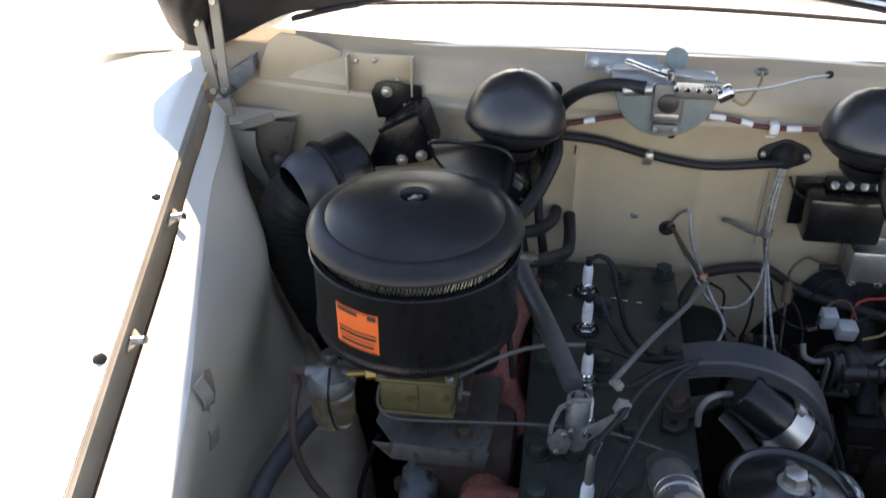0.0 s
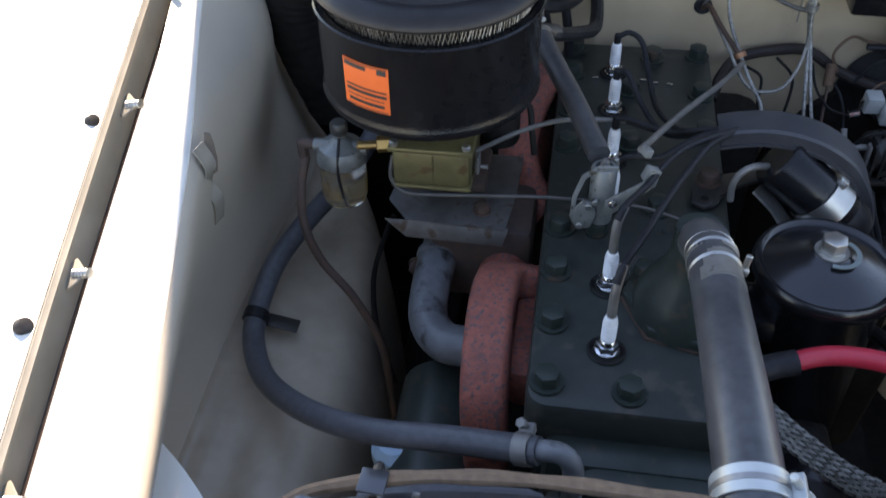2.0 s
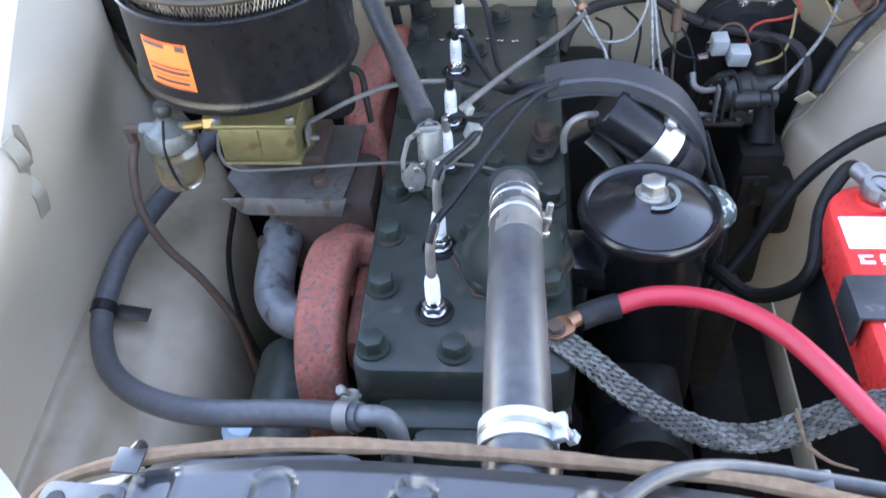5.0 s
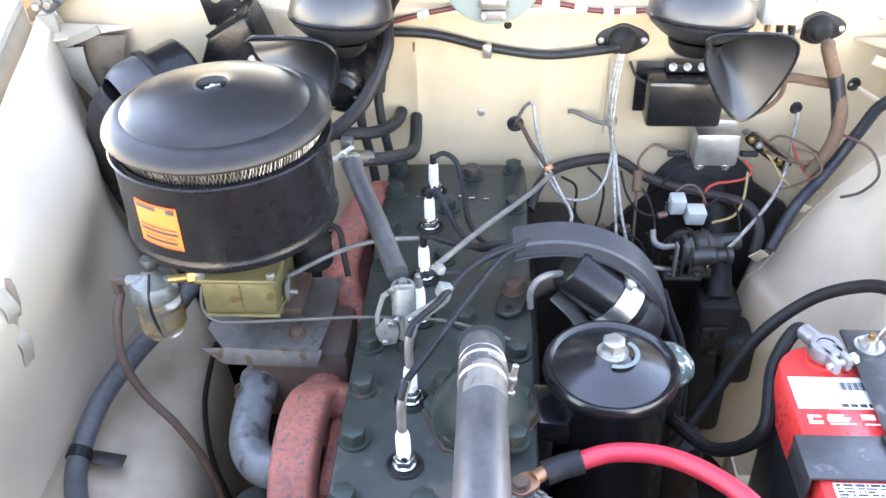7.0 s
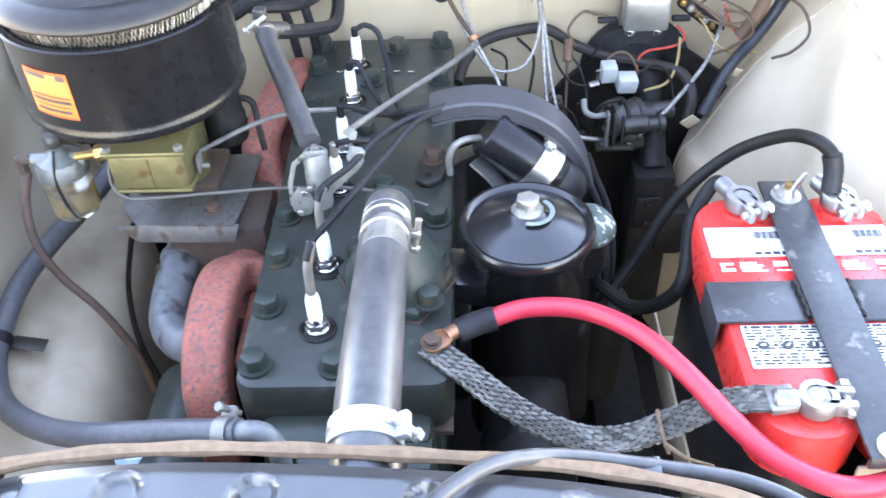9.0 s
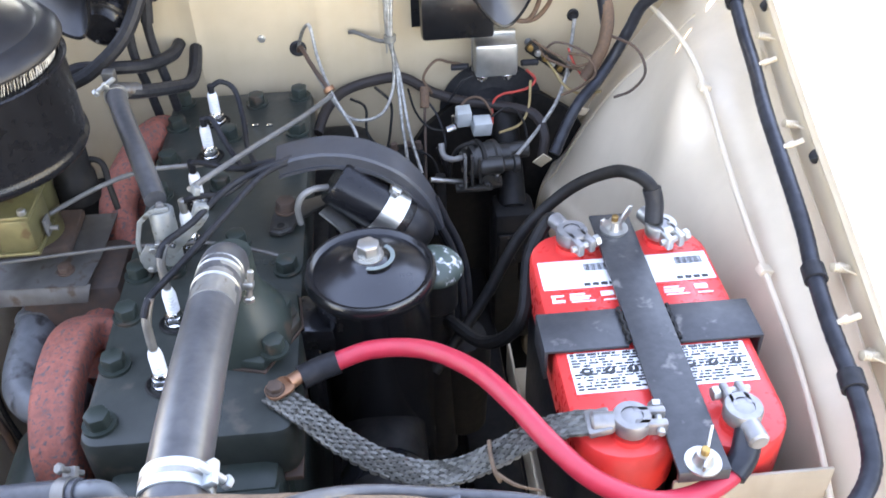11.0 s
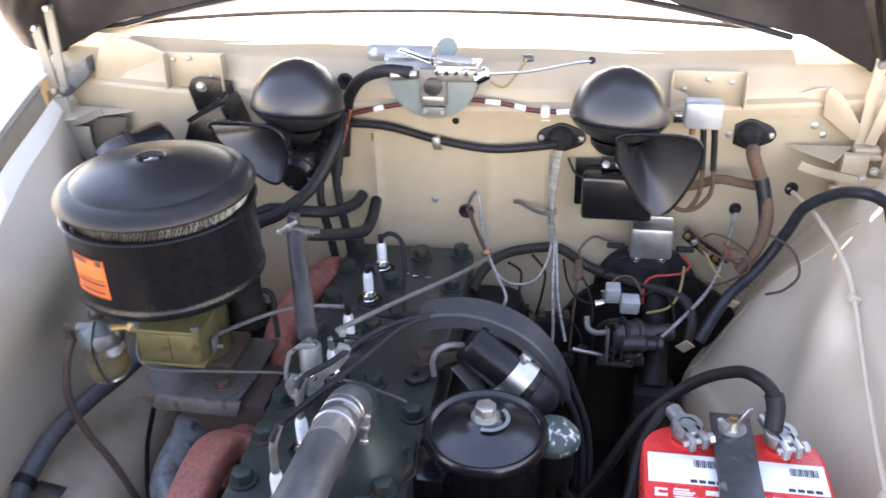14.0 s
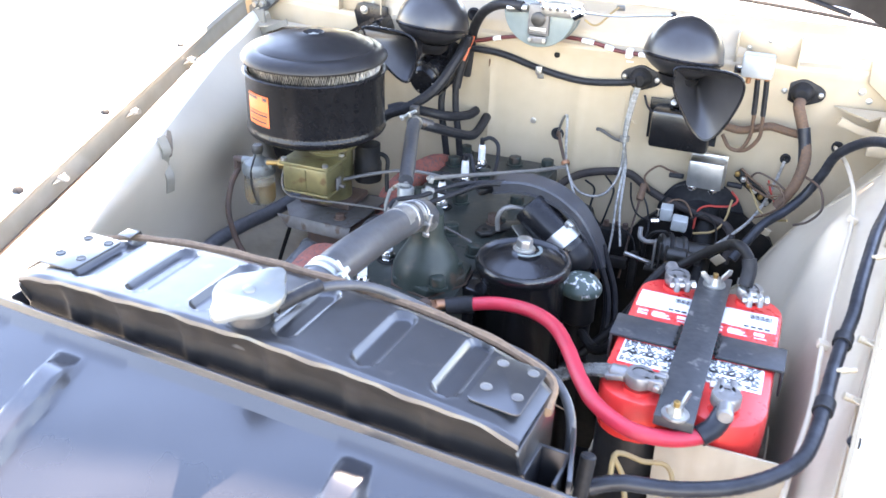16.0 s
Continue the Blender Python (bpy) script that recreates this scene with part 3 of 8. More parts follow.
build_ground()
build_firewall()
build_side(-1, "left")
build_side(1, "right")
lip = [apron_point(1, 0.505, k) + Vector((-0.001, -0.001, 0)) for k in span(1.9, 6, 16)]
solo("fender_seam", tube(lip, 0.0035, 5, 8), CREAM, lip[0], "cream folded seam along the inner fender", "seam", kind="structure")
build_rail(-1)
build_rail(1)
HOOD = build_hood()
build_cowl_strip()
for pts, y in (([(-0.472, 1.08), (-0.465, 1.108), (-0.452, 1.136), (-0.434, 1.148), (-0.405, 1.145), (-0.38, 1.136), (-0.352, 1.126), (-0.352, 1.08)], 0.619), ([(0.49, 1.066), (0.515, 1.075), (0.54, 1.085), (0.572, 1.096), (0.586, 1.096), (0.596, 1.085), (0.6, 1.062)], 0.622)):
    solo("firewall_shoulder", prism(pts, 0.004, pose(0, y, 0, 90, 0, 0), 0.001), CREAM, (pts[0][0], y, 1.08), "cream pressed shoulder of the upper firewall", "panel", kind="structure")


# ---- engine ----
HEAD_Z = 0.868
PLUG_Y = (0.458, 0.377, 0.276, 0.203, 0.081, 0.0)


def rounded(x0, x1, y0, y1, r, n=5):
    out = []
    for cx, cy, a in ((x1 - r, y1 - r, 0), (x0 + r, y1 - r, 90), (x0 + r, y0 + r, 180), (x1 - r, y0 + r, 270)):
        for i in range(n):
            b = radians(a + 90 * i / (n - 1))
            out.append((cx + r * math.cos(b), cy + r * math.sin(b)))
    return out


def build_engine():
    t = thing("engine", (0.03, 0.23, 0.45), "dark green straight-six engine block with a bolted cylinder head", "engine")
    block = joined(box((0.028, 0.235, 0.63), (0.165, 0.58, 0.34), 0.01), box((0.028, -0.07, 0.73), (0.15, 0.05, 0.2), 0.012))
    part("block", block, GREEN, t, "greasy dark green block")
    part("gasket", box((0.028, 0.235, 0.803), (0.183, 0.602, 0.006), 0.001), RUSTDARK, t, "rusty head gasket edge")
    head = prism(rounded(-0.066, 0.121, -0.066, 0.535, 0.018), HEAD_Z - 0.808, Matrix.Translation((0, 0, 0.808)), 0.007)
    h = part("cylinder_head", head, HEADGREY, t, "grey-green painted cylinder head")
    for x, ys in ((-0.049, (-0.042, 0.028, 0.095, 0.158, 0.3, 0.37, 0.452, 0.512)), (0.104, (0.079, 0.15, 0.251, 0.34, 0.421, 0.512)), (0.02, (-0.045, 0.31, 0.42)), (0.048, (0.2, 0.5))):
        for y in ys:
            part("head_bolt", hexa(0.0115, 0.0155, pose(x, y, HEAD_Z, 0, 0, random.uniform(0, 60)), 1.3), GREEN, h)
    for y in PLUG_Y:
        part("plug_well", lathe([(0.017, 0.001), (0.015, 0.002), (0.0125, 0.0005), (0.0115, -0.004), (0, -0.004)], Matrix.Translation((0.0, y, HEAD_Z + 0.001)), 24), GRIME, h, "dark oily spark plug recess")
    # water pump housing and raised bosses
    part("water_jacket", joined(box((0.045, -0.095, 0.80), (0.12, 0.05, 0.05), 0.012), box((0.03, -0.11, 0.76), (0.15, 0.03, 0.08), 0.012)), GREEN, t, "green cast front cover")
    # lugs with the distributor bracket
    lug = prism([(-0.018, -0.03), (-0.006, -0.037), (0.008, -0.03), (0.012, -0.016), (0.03, 0.0), (0.052, 0.012), (0.058, 0.024), (0.05, 0.032), (0.03, 0.024), (0.008, 0.018), (-0.01, 0.012), (-0.016, -0.004)], 0.005, pose(0.1, 0.238, HEAD_Z + 0.004, 0, -3, 0), 0.0012)
    part("lift_lug", joined(lug, lathe([(0.0045, 0), (0.0082, 0), (0.0082, 0.0012), (0.0045, 0.0012), (0.0045, 0)], pose(0.095, 0.214, HEAD_Z + 0.0088), 20)), OILY, t, "flat dark steel lug with an eye")
    part("lug_eye", lathe([(0.0046, 0), (0.0, 0)], pose(0.095, 0.214, HEAD_Z + 0.0096), 16), GRIME, t, "dark eye of the lug")
    part("lug_bolt", hexa(0.011, 0.014, pose(0.1, 0.243, HEAD_Z + 0.009), 1.2), RUSTDARK, t, "rusty lug bolt")
    # thermostat housing
    base = prism([(0.035, 0.02), (0.09, 0.005), (0.122, 0.06), (0.118, 0.1), (0.08, 0.112), (0.03, 0.1), (0.012, 0.07)], 0.012, Matrix.Translation((0, 0, HEAD_Z)), 0.003)
    dome = lathe([(0, 0.1), (0.021, 0.1), (0.022, 0.07), (0.027, 0.055), (0.04, 0.035), (0.046, 0.02), (0.048, 0.0)], Matrix.Translation((0.068, 0.058, HEAD_Z)), 32)
    part("thermostat_housing", joined(base, dome), GREEN, t, "green thermostat housing dome")
    part("neck_rib", box((0.096, 0.06, HEAD_Z + 0.03), (0.004, 0.006, 0.05), 0.0015, (0, -14, 0)), STEEL, t, "bright clamp bolt shank")
    for x, y in ((0.032, 0.088), (0.104, 0.07), (0.1, 0.02)):
        part("housing_bolt", hexa(0.0105, 0.016, pose(x, y, HEAD_Z + 0.012, 0, 0, 12), 1.3), GREEN, t)
    # gasket edge
    part("housing_gasket", prism([(0.033, 0.018), (0.091, 0.003), (0.124, 0.06), (0.12, 0.102), (0.08, 0.114), (0.028, 0.102), (0.01, 0.07)], 0.002, Matrix.Translation((0, 0, HEAD_Z))), RUSTDARK, t, "brown paper gasket edge")
    # Bright specks stand in for sun flecks on the head; nothing is fastened here.
    for x, y in ((0.036, 0.446), (0.05, 0.442), (0.068, 0.44), (-0.022, 0.445)):
        part("clip", box((x, y, HEAD_Z + 0.002), (0.008, 0.003, 0.003), 0.0008), CHROME, h, "bright speck standing in for a sun fleck")
    for i, w in enumerate((0.006, 0.004, 0.007, 0.005, 0.006, 0.003, 0.006)):
        part("casting_mark", box((0.055 + i * 0.0085, 0.168 - i * 0.001, HEAD_Z), (w, 0.008, 0.002), 0.0008), HEADGREY, h)
    # lower dark masses: pan, fan housing, side covers
    part("side_cover", box((0.12, 0.3, 0.7), (0.03, 0.4, 0.12), 0.01), GRIME, t, "greasy side cover")
    part("bell_housing", box((0.05, 0.5, 0.66), (0.3, 0.1, 0.3), 0.03), GRIME, t, "greasy bell housing")


def build_spark_plug():
    t = thing("spark_plug", (0.0, PLUG_Y[0], HEAD_Z), "white porcelain spark plug with a steel base in the head", "spark plug", "spark plugs")
    m = pose(0.0, PLUG_Y[0], HEAD_Z - 0.003) @ Matrix.Diagonal((1.15, 1.15, 1.05, 1))
    part("hex_base", joined(lathe([(0, 0), (0.0085, 0), (0.0085, 0.005), (0.007, 0.006)], m, 20), hexa(0.009, 0.01, m @ Matrix.Translation((0, 0, 0.005)), 1.05), lathe([(0.0075, 0.014), (0.007, 0.018), (0.0055, 0.02), (0, 0.02)], m, 20)), CHROME, t, "plated hexagon base")
    prof = [(0.0058, 0.018)]
    for i in range(5):
        z = 0.022 + i * 0.0035
        prof += [(0.0058, z), (0.0048, z + 0.0012), (0.0058, z + 0.0024)]
    prof += [(0.0048, 0.044), (0.0042, 0.045), (0, 0.045)]
    part("insulator", lathe(prof, m, 20), WHITE, t, "ribbed white insulator")
    part("terminal", lathe([(0, 0.044), (0.003, 0.044), (0.0032, 0.05), (0.002, 0.053), (0, 0.054)], m, 12), STEEL, t)
    for y in PLUG_Y[1:]:
        copy_thing(t, Matrix.Translation((0.0, y, HEAD_Z)))


build_engine()
build_spark_plug()


def hose_clamp(name, c, d, r, parent=None, w=0.012, mat=STEEL, lug=True, ang=0.0):
    """A band clamp with its screw round a hose at c that runs along d."""
    d = Vector(d).normalized()
    m = aim(c, Vector(c) + d)
    band = lathe([(r, -w / 2), (r + 0.0016, -w / 2), (r + 0.0016, w / 2), (r, w / 2), (r, -w / 2)], m, 32)
    if lug:
        q = m @ pose(0, 0, 0, 0, 0, ang)
        a = joined(box((r + 0.005, 0, 0), (0.009, 0.006, w), 0.001), rod((r + 0.006, -0.011, 0), (r + 0.006, 0.014, 0), 0.0028, 0.0008, 12), rod((r + 0.006, -0.016, 0), (r + 0.006, -0.011, 0), 0.0048, 0.001, 6))
        bmesh.ops.transform(a, matrix=q, verts=a.verts)
        band = joined(band, a)
    return part(name, band, mat, parent, "bright band clamp with its screw")


def build_top_hose():
    t = thing("radiator_hose", (0.068, -0.24, 1.0), "grey rubber upper radiator hose with band clamps", "hose")
    line = [(0.0735, -0.266, 1.003), (0.073, -0.245, 1.009), (0.072, -0.215, 1.013), (0.071, -0.13, 1.006), (0.07, -0.02, 0.989), (0.0685, 0.03, 0.976), (0.068, 0.055, 0.955), (0.068, 0.06, 0.93)]
    part("hose", tube(line, 0.0215, 10, 28, taper=lambda q: 1 - 0.1 * min(1.0, max(0.0, q - 0.15) / 0.5) + 0.006 * math.sin(q * 37)), HOSELIGHT, t)
    part("outlet_sleeve", tube([(0.0708, -0.048, 0.996), (0.0704, -0.03, 0.992), (0.07, -0.012, 0.988), (0.0693, 0.01, 0.982), (0.0685, 0.032, 0.975), (0.068, 0.052, 0.958), (0.068, 0.06, 0.93)], 0.0192, 8, 28), SLEEVE, t, "dull silver metal outlet sleeve")
    for y, z in ((-0.02, 0.9897), (0.003, 0.9845)):
        part("sleeve_bead", lathe([(0.019, -0.003), (0.0206, 0), (0.019, 0.003)], aim((0.07, y, z), (0.071, y - 0.1, z + 0.022)), 28), SLEEVE, t)
    hose_clamp("clamp", (0.0724, -0.228, 1.0116), (0.015, -1, -0.09), 0.0219, t, 0.017, PALE, ang=30)
    part("clamp_slot", lathe([(0.0234, -0.002), (0.0238, -0.002), (0.0238, 0.002), (0.0234, 0.002)], aim((0.0724, -0.228, 1.0116), (0.0739, -0.328, 1.0026)), 32), LEAD, t, "dark slotted middle of the band")
    hose_clamp("clamp", (0.07, -0.0, 0.984), (-0.05, -1, 0.22), 0.0188, t, 0.009, ang=350)
    part("bead", lathe([(0.0185, -0.003), (0.0202, 0), (0.0185, 0.003)], aim((0.0693, 0.014, 0.981), (0.07, -0.1, 1.005)), 28), STEEL, t)


build_top_hose()


# ---- radiator and front panels ----
RAD = Vector((0.074, -0.318, 1.0))  # middle of the radiator's top tank


def set_askew(t):
    """The radiator stands slightly turned and lower towards the battery."""
    t.matrix_basis = pose(*RAD, 0, 1.1, -3.2) @ Matrix.Translation(BASE[t] - RAD)


def build_radiator():
    HW = 0.268
    cx, cy, cz = RAD
    t = thing("radiator", (cx, cy, 0.5), "satin black radiator with a ribbed top tank", "radiator")
    grooves = [-0.202, -0.134, -0.058, 0.034, 0.116, 0.193]

    def back(u):
        return 0.062 - 0.036 * abs(u) ** 3.5

    def top(u):
        return 0.036 - 0.012 * u * u - 0.006 * max(0.0, (abs(u) - 0.86) / 0.14) ** 2

    def surf(x, v):
        # v: 0 back foot, 1 back edge, 2 front edge, 3 front foot
        u = x / HW
        b, f = back(u), -0.064
        h = top(u)
        wave = 0.0012 * math.sin(x * 61 + 0.6) + 0.0008 * math.sin(x * 143)
        y, z = table(v, ((0, b, h - 0.075), (0.8, b, h - 0.02), (0.93, b - 0.002, h - 0.009), (1, b - 0.008, h - 0.0025), (1.1, b - 0.016, h), (1.93, f + 0.005, h - 0.0005), (1.98, f + 0.0012, h - 0.002 + 0.6 * wave), (2.0, f, h - 0.0055 + wave), (2.08, f + 0.006, h - 0.016), (2.2, f + 0.01, h - 0.028), (3, f + 0.012, h - 0.075)))
        if 1.0 < v < 2.0:
            for g in grooves:
                d = (x - g) / 0.012
                if abs(d) < 1.4:
                    q = math.hypot(d, max(0.0, abs(y + 0.002) - 0.034) / 0.0125)
                    if q < 1.25:
                        e = min(1.0, max(0.0, (1.1 - q) / 0.42))
                        z -= 0.006 * e * e * (3 - 2 * e) - 0.0005 * math.exp(-((q - 1.12) / 0.1) ** 2)
        for g in grooves:
            if v >= 2.0:
                y -= 0.0045 * math.exp(-((x - g) / 0.011) ** 4) * min(1.0, (v - 2.0) * 6)
        return (cx + x, cy + y, cz + z)
    tank = part("top_tank", grid(surf, span(-HW, HW, 230), span(0, 1, 10) + span(1.02, 1.98, 66) + [2.0]), RADBLACK, t)
    part("front_face", grid(surf, span(-HW, HW, 160), span(2.0, 2.3, 10) + [2.5, 2.75, 3]), RADFACE, tank, "dusty ribbed front face")
    for s in (-1, 1):
        end = [(back(1.0), top(1.0) - 0.003), (-0.06, top(1.0) - 0.006), (-0.064, top(1.0) - 0.012), (-0.052, top(1.0) - 0.04), (-0.052, -0.05), (back(1.0), -0.05)]
        part("end_cap", prism(end, 0.003, Matrix.Translation((cx + s * HW - 0.0015, cy, cz)) @ Matrix(((0, 0, 1, 0), (1, 0, 0, 0), (0, 1, 0, 0), (0, 0, 0, 1))), 0.0008), RADBLACK, t)
        x0 = s * 0.236
        plate = prism(rounded(x0 - 0.0235, x0 + 0.0235, -0.044, 0.027, 0.006), 0.0022, Matrix.Translation((cx, cy, cz + 0.0272)) @ pose(0, 0, 0, 0, s * 2.2, 0) @ Matrix.Translation((0, 0, s * x0 * 0.0384)), 0.0006)
        p = part("corner_plate", plate, RADBLACK, t, "bolted corner plate")
        for dx in (-0.014, 0.014):
            for y in (0.016, -0.022):
                xx = x0 + dx
                part("bolt_hole", lathe([(0.0052, 0.0), (0.0052, 0.0005), (0.0046, 0.0007), (0.0042, 0.0001), (0, 0.0001)], Matrix.Translation((cx + xx, cy + y, cz + 0.0297 - (abs(xx) - 0.236) * 0.0384)), 18), DULL if s > 0 else OILY, p, "worn bolt hole")
        part("side_channel", joined(box((cx + s * (HW + 0.014), cy - 0.01, cz - 0.25), (0.028, 0.004, 0.46), 0.001), box((cx + s * (HW + 0.029), cy - 0.03, cz - 0.25), (0.003, 0.044, 0.46), 0.001), box((cx + s * (HW + 0.003), cy - 0.03, cz - 0.25), (0.003, 0.044, 0.46), 0.001)), RADBLACK, t, "black side bracket")
    part("core", box((cx, cy - 0.002, cz - 0.28), (0.5, 0.06, 0.46), 0.004), SATIN, t, "dark finned core")
    # felt cord along the back edge
    cord = [Vector((cx + x, cy + back(x / HW) + 0.004, cz + top(x / HW) - 0.006)) for x in span(-0.262, 0.262, 13)]
    cord = [Vector((cx - HW - 0.004, cy - 0.045, cz + 0.012)), Vector((cx - HW - 0.003, cy - 0.005, cz + 0.014)), *cord, Vector((cx + HW + 0.003, cy - 0.005, cz + 0.01))]
    part("cord_seal", tube(cord, 0.0046, 6, 8, taper=lambda q: 1 + 0.12 * math.sin(q * 70)), CORD, t, "brown felt cord seal")
    part("clip", joined(box((-0.144, cy + back(-0.8) - 0.004, cz + 0.031), (0.016, 0.016, 0.0025), 0.001), tube([(-0.144, cy + back(-0.8) + 0.002, cz + 0.03), (-0.144, cy + back(-0.8) + 0.011, cz + 0.024), (-0.144, cy + back(-0.8) + 0.008, cz + 0.008)], 0.003, 5, 8)), RADBLACK, t, "folded black tab over the seal")
    part("filler_neck", lathe([(0.0215, -0.02), (0.0205, 0.012), (0.024, 0.016), (0.024, 0.021)], Matrix.Translation((0.069, -0.354, cz + 0.034)), 32), RADBLACK, t, "short filler neck")
    part("overflow_stub", rod((0.087, -0.346, cz + 0.046), (0.1, -0.318, cz + 0.049), 0.0042), STEEL, t)
    part("outlet_neck", rod((0.0735, -0.275, 1.0), (0.073, -0.242, 1.009), 0.0205, 0.001, 28), RADBLACK, t, "short outlet neck under the hose")
    set_askew(t)


def build_radiator_cap():
    cx, cy, cz = 0.069, -0.354, 1.056
    t = thing("pressure_cap", (cx, cy, cz), "zinc plated two-eared radiator pressure cap on the filler neck", "radiator cap")
    out = []
    for i in range(96):
        a = 2 * math.pi * i / 96
        ear = max(0.0, math.cos(a - radians(84))) ** 16 + max(0.0, math.cos(a - radians(264))) ** 16
        r = 0.0325 + 0.0155 * ear
        out.append((r * math.cos(a), r * math.sin(a)))
    part("shell", prism(out, 0.0085, pose(cx, cy, cz, 2, 2, 0), 0.0024), CAPMETAL, t)
    part("rivet", lathe([(0.0062, 0), (0.0058, 0.002), (0.004, 0.003), (0, 0.0035)], pose(cx, cy, cz + 0.0083, 2, 2, 0), 20), CAPMETAL, t, "round centre rivet")
    part("ring", lathe([(0.024, -0.006), (0.0285, -0.005), (0.03, 0.002), (0.026, 0.002)], Matrix.Translation((cx, cy, cz)), 32), CAPMETAL, t)


def build_shroud():
    """The black panel ahead of the radiator, with its raised ridges."""
    def surf(x, v):
        y = -0.394 - 0.42 * v
        z = 0.982 - 0.12 * v - 0.05 * v * v
        if v < 0.03:
            z += 0.012 * (1 - v / 0.03)
        z += 0.0014 * math.sin(x * 11 + 1 + 2 * v) * math.sin(v * 9) + 0.0006 * math.sin(x * 29 + 5 * v) * math.sin(v * 21 + x * 6)
        for g in (-0.096, 0.218):
            d = abs(x - (g + 0.03 * v)) / 0.019
            if d < 1 and 0.05 < v < 0.95:
                z += 0.013 * min(1, 2.6 * (1 - d)) * min(1, (v - 0.05) / 0.07)
        return (x, y, z)
    bm = grid(surf, span(XC - 0.36, XC + 0.36, 260), span(0, 0.03, 4) + span(0.05, 1, 50), 0.002)
    t = thing("radiator_shroud", (XC, -0.394, 0.9), "satin black sheet metal panel ahead of the radiator", "panel")
    part("sheet", bm, SHEETBLACK, t)
    part("rear_lip", joined(box((XC, -0.396, 0.983), (0.7, 0.004, 0.03), 0.001), box((XC, -0.387, 0.975), (0.7, 0.02, 0.003), 0.001)), RADBLACK, t, "folded rear lip")
    for x, y in ((0.03, -0.39), (0.1, -0.39), (0.105, -0.43), (-0.06, -0.45)):
        part("screw", lathe([(0.0032, 0), (0.003, 0.0012), (0, 0.0018)], Matrix.Translation((x, y, 0.9765 if y > -0.4 else 0.98 + (y + 0.394) * 0.3)), 12), DULL, t, "small dull screw")
    set_askew(t)


def build_baffle(side):
    """Cream sheet between the fender and the radiator, with a curved rear edge."""
    def surf(u, v):
        x = 0.46 - 0.17 * u
        y0 = -0.12 - 0.05 * u - 0.1 * u * u
        y = y0 + (-0.62 - y0) * v
        return (XC + side * x, y, 0.878 - 0.03 * u - 0.05 * v)
    solo("front_baffle", grid(surf, span(0, 1, 16), span(0, 1, 12), 0.003), CREAM_OUT, (XC + side * 0.38, -0.4, 0.85), "cream sheet baffle beside the radiator", "baffle", kind="structure")


build_baffle(-1)
build_radiator()
build_radiator_cap()
build_shroud()


# ---- air cleaner and carburettor ----
AX, AY = -0.186, 0.219


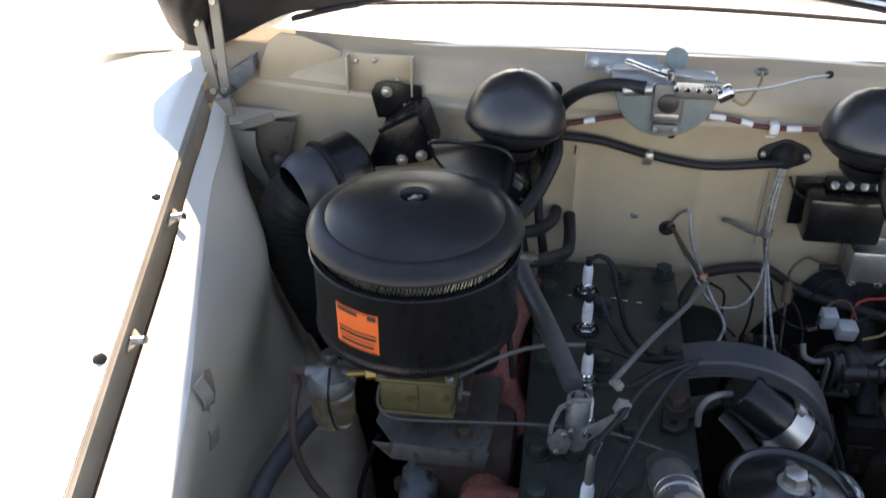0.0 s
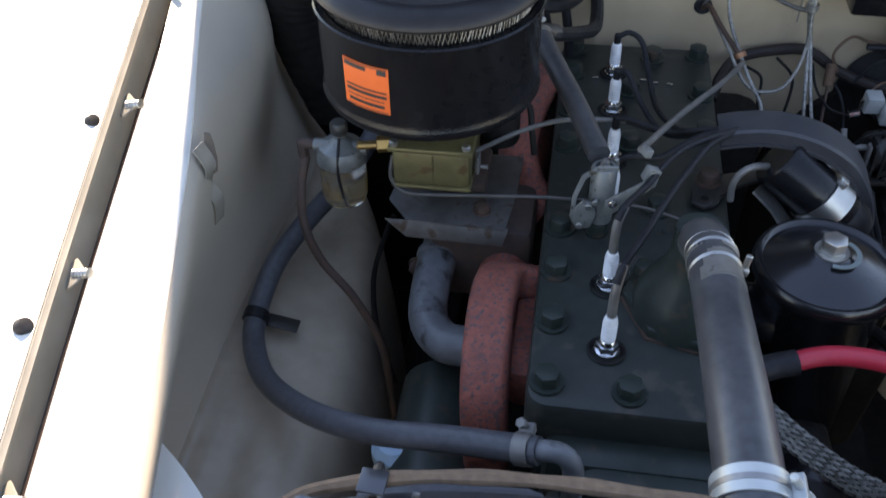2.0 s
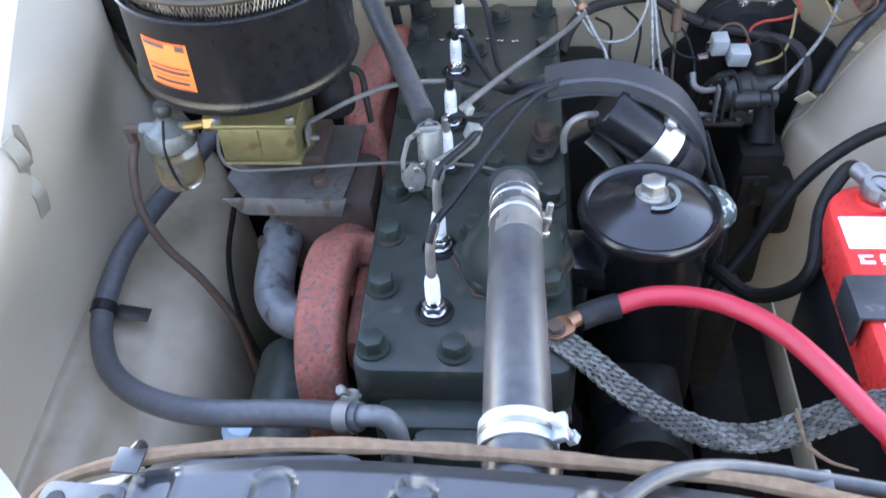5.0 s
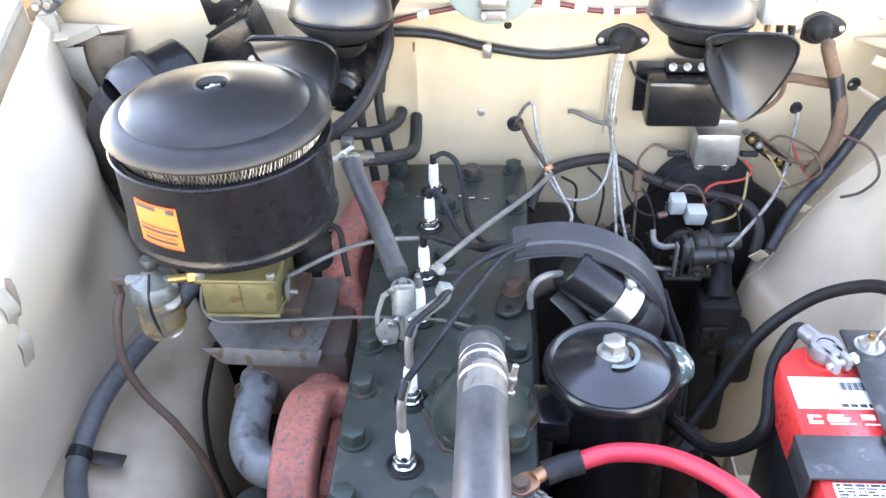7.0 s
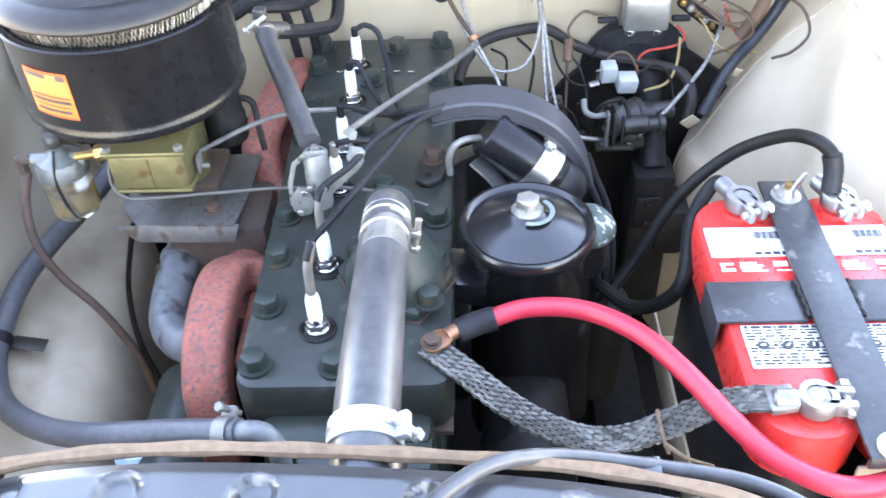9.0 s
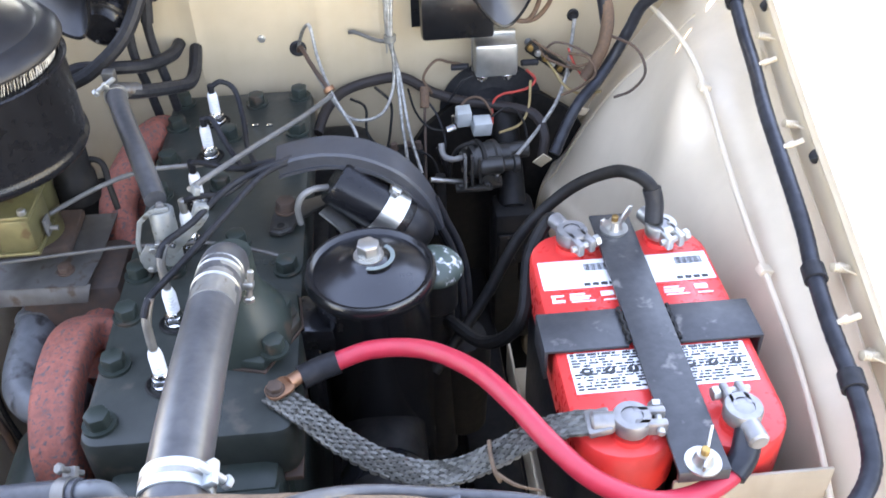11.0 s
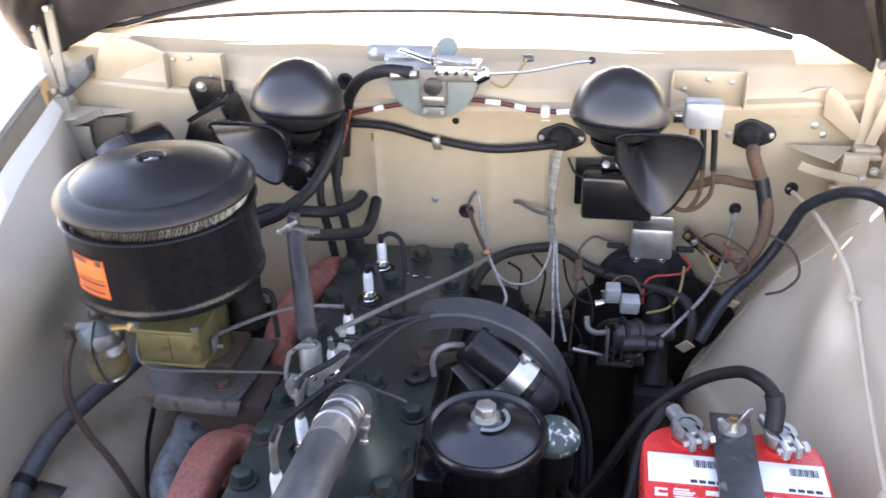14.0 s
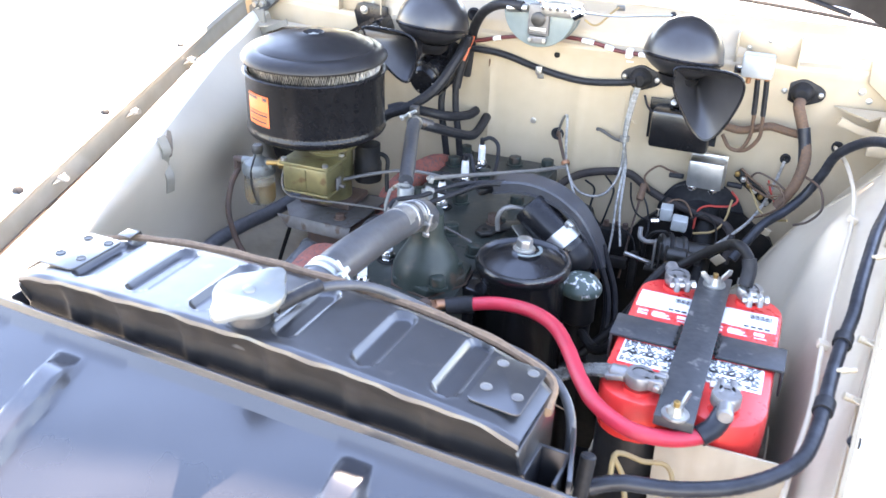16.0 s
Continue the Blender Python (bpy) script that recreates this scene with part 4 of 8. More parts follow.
def build_air_cleaner():
    t = thing("air_cleaner", (AX, AY, 0.985), "gloss black oil-bath air cleaner with a domed lid", "air cleaner")
    m = Matrix.Translation((AX, AY, 0))
    can = [(0, 0.985), (0.07, 0.985), (0.095, 0.988), (0.1035, 0.9935), (0.1058, 0.998), (0.1052, 1.0025), (0.1035, 1.005), (0.1035, 1.008), (0.1035, 1.08), (0.1055, 1.083), (0.1055, 1.087), (0.1, 1.087), (0.098, 1.075), (0, 1.075)]
    c = part("canister", lathe(can, m, 96), BLACK, t)
    part("rim_wire", lathe([(0.1055, 1.084), (0.107, 1.0855), (0.1055, 1.087)], m, 96), BLACK, t)
    # wire gauze band: crossing slanted wires
    gz = lathe([(0.0945, 1.08), (0.0945, 1.104)], m, 96)
    part("gauze_core", gz, SATIN, t, "dark gauze core")
    wires = []
    random.seed(11)
    n = 170
    for i in range(n):
        for sgn in (-1, 1):
            a0 = 2 * math.pi * (i + random.uniform(-0.25, 0.25)) / n
            a1 = a0 + sgn * random.uniform(0.035, 0.075)
            z0 = 1.0855 + random.uniform(0, 0.0012)
            p = [Vector((AX + (0.0962 + 0.0006 * sgn * (1 - 2 * k)) * math.cos(a0 + (a1 - a0) * k), AY + (0.0962 + 0.0006 * sgn * (1 - 2 * k)) * math.sin(a0 + (a1 - a0) * k), z0 + 0.0185 * k)) for k in (0, 0.5, 1)]
            wires.append(sweep(p, circle(random.choice((0.0004, 0.0006, 0.0008)), 3), 1, smooth_path=False))
    me = joined(*wires)
    part("gauze", me, MESH, t, "bright woven wire gauze band")
    lid = [(0.0, 1.125), (0.0118, 1.125), (0.0135, 1.1355), (0.0158, 1.1384), (0.0185, 1.1372), (0.03, 1.1362), (0.055, 1.132), (0.075, 1.1262), (0.086, 1.1215), (0.0885, 1.1188), (0.091, 1.1185), (0.097, 1.1172), (0.1035, 1.1125), (0.1075, 1.107), (0.108, 1.104), (0.1065, 1.1015), (0.1, 1.101), (0.09, 1.103), (0, 1.103)]
    l = part("lid", lathe(lid, m, 96), AIRBLACK, t, "domed gloss black lid")
    part("wing_nut", joined(rod((AX, AY, 1.125), (AX, AY, 1.137), 0.003, 0.0008, 10), rod((AX, AY, 1.125), (AX, AY, 1.129), 0.0062, 0.001, 6), box((AX, AY, 1.133), (0.016, 0.0025, 0.006), 0.001, (0, 0, 35))), STEEL, l)
    # orange decal with unreadable lines
    def decal(a, z, r=0.1042):
        return (AX + r * math.cos(a), AY + r * math.sin(a), z)
    a0, a1 = radians(232), radians(259)
    d = part("decal", grid(lambda a, z: decal(a, z), span(a0, a1, 12), span(1.018, 1.064, 4), 0.0004), ORANGE, t, "orange service decal with black print")
    ink = []
    for z, w0, w1, h in ((1.0595, 0.05, 0.55, 0.004), (1.0595, 0.78, 0.96, 0.005), (1.0395, 0.08, 0.95, 0.0015), (1.035, 0.08, 0.95, 0.003), (1.03, 0.1, 0.9, 0.001), (1.025, 0.12, 0.9, 0.003), (1.0195, 0.03, 0.97, 0.0008), (1.063, 0.03, 0.97, 0.0008)):
        ink.append(grid(lambda a, q: decal(a, q, 0.1048), span(a0 + (a1 - a0) * w0, a0 + (a1 - a0) * w1, 8), [z - h / 2, z + h / 2], 0.0001))
    part("print", joined(*ink), INK, d, "black printed bars")


def build_carburettor():
    t = thing("carburettor", (-0.18, 0.2, 0.86), "olive plated carburettor under the air cleaner", "carburettor")
    b = part("bowl", box((-0.18, 0.192, 0.925), (0.078, 0.058, 0.042), 0.006), OLIVE, t)
    part("bowl_cover", box((-0.18, 0.192, 0.948), (0.084, 0.064, 0.006), 0.002), OLIVE, t)
    part("bowl_base", box((-0.18, 0.192, 0.903), (0.08, 0.06, 0.004), 0.0015), OLIVE, t)
    part("panel_rib", box((-0.178, 0.1625, 0.925), (0.002, 0.002, 0.034), 0.0006), OLIVE, b)
    for x, y in ((-0.216, 0.166), (-0.145, 0.166), (-0.145, 0.218)):
        part("screw", rod((x, y, 0.95), (x, y, 0.956), 0.0045, 0.001, 12), STEEL, b)
    part("throat", lathe([(0.033, 0.87), (0.033, 0.9), (0.036, 0.905), (0.036, 0.955), (0.045, 0.96), (0.045, 0.99), (0, 0.99)], Matrix.Translation((AX + 0.01, AY + 0.02, 0)), 32), OLIVE, t)
    part("flange", box((-0.175, 0.245, 0.868), (0.09, 0.07, 0.012), 0.004), RUSTDARK, t, "rusty mounting flange")
    part("choke_stove", lathe([(0, 0.9), (0.021, 0.9), (0.022, 0.903), (0.022, 0.93), (0.02, 0.933), (0.02, 0.96), (0, 0.965)], Matrix.Translation((-0.122, 0.262, 0)), 32), GRIME, t, "greasy black choke housing")
    part("throttle_arm", joined(box((-0.136, 0.19, 0.918), (0.004, 0.014, 0.02), 0.0015), rod((-0.14, 0.19, 0.914), (-0.126, 0.19, 0.914), 0.0025)), DULL, t, "steel throttle arm")
    part("fuel_inlet", joined(rod((-0.258, 0.183, 0.933), (-0.219, 0.19, 0.935), 0.0045, 0.001, 12), rod((-0.238, 0.187, 0.934), (-0.222, 0.189, 0.935), 0.0085, 0.001, 6)), BRASS, t, "brass inlet fitting")


def build_fuel_filter():
    x, y = -0.276, 0.187
    t = thing("fuel_filter", (x, y, 0.86), "glass bowl fuel filter with grey cast top and amber fuel", "fuel filter")
    m = Matrix.Translation((x, y, 0))
    part("top", lathe([(0, 0.948), (0.006, 0.948), (0.007, 0.94), (0.01, 0.937), (0.013, 0.934), (0.022, 0.93), (0.0255, 0.924), (0.0258, 0.913), (0, 0.912)], m, 32), FILTERGREY, t, "cast grey top")
    part("side_boss", rod((x - 0.028, y, 0.928), (x + 0.028, y, 0.928), 0.007, 0.001, 14), FILTERGREY, t)
    part("bowl", lathe([(0.0235, 0.913), (0.0245, 0.9), (0.0245, 0.872), (0.022, 0.864), (0.0, 0.862)], m, 32), GLASS, t, "clear glass bowl")
    part("fuel", lathe([(0, 0.896), (0.0225, 0.896), (0.0225, 0.873), (0.02, 0.867), (0, 0.865)], m, 32), AMBER, t, "amber fuel")
    part("bail_wire", tube([(x + 0.002, y - 0.01, 0.945), (x + 0.002, y - 0.024, 0.925), (x + 0.002, y - 0.025, 0.9), (x + 0.006, y - 0.02, 0.87), (x + 0.01, y - 0.004, 0.858)], 0.0016, 6, 6), SATIN, t, "dark wire bail")
    part("thumb_screw", lathe([(0, 0.945), (0.008, 0.945), (0.009, 0.948), (0.009, 0.955), (0.007, 0.958), (0, 0.958)], m, 20), OILY, t, "knurled thumb screw")
    part("elbow", joined(rod((x - 0.042, y, 0.928), (x - 0.024, y, 0.928), 0.0055, 0.001, 10), rod((x - 0.04, y, 0.932), (x - 0.04, y, 0.912), 0.006, 0.001, 6)), RUSTDARK, t, "dull brown elbow")


build_air_cleaner()
build_carburettor()
build_fuel_filter()


# ---- manifolds and fuel side ----
def oval(a, b, seg=20):
    return [(a * math.cos(2 * math.pi * i / seg), b * math.sin(2 * math.pi * i / seg)) for i in range(seg)]


def build_manifold():
    t = thing("exhaust_manifold", (-0.1, 0.2, 0.75), "rusty red cast iron exhaust manifold beside the head", "manifold")
    front = [(-0.098, -0.034, 0.735), (-0.1, -0.036, 0.775), (-0.103, -0.026, 0.815), (-0.105, 0.002, 0.84), (-0.106, 0.04, 0.85), (-0.105, 0.078, 0.851), (-0.1, 0.104, 0.842), (-0.085, 0.116, 0.832), (-0.055, 0.12, 0.825)]
    part("front_runner", sweep(front, rounded(-0.0165, 0.0165, -0.0215, 0.0215, 0.0085, 5), 8, up=(1, 0, 0)), RUST, t, "flaking red front runner")
    part("runner_web", box((-0.066, 0.05, 0.805), (0.04, 0.11, 0.05), 0.012), RUST, t, "dark red web against the head")
    rear = [(-0.06, 0.24, 0.83), (-0.09, 0.27, 0.845), (-0.105, 0.32, 0.865), (-0.095, 0.4, 0.875), (-0.08, 0.46, 0.87), (-0.06, 0.5, 0.84)]
    part("rear_runner", sweep([(x, y, z - 0.016) for x, y, z in rear], oval(0.022, 0.026), 8), RUST, t, "flaking red rear runner")
    part("log", sweep([(-0.1, 0.08, 0.77), (-0.105, 0.25, 0.79), (-0.095, 0.44, 0.78)], oval(0.03, 0.04), 6), RUST, t, "rusty collector")
    part("hot_spot", box((-0.13, 0.21, 0.8), (0.11, 0.09, 0.1), 0.012), RUSTDARK, t, "dark rusty riser box")
    for x, y, z in ((-0.2, 0.175, 0.785), (-0.115, 0.155, 0.8)):
        part("stud_nut", hexa(0.008, 0.012, pose(x, y, z, 90, 0, 0)), RUSTDARK, t)
    p = thing("heat_pipe", (-0.18, 0.12, 0.72), "grey painted steel elbow pipe below the carburettor", "pipe")
    elbow = [(-0.172, 0.2, 0.81), (-0.175, 0.18, 0.803), (-0.178, 0.135, 0.795), (-0.174, 0.092, 0.788), (-0.155, 0.066, 0.786), (-0.13, 0.058, 0.79), (-0.1, 0.055, 0.795)]
    part("elbow", tube(elbow, 0.0205, 8, 24), PIPEGREY, p)
    part("collar", lathe([(0.021, -0.004), (0.024, -0.003), (0.024, 0.003), (0.021, 0.004)], aim((-0.1755, 0.172, 0.801), (-0.178, 0.135, 0.795)), 24), PIPEGREY, p)
    s = thing("heat_shield", (-0.16, 0.2, 0.86), "weathered sheet steel heat shield under the carburettor", "heat shield")
    plate = prism([(-0.23, 0.188), (-0.206, 0.157), (-0.104, 0.154), (-0.098, 0.2), (-0.095, 0.28), (-0.222, 0.28)], 0.0018, pose(0, 0, 0.862), 0.0004)
    part("plate", plate, PLATE, s)
    part("front_lip", prism([(-0.229, 0.006), (-0.206, -0.012), (-0.106, -0.014), (-0.1, 0.006)], 0.0018, pose(0, 0.156, 0.857, 68, 0, 0), 0.0004), PLATE, s, "bent front lip")
    part("bolt", hexa(0.0075, 0.008, pose(-0.13, 0.18, 0.864)), RUSTDARK, s)


def build_lever():
    t = thing("throttle_bellcrank", (-0.015, 0.16, HEAD_Z), "pale plated throttle bellcrank bracket on the head", "linkage")
    part("post", lathe([(0, 0), (0.0115, 0), (0.0125, 0.003), (0.0125, 0.06), (0.0112, 0.062), (0.0085, 0.062), (0.0085, 0.05), (0, 0.05)], aim((-0.012, 0.16, HEAD_Z + 0.016), (-0.012, 0.166, 0.96)), 24), CASTGREY, t, "worn tan-grey hollow post")
    part("inner_pin", lathe([(0, 0.05), (0.0045, 0.05), (0.0045, 0.066), (0.003, 0.069), (0, 0.069)], aim((-0.012, 0.16, HEAD_Z + 0.016), (-0.012, 0.166, 0.96)), 14), DULL, t)
    part("post_nut", hexa(0.0115, 0.014, pose(-0.012, 0.158, HEAD_Z + 0.001, 0, 0, 10), 1.0), GREEN, t, "green hexagon foot")
    hook = [(0.004, 0.957), (-0.014, 0.956), (-0.029, 0.943), (-0.036, 0.918), (-0.037, 0.893), (-0.031, 0.88), (-0.02, 0.879), (-0.02, 0.883), (-0.029, 0.884), (-0.0325, 0.894), (-0.0315, 0.917), (-0.025, 0.9395), (-0.012, 0.9515), (0.004, 0.9525)]
    part("hook_plate", prism([(x - 0.004, z) for x, z in hook], 0.003, pose(0, 0.152, 0, 90, 0, 0), 0.0007), CASTGREY, t, "pale C-shaped side plate")
    part("lower_plate", prism([(-0.034, 0.888), (-0.027, 0.88), (-0.016, 0.884), (-0.012, 0.9), (-0.016, 0.914), (-0.026, 0.916), (-0.033, 0.906)], 0.003, pose(-0.004, 0.1485, 0, 90, 0, 0), 0.0007), CASTGREY, t, "rounded grey plate")
    for x, z, r in ((-0.031, 0.886, 0.0032), (-0.024, 0.91, 0.0036), (-0.018, 0.916, 0.003)):
        part("plate_pin", rod((x, 0.143, z), (x, 0.15, z), r, 0.0006, 10), STEEL, t)
    arm = [(-0.01, 0.905), (-0.002, 0.903), (0.012, 0.919), (0.031, 0.937), (0.034, 0.945), (0.027, 0.948), (0.008, 0.932), (-0.009, 0.92)]
    part("lever", prism([(x, z) for x, z in arm], 0.0035, pose(0, 0.147, 0, 90, 0, 0), 0.0007), CASTGREY, t, "pale grey lever arm")
    part("cable_clamp", joined(box((0.03, 0.15, 0.951), (0.014, 0.01, 0.014), 0.0015, (0, 24, 20)), rod((0.03, 0.142, 0.945), (0.033, 0.152, 0.946), 0.005, 0.001, 10)), CASTGREY, t, "grey cable clamp with a screw")
    part("ball_stud", lathe([(0, -0.0045), (0.0042, -0.002), (0.0042, 0.002), (0, 0.0045)], pose(-0.002, 0.139, 0.921, 90, 0, 0), 12), CHROME, t, "bright ball stud")
    part("rear_block", box((0.025, 0.17, 0.962), (0.007, 0.012, 0.009), 0.0015, (0, 20, 30)), CASTGREY, t, "square end block")


def pipe(name, pts, r, mat, label, category, n=8, seg=10, group="", base=None):
    return solo(name, tube(pts, r, n, seg), mat, base or pts[0], label, category, group)


build_manifold()
build_lever()
pipe("throttle_rod", [(0.019, 0.172, 0.962), (0.067, 0.28, 0.936), (0.118, 0.38, 0.914), (0.15, 0.452, 0.9)], 0.0032, DULL, "grey throttle conduit over the head", "cable")
pipe("choke_rod", [(-0.15, 0.21, 0.912), (-0.096, 0.25, 0.92), (-0.049, 0.27, 0.924), (0.012, 0.29, 0.914)], 0.0028, DULL, "thin steel control rod over the head", "rod")
pipe("rod_end_cable", [(0.01, 0.29, 0.914), (0.04, 0.28, 0.912), (0.085, 0.25, 0.93), (0.11, 0.24, 0.946)], 0.0028, RUBBER, "black lead into the wire cover", "cable")
pipe("vacuum_line", [(-0.219, 0.17, 0.935), (-0.221, 0.165, 0.912), (-0.212, 0.163, 0.898), (-0.192, 0.163, 0.894), (-0.108, 0.163, 0.9), (-0.05, 0.165, 0.902), (0.019, 0.165, 0.9), (0.06, 0.162, 0.892), (0.1, 0.158, 0.878), (0.118, 0.15, 0.862)], 0.002, PLATE, "thin steel line across the engine", "pipe")
pipe("hooked_pipe", [(-0.125, 0.265, 0.935), (-0.107, 0.27, 0.943), (-0.092, 0.27, 0.937), (-0.087, 0.258, 0.915), (-0.083, 0.25, 0.89)], 0.0035, GRIME, "hooked dark steel pipe by the manifold", "pipe")
fl = thing("fuel_line", (-0.314, 0.187, 0.92), "dull brown steel fuel line down from the filter", "pipe")
part("line", tube([(-0.314, 0.187, 0.912), (-0.316, 0.166, 0.89), (-0.313, 0.149, 0.852), (-0.297, 0.142, 0.808), (-0.263, 0.13, 0.77), (-0.234, 0.118, 0.715), (-0.228, 0.116, 0.66), (-0.222, 0.11, 0.58)], 0.0046, 8, 12), RUSTDARK, fl)
pipe("small_vent_line", [(-0.229, 0.2, 0.83), (-0.24, 0.2, 0.8), (-0.255, 0.19, 0.742), (-0.248, 0.16, 0.688), (-0.227, 0.14, 0.62)], 0.0032, GRIME, "thin dark line beside the manifold", "pipe")


def build_heater_hose():
    t = thing("heater_hose", (-0.2, -0.05, 0.7), "black rubber heater hose looping round the wheel housing", "hose")
    pts = [(-0.05, -0.112, 0.868), (-0.12, -0.094, 0.845), (-0.2, -0.078, 0.822), (-0.265, -0.045, 0.795), (-0.318, 0.0, 0.77), (-0.35, 0.048, 0.757), (-0.363, 0.095, 0.762), (-0.358, 0.158, 0.78), (-0.338, 0.219, 0.792), (-0.318, 0.272, 0.797), (-0.295, 0.34, 0.81), (-0.271, 0.405, 0.84)]
    part("hose", tube(pts, 0.0118, 8, 18), HOSE, t)
    hose_clamp("clamp", (-0.062, -0.109, 0.864), (-1, 0.25, -0.33), 0.0122, t, 0.013, mat=DULL, ang=150)
    part("outlet_pipe", tube([(-0.054, -0.111, 0.867), (-0.036, -0.114, 0.872), (-0.025, -0.116, 0.864), (-0.021, -0.117, 0.842), (-0.021, -0.117, 0.79)], 0.0088, 8, 14), PIPEGREY, t, "grey metal outlet pipe")
    part("bracket_band", lathe([(0.0118, -0.007), (0.0136, -0.006), (0.0136, 0.006), (0.0118, 0.007)], aim((-0.363, 0.095, 0.762), (-0.362, 0.125, 0.769)), 20), SATIN, t, "black strap round the hose")
    part("bracket_tab", box((-0.336, 0.1, 0.75), (0.035, 0.018, 0.002), 0.0008, (0, 12, 0)), OILY, t, "dark worn mounting tab")


build_heater_hose()


def build_apron_tabs():
    """A bent spring clip on the inner fender."""
    w = apron_point(-1, 0.1, 2.6).x
    t = thing("spring_clip", (w, 0.1, 0.89), "beige bent spring clip riveted to the inner fender", "clip")
    leaf = [(-0.004, -0.016), (-0.002, -0.024), (0.002, -0.022), (0.0045, -0.01), (0.0045, 0.006), (0.003, 0.016), (-0.002, 0.018), (-0.004, 0.008)]
    part("leaf", prism(leaf, 0.0018, pose(w + 0.012, 0.105, 0.974, 78, 0, 30), 0.0004), GUSSET, t, "dark rounded upper leaf")
    part("blade", sweep([(w + 0.006, 0.094, 0.985), (w + 0.014, 0.094, 0.962), (w + 0.006, 0.095, 0.94), (w + 0.013, 0.096, 0.92), (w + 0.008, 0.098, 0.893)], [(-0.0075, -0.0008), (0.0075, -0.0008), (0.0075, 0.0008), (-0.0075, 0.0008)], 6, up=(1, -0.3, 0)), KHAKI, t, "wavy long blade")
    part("rivet", lathe([(0.004, 0), (0.003, 0.002), (0, 0.0025)], aim((w + 0.003, 0.096, 0.945), (w + 0.1, 0.096, 0.96)), 12), DULL, t)


build_apron_tabs()


# ---- ignition and oil side ----
def build_oil_filter():
    x, y = 0.191, 0.098
    t = thing("oil_filter", (x, y, 0.6), "gloss black canister oil filter with a bolted lid", "oil filter")
    m = Matrix.Translation((x, y, 0))
    part("canister", lathe([(0, 0.62), (0.05, 0.62), (0.0565, 0.63), (0.0565, 0.884), (0.059, 0.889), (0.059, 0.896), (0, 0.896)], m, 48), LIDBLACK, t)
    lid = part("lid", lathe([(0.0605, 0.89), (0.0635, 0.893), (0.065, 0.899), (0.0642, 0.9045), (0.0618, 0.9075), (0.0592, 0.9075), (0.0573, 0.905), (0.0555, 0.9035), (0.05, 0.9055), (0.036, 0.9125), (0.024, 0.917), (0.0165, 0.919), (0.015, 0.9205), (0.0, 0.921)], m, 72), LIDBLACK, t, "shallow conical black lid with a rolled edge")
    part("lid_bolt", joined(lathe([(0, 0.92), (0.015, 0.92), (0.015, 0.922), (0, 0.922)], m, 24), hexa(0.0115, 0.014, pose(x, y, 0.922, 0, 0, 20), 1.0)), STEEL, t, "large steel hexagon bolt")
    arc = []
    for i in range(15):
        a = radians(-110 + 160 * i / 14)
        arc.append((x + 0.004 + 0.019 * math.cos(a), y - 0.002 + 0.019 * math.sin(a), 0.9212))
    part("paint_mark", sweep(arc, [(-0.0022, 0), (0.0022, 0), (0.0022, 0.0006), (-0.0022, 0.0006)], 2), WIPER, lid, "pale curved paint mark")
    part("bracket", joined(box((0.132, 0.085, 0.85), (0.06, 0.055, 0.03), 0.006, (0, 6, 0)), box((0.128, 0.085, 0.79), (0.02, 0.055, 0.11), 0.005)), LIDBLACK, t, "black mounting bracket")
    part("lower_body", lathe([(0, 0.5), (0.042, 0.5), (0.042, 0.6), (0.05, 0.62), (0, 0.62)], m, 32), GRIME, t)


def build_oil_filler():
    x, y = 0.258, 0.163
    t = thing("oil_filler", (x, y, 0.55), "oil filler tube with a chipped dark green cap", "oil filler")
    m = Matrix.Translation((x, y, 0))
    part("tube", lathe([(0.0195, 0.55), (0.0195, 0.79), (0.0235, 0.795), (0.0235, 0.843), (0, 0.843)], m, 28), SATIN, t, "black filler tube")
    part("cap", lathe([(0.024, 0.838), (0.029, 0.839), (0.0305, 0.843), (0.0298, 0.848), (0.0285, 0.85), (0.0225, 0.8585), (0.012, 0.8635), (0, 0.865)], m, 48), CHIPPED, t, "domed cap with chipped green paint")
    for k in range(4):
        for i in range(10):
            a = 2 * math.pi * (i + 0.5 * (k % 2)) / 10
            p = Vector((x + 0.0193 * math.cos(a), y + 0.0193 * math.sin(a), 0.81 - k * 0.03))
            if math.sin(a) < 0.3 and (i + k) % 3 == 0:
                part("vent_slot", box(p, (0.003, 0.006, 0.005), 0.001, (0, 0, math.degrees(a))), DULL, t)


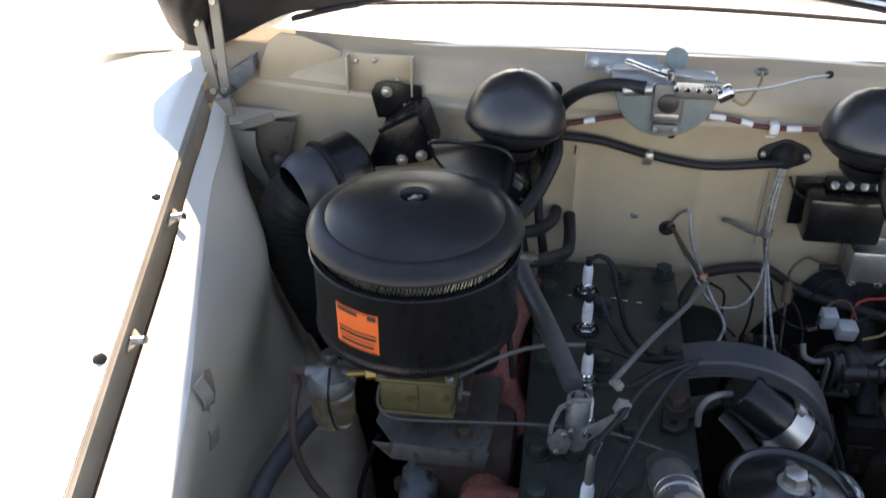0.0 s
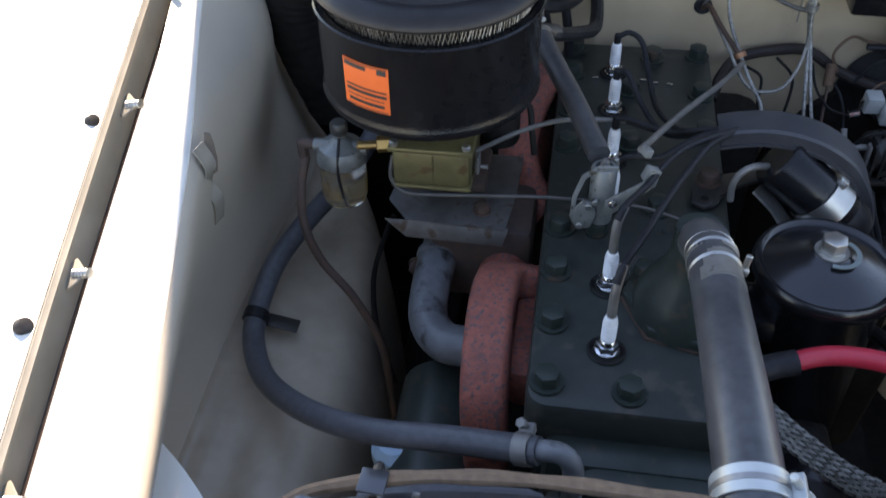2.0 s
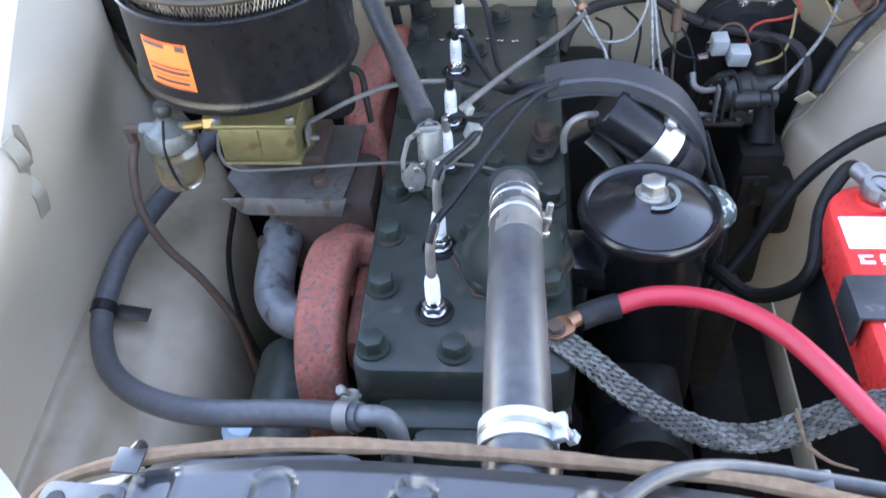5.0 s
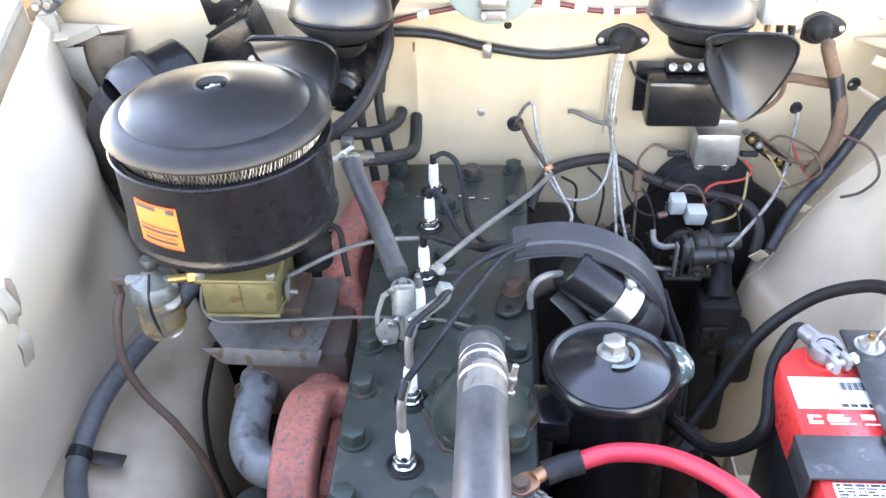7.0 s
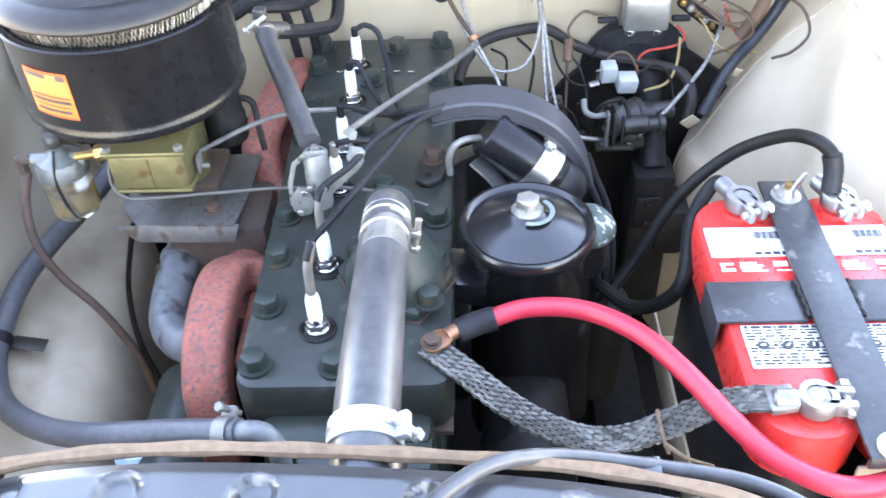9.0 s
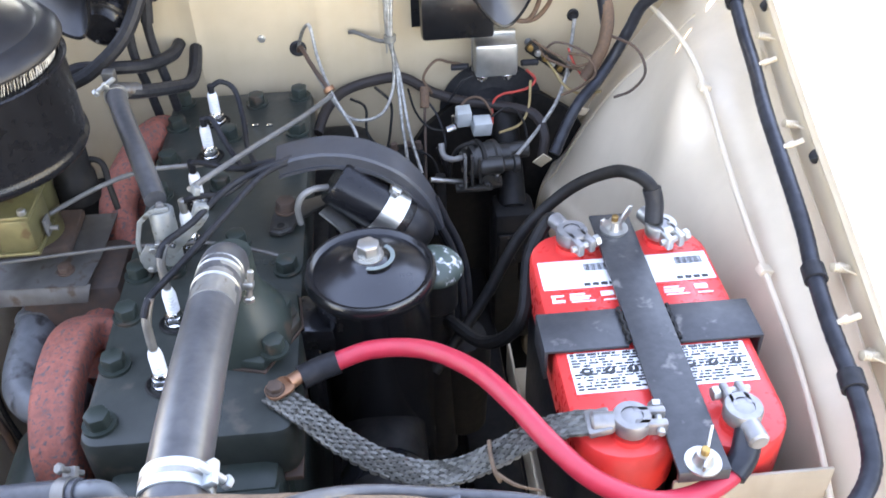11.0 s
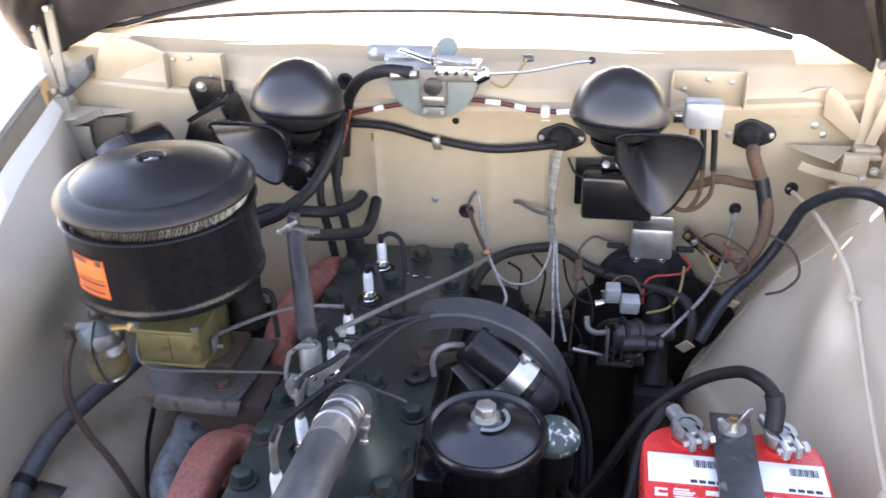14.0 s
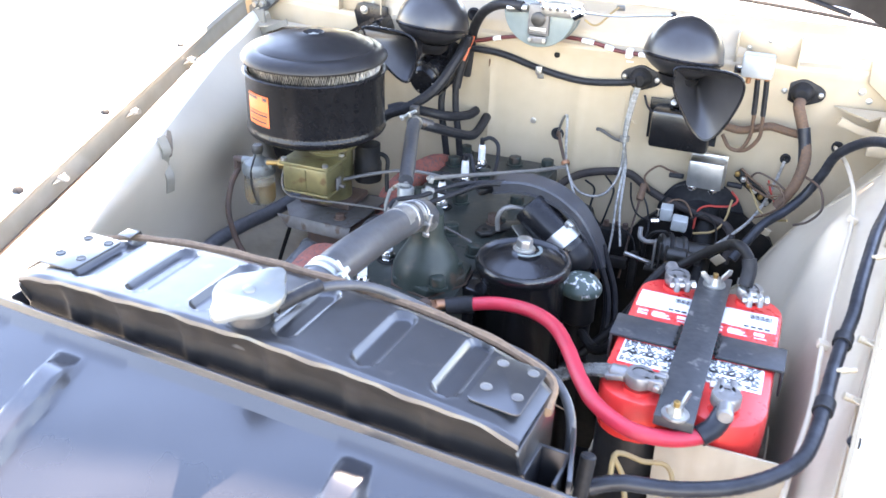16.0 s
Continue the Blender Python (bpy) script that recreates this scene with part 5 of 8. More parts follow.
def build_coil():
    t = thing("ignition_coil", (0.2, 0.215, 0.85), "black ignition coil in a bright steel clamp", "ignition coil")
    a, b = Vector((0.158, 0.228, 0.925)), Vector((0.254, 0.208, 0.848))
    d = (b - a)
    part("case", lathe([(0, 0), (0.026, 0), (0.028, 0.003), (0.028, 0.088), (0.026, 0.092), (0, 0.092)], aim(a, b), 40), BLACK, t)
    part("lower_cap", lathe([(0, 0.09), (0.027, 0.09), (0.027, 0.105), (0.02, 0.118), (0.01, 0.125), (0, 0.125)], aim(a, b), 36), SATIN, t, "black moulded end cap")
    part("clamp_band", lathe([(0.0282, 0.056), (0.0298, 0.056), (0.0298, 0.08), (0.0282, 0.08), (0.0282, 0.056)], aim(a, b), 40), STEEL, t, "bright steel clamp band")
    c = a + d * 0.56
    part("clamp_screw", joined(box(c + Vector((0.01, 0.0, 0.03)), (0.012, 0.014, 0.008), 0.001, (0, 38, -10)), rod(c + Vector((0.008, -0.012, 0.03)), c + Vector((0.012, 0.012, 0.031)), 0.003)), STEEL, t)
    part("bracket_arm", sweep([c + Vector((-0.012, -0.024, -0.012)), c + Vector((-0.03, -0.026, -0.018)), c + Vector((-0.05, -0.012, 0.0)), c + Vector((-0.068, 0.0, 0.012))], [(-0.0115, -0.0012), (0.0115, -0.0012), (0.0115, 0.0012), (-0.0115, 0.0012)], 6), STEEL, t, "bright bracket arm")
    part("hook", tube([(0.118, 0.205, 0.885), (0.117, 0.205, 0.905), (0.123, 0.208, 0.918), (0.135, 0.214, 0.922), (0.15, 0.222, 0.918)], 0.0036, 6, 10), DULL, t, "bent steel hook")


def build_loom():
    t = thing("plug_wire_cover", (0.2, 0.225, 0.84), "curved black plastic cover over the plug wires", "wire cover")
    line = [(0.1, 0.246, 0.94), (0.125, 0.246, 0.946), (0.155, 0.243, 0.95), (0.19, 0.239, 0.945), (0.222, 0.238, 0.927), (0.244, 0.24, 0.9), (0.258, 0.245, 0.87), (0.265, 0.25, 0.845)]
    w, h, k = 0.019, 0.0085, 0.0025
    sec = [(-w, -h), (-w, h - k), (-w + k, h), (w - k, h), (w, h - k), (w, -h), (w - 0.0015, -h), (w - 0.002, h - 0.002), (-w + 0.002, h - 0.002), (-w + 0.0015, -h)]
    part("channel", sweep(line, sec, 8), LOOM, t)
    part("lip", sweep([(x, y - w - 0.001, z - h + 0.001) for x, y, z in line], [(-0.0016, -0.0016), (0.0016, -0.0016), (0.0016, 0.0016), (-0.0016, 0.0016)], 8), LOOM, t, "thickened front lip")
    ws = (
        [(0, 0.0, 0.95), (0.005, 0.014, 0.96), (0.02, 0.05, 0.958), (0.05, 0.13, 0.95), (0.085, 0.2, 0.952), (0.115, 0.236, 0.946)],
        [(0, 0.081, 0.95), (0.006, 0.092, 0.958), (0.025, 0.13, 0.952), (0.06, 0.19, 0.953), (0.115, 0.235, 0.95)],
        [(0, 0.203, 0.925), (0.015, 0.205, 0.93), (0.045, 0.215, 0.925), (0.08, 0.232, 0.94), (0.115, 0.24, 0.948)],
        [(0, 0.276, 0.925), (0.012, 0.272, 0.928), (0.05, 0.26, 0.925), (0.085, 0.248, 0.938), (0.115, 0.241, 0.947)],
        [(0, 0.377, 0.92), (0.012, 0.372, 0.922), (0.03, 0.345, 0.9), (0.055, 0.3, 0.895), (0.09, 0.26, 0.925), (0.115, 0.244, 0.947)],
        [(0, 0.458, 0.92), (0.014, 0.461, 0.925), (0.03, 0.455, 0.915), (0.04, 0.42, 0.892), (0.05, 0.36, 0.885), (0.075, 0.29, 0.905), (0.115, 0.245, 0.947)],
    )
    for i, p in enumerate(ws):
        wt = thing("plug_wire", p[-1], "black rubber spark plug wire", "wire", "plug wires")
        part("lead", tube(p, 0.0034, 8, 10), RUBBER, wt)
        x, y, z = p[0]
        if i < 2:
            part("spring_end", tube([(x, y, z - 0.036), (x, y + 0.001, z - 0.02), (x + 0.001, y + 0.003, z - 0.004), p[1]], 0.0042, 6, 10), DULL, wt, "dull metal braided end")
        else:
            part("boot", rod((x, y, z - 0.012), (x, y, z + 0.004), 0.0042, 0.001, 10), RUBBER if i > 2 else STEEL, wt)
    for k, (dx, dy) in enumerate(((0.0, 0.0), (0.008, 0.01), (-0.006, 0.012))):
        pipe("distributor_lead", [(0.258 + dx, 0.243 + dy, 0.872), (0.268 + dx, 0.242 + dy, 0.845), (0.286 + dx, 0.232 + dy, 0.8), (0.292 + dx, 0.212 + dy, 0.75), (0.286 + dx, 0.18 + dy, 0.68)], 0.0042, RUBBER, "black lead down to the distributor", "wire", group="distributor leads")


build_oil_filter()
build_oil_filler()
build_coil()
build_loom()


def build_distributor_and_lower():
    t = thing("starter_motor", (0.2, 0.0, 0.55), "greasy black starter motor low beside the engine", "starter")
    part("body", lathe([(0, 0), (0.042, 0), (0.045, 0.005), (0.045, 0.16), (0.038, 0.17), (0, 0.17)], aim((0.19, -0.06, 0.72), (0.19, 0.1, 0.7)), 32), GRIME, t)
    part("end_band", lathe([(0.0452, 0.02), (0.0465, 0.022), (0.0465, 0.05), (0.0452, 0.052)], aim((0.19, -0.06, 0.72), (0.19, 0.1, 0.7)), 32), BLACK, t, "black cover band")
    d = thing("distributor", (0.27, 0.22, 0.6), "black distributor under the wire cover", "distributor")
    part("housing", lathe([(0, 0.58), (0.03, 0.58), (0.034, 0.66), (0.036, 0.7), (0.03, 0.725), (0, 0.73)], Matrix.Translation((0.285, 0.18, 0)), 28), GRIME, d)
    s = thing("steering_box", (0.385, 0.45, 0.45), "greasy black steering box beside the firewall", "steering box")
    part("case", joined(box((0.385, 0.44, 0.6), (0.06, 0.06, 0.24), 0.012), box((0.415, 0.43, 0.63), (0.05, 0.07, 0.08), 0.015)), GRIME, s)
    part("cover", box((0.378, 0.405, 0.665), (0.035, 0.006, 0.05), 0.002), GRIME, s, "bolted cover plate")
    for z in (0.65, 0.68):
        part("cover_bolt", hexa(0.006, 0.007, pose(0.378, 0.402, z, 90, 0, 0)), GRIME, s)
    part("column", rod((0.385, 0.44, 0.71), (0.385, 0.56, 0.82), 0.02, 0.002, 24), GRIME, s, "steering column tube")
    c = thing("power_unit", (0.33, 0.48, 0.72), "oily grey control valve unit with bright terminals", "valve unit")
    part("drum", lathe([(0, 0), (0.022, 0), (0.025, 0.004), (0.025, 0.02), (0.022, 0.022), (0.022, 0.034), (0.025, 0.036), (0.025, 0.042), (0.018, 0.046), (0.018, 0.06), (0, 0.06)], aim((0.322, 0.45, 0.788), (0.375, 0.468, 0.78)), 32), OILY, c, "oily grey cast drum")
    part("clamp_ring", lathe([(0.025, 0.012), (0.0275, 0.013), (0.0275, 0.018), (0.025, 0.019)], aim((0.322, 0.45, 0.788), (0.375, 0.468, 0.78)), 28), GRIME, c)
    for k in range(5):
        q = aim((0.322, 0.45, 0.788), (0.375, 0.468, 0.78)) @ pose(0.019 * math.cos(k * 1.257), 0.019 * math.sin(k * 1.257), 0)
        part("drum_screw", lathe([(0.0032, 0.002), (0.0032, -0.002), (0, -0.002)], q, 8), DULL, c)
    part("side_lug", joined(box((0.352, 0.44, 0.765), (0.03, 0.012, 0.014), 0.003, (0, 12, 0)), rod((0.362, 0.432, 0.766), (0.362, 0.442, 0.766), 0.0045, 0.001, 8)), OILY, c)
    part("feed_pipe", tube([(0.335, 0.448, 0.812), (0.328, 0.44, 0.822), (0.31, 0.44, 0.815), (0.3, 0.445, 0.79), (0.298, 0.45, 0.76)], 0.003, 6, 8), GRIME, c)
    part("neck", joined(rod((0.37, 0.47, 0.785), (0.41, 0.475, 0.785), 0.012, 0.002, 16), rod((0.345, 0.45, 0.75), (0.37, 0.452, 0.75), 0.01, 0.002, 14)), OILY, c)
    part("switch_block", box((0.322, 0.487, 0.836), (0.02, 0.02, 0.024), 0.002, (10, 0, 4)), PALE, c, "square plated block")
    part("relay_cover", box((0.346, 0.481, 0.823), (0.026, 0.022, 0.022), 0.003, (10, 4, 6)), PALE, c, "plated cover")
    part("plunger", lathe([(0, 0), (0.011, 0), (0.0125, 0.003), (0.0125, 0.03), (0.009, 0.033), (0.009, 0.045), (0.012, 0.047), (0.012, 0.054), (0, 0.055)], aim((0.338, 0.435, 0.787), (0.395, 0.442, 0.784)), 24), OILY, c, "oily cast cylinder")
    for dx in (0.0, 0.009, 0.02):
        part("casting_rib", box((0.318 + dx, 0.433, 0.782), (0.004, 0.012, 0.052 - dx * 0.6), 0.0012), OILY if dx else DULL, c, "worn casting rib")
    part("base_flange", joined(box((0.33, 0.436, 0.755), (0.05, 0.02, 0.007), 0.002), rod((0.312, 0.43, 0.757), (0.312, 0.43, 0.764), 0.0045, 0.001, 6), rod((0.348, 0.43, 0.757), (0.348, 0.43, 0.764), 0.0045, 0.001, 6)), OILY, c, "bolted base flange")
    part("elbow_pipe", tube([(0.316, 0.44, 0.8), (0.3, 0.44, 0.799), (0.29, 0.445, 0.803), (0.288, 0.455, 0.815)], 0.0042, 6, 10), DULL, c, "bent steel elbow")
    part("terminal", joined(rod((0.298, 0.488, 0.815), (0.312, 0.49, 0.818), 0.005, 0.001, 8), rod((0.308, 0.48, 0.83), (0.308, 0.48, 0.842), 0.003)), CHROME, c)
    part("cross_rod", rod((0.27, 0.43, 0.775), (0.35, 0.45, 0.748), 0.0035), STEEL, c, "thin steel cross rod")
    part("linkage", joined(rod((0.285, 0.47, 0.8), (0.3, 0.46, 0.76), 0.004), box((0.285, 0.44, 0.74), (0.014, 0.012, 0.07), 0.003), box((0.25, 0.44, 0.75), (0.05, 0.012, 0.02), 0.003)), GRIME, c, "dark linkage")
    b = thing("column_boot", (0.385, 0.552, 0.8), "black rubber boot round the steering column opening", "boot")
    part("plate", lathe([(0, 0), (0.075, 0), (0.075, 0.003), (0.07, 0.004), (0.06, 0.006), (0.04, 0.012), (0.03, 0.03), (0, 0.03)], aim((0.37, 0.566, 0.8), (0.37, 0.5, 0.8)), 40), RUBBER, b)
    u = thing("accelerator_block", (0.25, 0.47, 0.72), "small greasy junction block by the firewall", "junction block")
    part("block", box((0.24, 0.48, 0.77), (0.05, 0.03, 0.05), 0.004), GRIME, u)
    for x in (0.225, 0.245, 0.258):
        part("nut", hexa(0.005, 0.01, pose(x, 0.48, 0.795)), RUSTDARK, u)


build_distributor_and_lower()


def build_underneath():
    """The dark chassis below the engine."""
    t = thing("chassis_frame", (XC, 0.0, 0.35), "dark greasy chassis rails and crossmember under the engine", "chassis")
    for s in (-1, 1):
        part("rail", box((XC + s * 0.27, 0.0, 0.45), (0.07, 1.3, 0.12), 0.01), GRIME, t)
    part("crossmember", box((XC, -0.2, 0.43), (0.5, 0.12, 0.08), 0.01), GRIME, t)
    part("splash_pan", box((XC, 0.05, 0.37), (0.9, 1.2, 0.01), 0.002), GRIME, t, "greasy splash pan")
    f = thing("fan", (0.05, -0.19, 0.7), "dark four-bladed radiator fan on its pulley", "fan")
    part("hub", rod((0.05, -0.22, 0.7), (0.05, -0.16, 0.7), 0.035, 0.004, 28), GRIME, f)
    for i in range(4):
        a = 45 + 90 * i
        m = pose(0.05, -0.2, 0.7) @ pose(0, 0, 0, 0, a, 0)
        bl = box((0.085, 0, 0), (0.13, 0.004, 0.06), 0.001, (25, 0, 0))
        bmesh.ops.transform(bl, matrix=m, verts=bl.verts)
        part("blade", bl, GRIME, f)
    g = thing("generator", (-0.12, -0.08, 0.6), "dark green generator low at the front of the engine", "generator")
    part("body", rod((-0.15, -0.12, 0.7), (-0.15, 0.08, 0.7), 0.05, 0.008, 32), GREEN, g)
    part("terminal_cover", lathe([(0, 0), (0.022, 0), (0.022, 0.012), (0.015, 0.02), (0, 0.022)], pose(-0.19, -0.03, 0.72), 20), SKYBLUE, g, "pale blue plastic cap")


build_underneath()


# ---- battery ----
BX, BY, BZ = 0.436, -0.009, 0.903


def build_battery():
    def case_outline(w, l, r):
        return rounded(-w, w, -l, l, r, 7)
    t = thing("battery", (0.391, BY, 0.7), "red six-volt battery with rounded ends and white labels", "battery", "pair of batteries")
    x = 0.391
    m = pose(x, BY, 0)
    part("lower_case", prism(case_outline(0.042, 0.141, 0.038), 0.15, m @ Matrix.Translation((0, 0, 0.7)), 0.004), SATIN, t, "black lower case")
    part("lid", prism(case_outline(0.0435, 0.143, 0.04), 0.055, m @ Matrix.Translation((0, 0, BZ - 0.055)), 0.006), RED, t, "glossy red top")
    part("upper_label", box((x, BY + 0.076, BZ + 0.0006), (0.076, 0.04, 0.0012), 0.0003), LABEL, t, "white barcode label")
    for i in range(14):
        part("barcode_bar", box((x + 0.006 + i * 0.0019, BY + 0.084, BZ + 0.0014), (0.0007 + 0.0004 * (i % 3), 0.01, 0.0006)), INK, t, smooth=0)
    for i in range(4):
        part("print_bar", box((x + 0.004 + i * 0.008, BY + 0.0595, BZ + 0.0014), (0.0062, 0.004, 0.0006)), INK, t, smooth=0)
    for i, (dx, dy, w, h) in enumerate(((-0.027, 0.0385, 0.012, 0.002), (-0.027, 0.031, 0.012, 0.003), (-0.031, 0.0345, 0.003, 0.006), (-0.008, 0.0395, 0.014, 0.0016), (-0.006, 0.036, 0.02, 0.0012), (-0.007, 0.033, 0.018, 0.0012), (0.02, 0.038, 0.012, 0.006), (-0.004, 0.0295, 0.022, 0.0012), (0.022, 0.0295, 0.014, 0.0012))):
        part("red_label_print", box((x + dx, BY + dy + 0.008, BZ + 0.0006), (w, h, 0.0009)), LABEL, t, "white print on red", smooth=0)
    lb = part("lower_label", box((x, BY - 0.052, BZ + 0.0006), (0.066, 0.046, 0.0012), 0.0003), LABEL, t, "white warning label with dense print")
    random.seed(5)
    for r in range(13):
        cx, tall = -0.031, random.choice((0.0014, 0.0018, 0.0024))
        while cx < 0.028:
            w = random.uniform(0.0015, 0.009)
            if cx + w > 0.031:
                break
            if random.random() < 0.85:
                part("text_bar", box((x + cx + w / 2, BY - 0.0315 - r * 0.0033, BZ + 0.0014), (w, tall, 0.0006)), INK, lb, smooth=0)
            cx += w + random.uniform(0.0006, 0.003)
    for k in range(3):
        part("icon", lathe([(0, 0), (0.0045, 0), (0.0045, 0.0008), (0, 0.0008)], pose(x - 0.02 + k * 0.02, BY - 0.052, BZ + 0.0016), 16), INK, lb, smooth=0)
        part("icon_mark", box((x - 0.02 + k * 0.02, BY - 0.052, BZ + 0.0028), (0.004, 0.0012, 0.0006), 0, (0, 0, 40 * k)), LABEL, lb, smooth=0)
    part("post_base", lathe([(0.016, 0), (0.015, 0.004), (0.0, 0.004)], pose(x, BY + 0.119, BZ), 24), RED, t)
    part("rear_post", lathe([(0, 0), (0.0095, 0), (0.0085, 0.017), (0, 0.018)], pose(x, BY + 0.119, BZ + 0.004), 24), LEAD, t, "lead post")
    part("front_post", lathe([(0, 0), (0.0095, 0), (0.0085, 0.017), (0, 0.018)], pose(x, BY - 0.119, BZ + 0.004), 24), LEAD, t, "lead post")
    part("post_base", lathe([(0.016, 0), (0.015, 0.004), (0.0, 0.004)], pose(x, BY - 0.119, BZ), 24), RED, t)
    b = copy_thing(t, Matrix.Translation((0.48, BY, 0.7)))
    return t, b


def build_hold_down():
    t = thing("battery_strap", (BX, BY, BZ), "black painted steel hold-down cross over the two batteries", "hold-down strap")
    part("long_bar", box((BX, BY - 0.006, BZ + 0.0075), (0.04, 0.322, 0.004), 0.001), STRAP, t)
    part("front_end", box((BX, BY - 0.166, BZ + 0.003), (0.04, 0.004, 0.012), 0.001), STRAP, t, "bent-down front end")
    for s in (-1, 1):
        part("cross_bar", box((BX + s * 0.059, BY - 0.004, BZ + 0.0035), (0.073, 0.048, 0.0035), 0.0008), STRAP, t)
        part("side_tab", box((BX + s * 0.0955, BY - 0.004, BZ - 0.012), (0.0032, 0.048, 0.034), 0.0008), STRAP, t)
        part("weld", tube([(BX + s * (0.022 + 0.001 * math.sin(i * 2.2)), BY - 0.026 + i * 0.0044, BZ + 0.007) for i in range(11)], 0.0022, 3, 6), GRIME, t, "rough weld bead")
    for y in (BY + 0.13, BY - 0.16):
        part("hold_rod", rod((BX, y, BZ + 0.006), (BX, y, BZ + 0.026), 0.0035, 0.0008, 12), BRASS, t, "threaded rod")
        w = joined(lathe([(0, 0), (0.014, 0), (0.014, 0.002), (0, 0.002)], pose(BX, y, BZ + 0.0096), 24), lathe([(0, 0), (0.0085, 0), (0.006, 0.009), (0, 0.009)], pose(BX, y, BZ + 0.0115), 20))
        for s in (-1, 1):
            wing = prism([(0.003, 0), (0.009, 0.001), (0.02, 0.012), (0.021, 0.018), (0.016, 0.019), (0.007, 0.009)], 0.0025, pose(BX, y, BZ + 0.012, 90, 0, 30 if y > 0 else 65) @ Matrix.Diagonal((s, 1, 1, 1)), 0.0006)
            w = joined(w, wing)
        part("wing_nut", w, STEEL, t, "plated wing nut")


def terminal(name, x, y, ang, label, mat=LEAD):
    t = thing(name, (x, y, BZ + 0.006), label, "terminal clamp", "battery terminals")
    m = pose(x, y, BZ + 0.008, 0, 0, ang)
    a = joined(lathe([(0.0088, 0), (0.0145, 0), (0.0155, 0.002), (0.0155, 0.012), (0.0145, 0.014), (0.0088, 0.014)], None, 24), box((0.014, 0.0065, 0.007), (0.026, 0.007, 0.014), 0.002), box((0.014, -0.0065, 0.007), (0.026, 0.007, 0.014), 0.002))
    bmesh.ops.transform(a, matrix=m, verts=a.verts)
    part("clamp", a, mat, t)
    b = joined(rod((0.021, -0.015, 0.008), (0.021, 0.014, 0.008), 0.0032, 0.0006, 10), rod((0.021, 0.011, 0.008), (0.021, 0.017, 0.008), 0.006, 0.0006, 6))
    bmesh.ops.transform(b, matrix=m, verts=b.verts)
    part("pinch_bolt", b, STEEL, t)
    c = rod((-0.032, 0, 0.006), (-0.012, 0, 0.006), 0.0085, 0.002, 16)
    bmesh.ops.transform(c, matrix=m, verts=c.verts)
    part("barrel", c, mat, t)
    return t


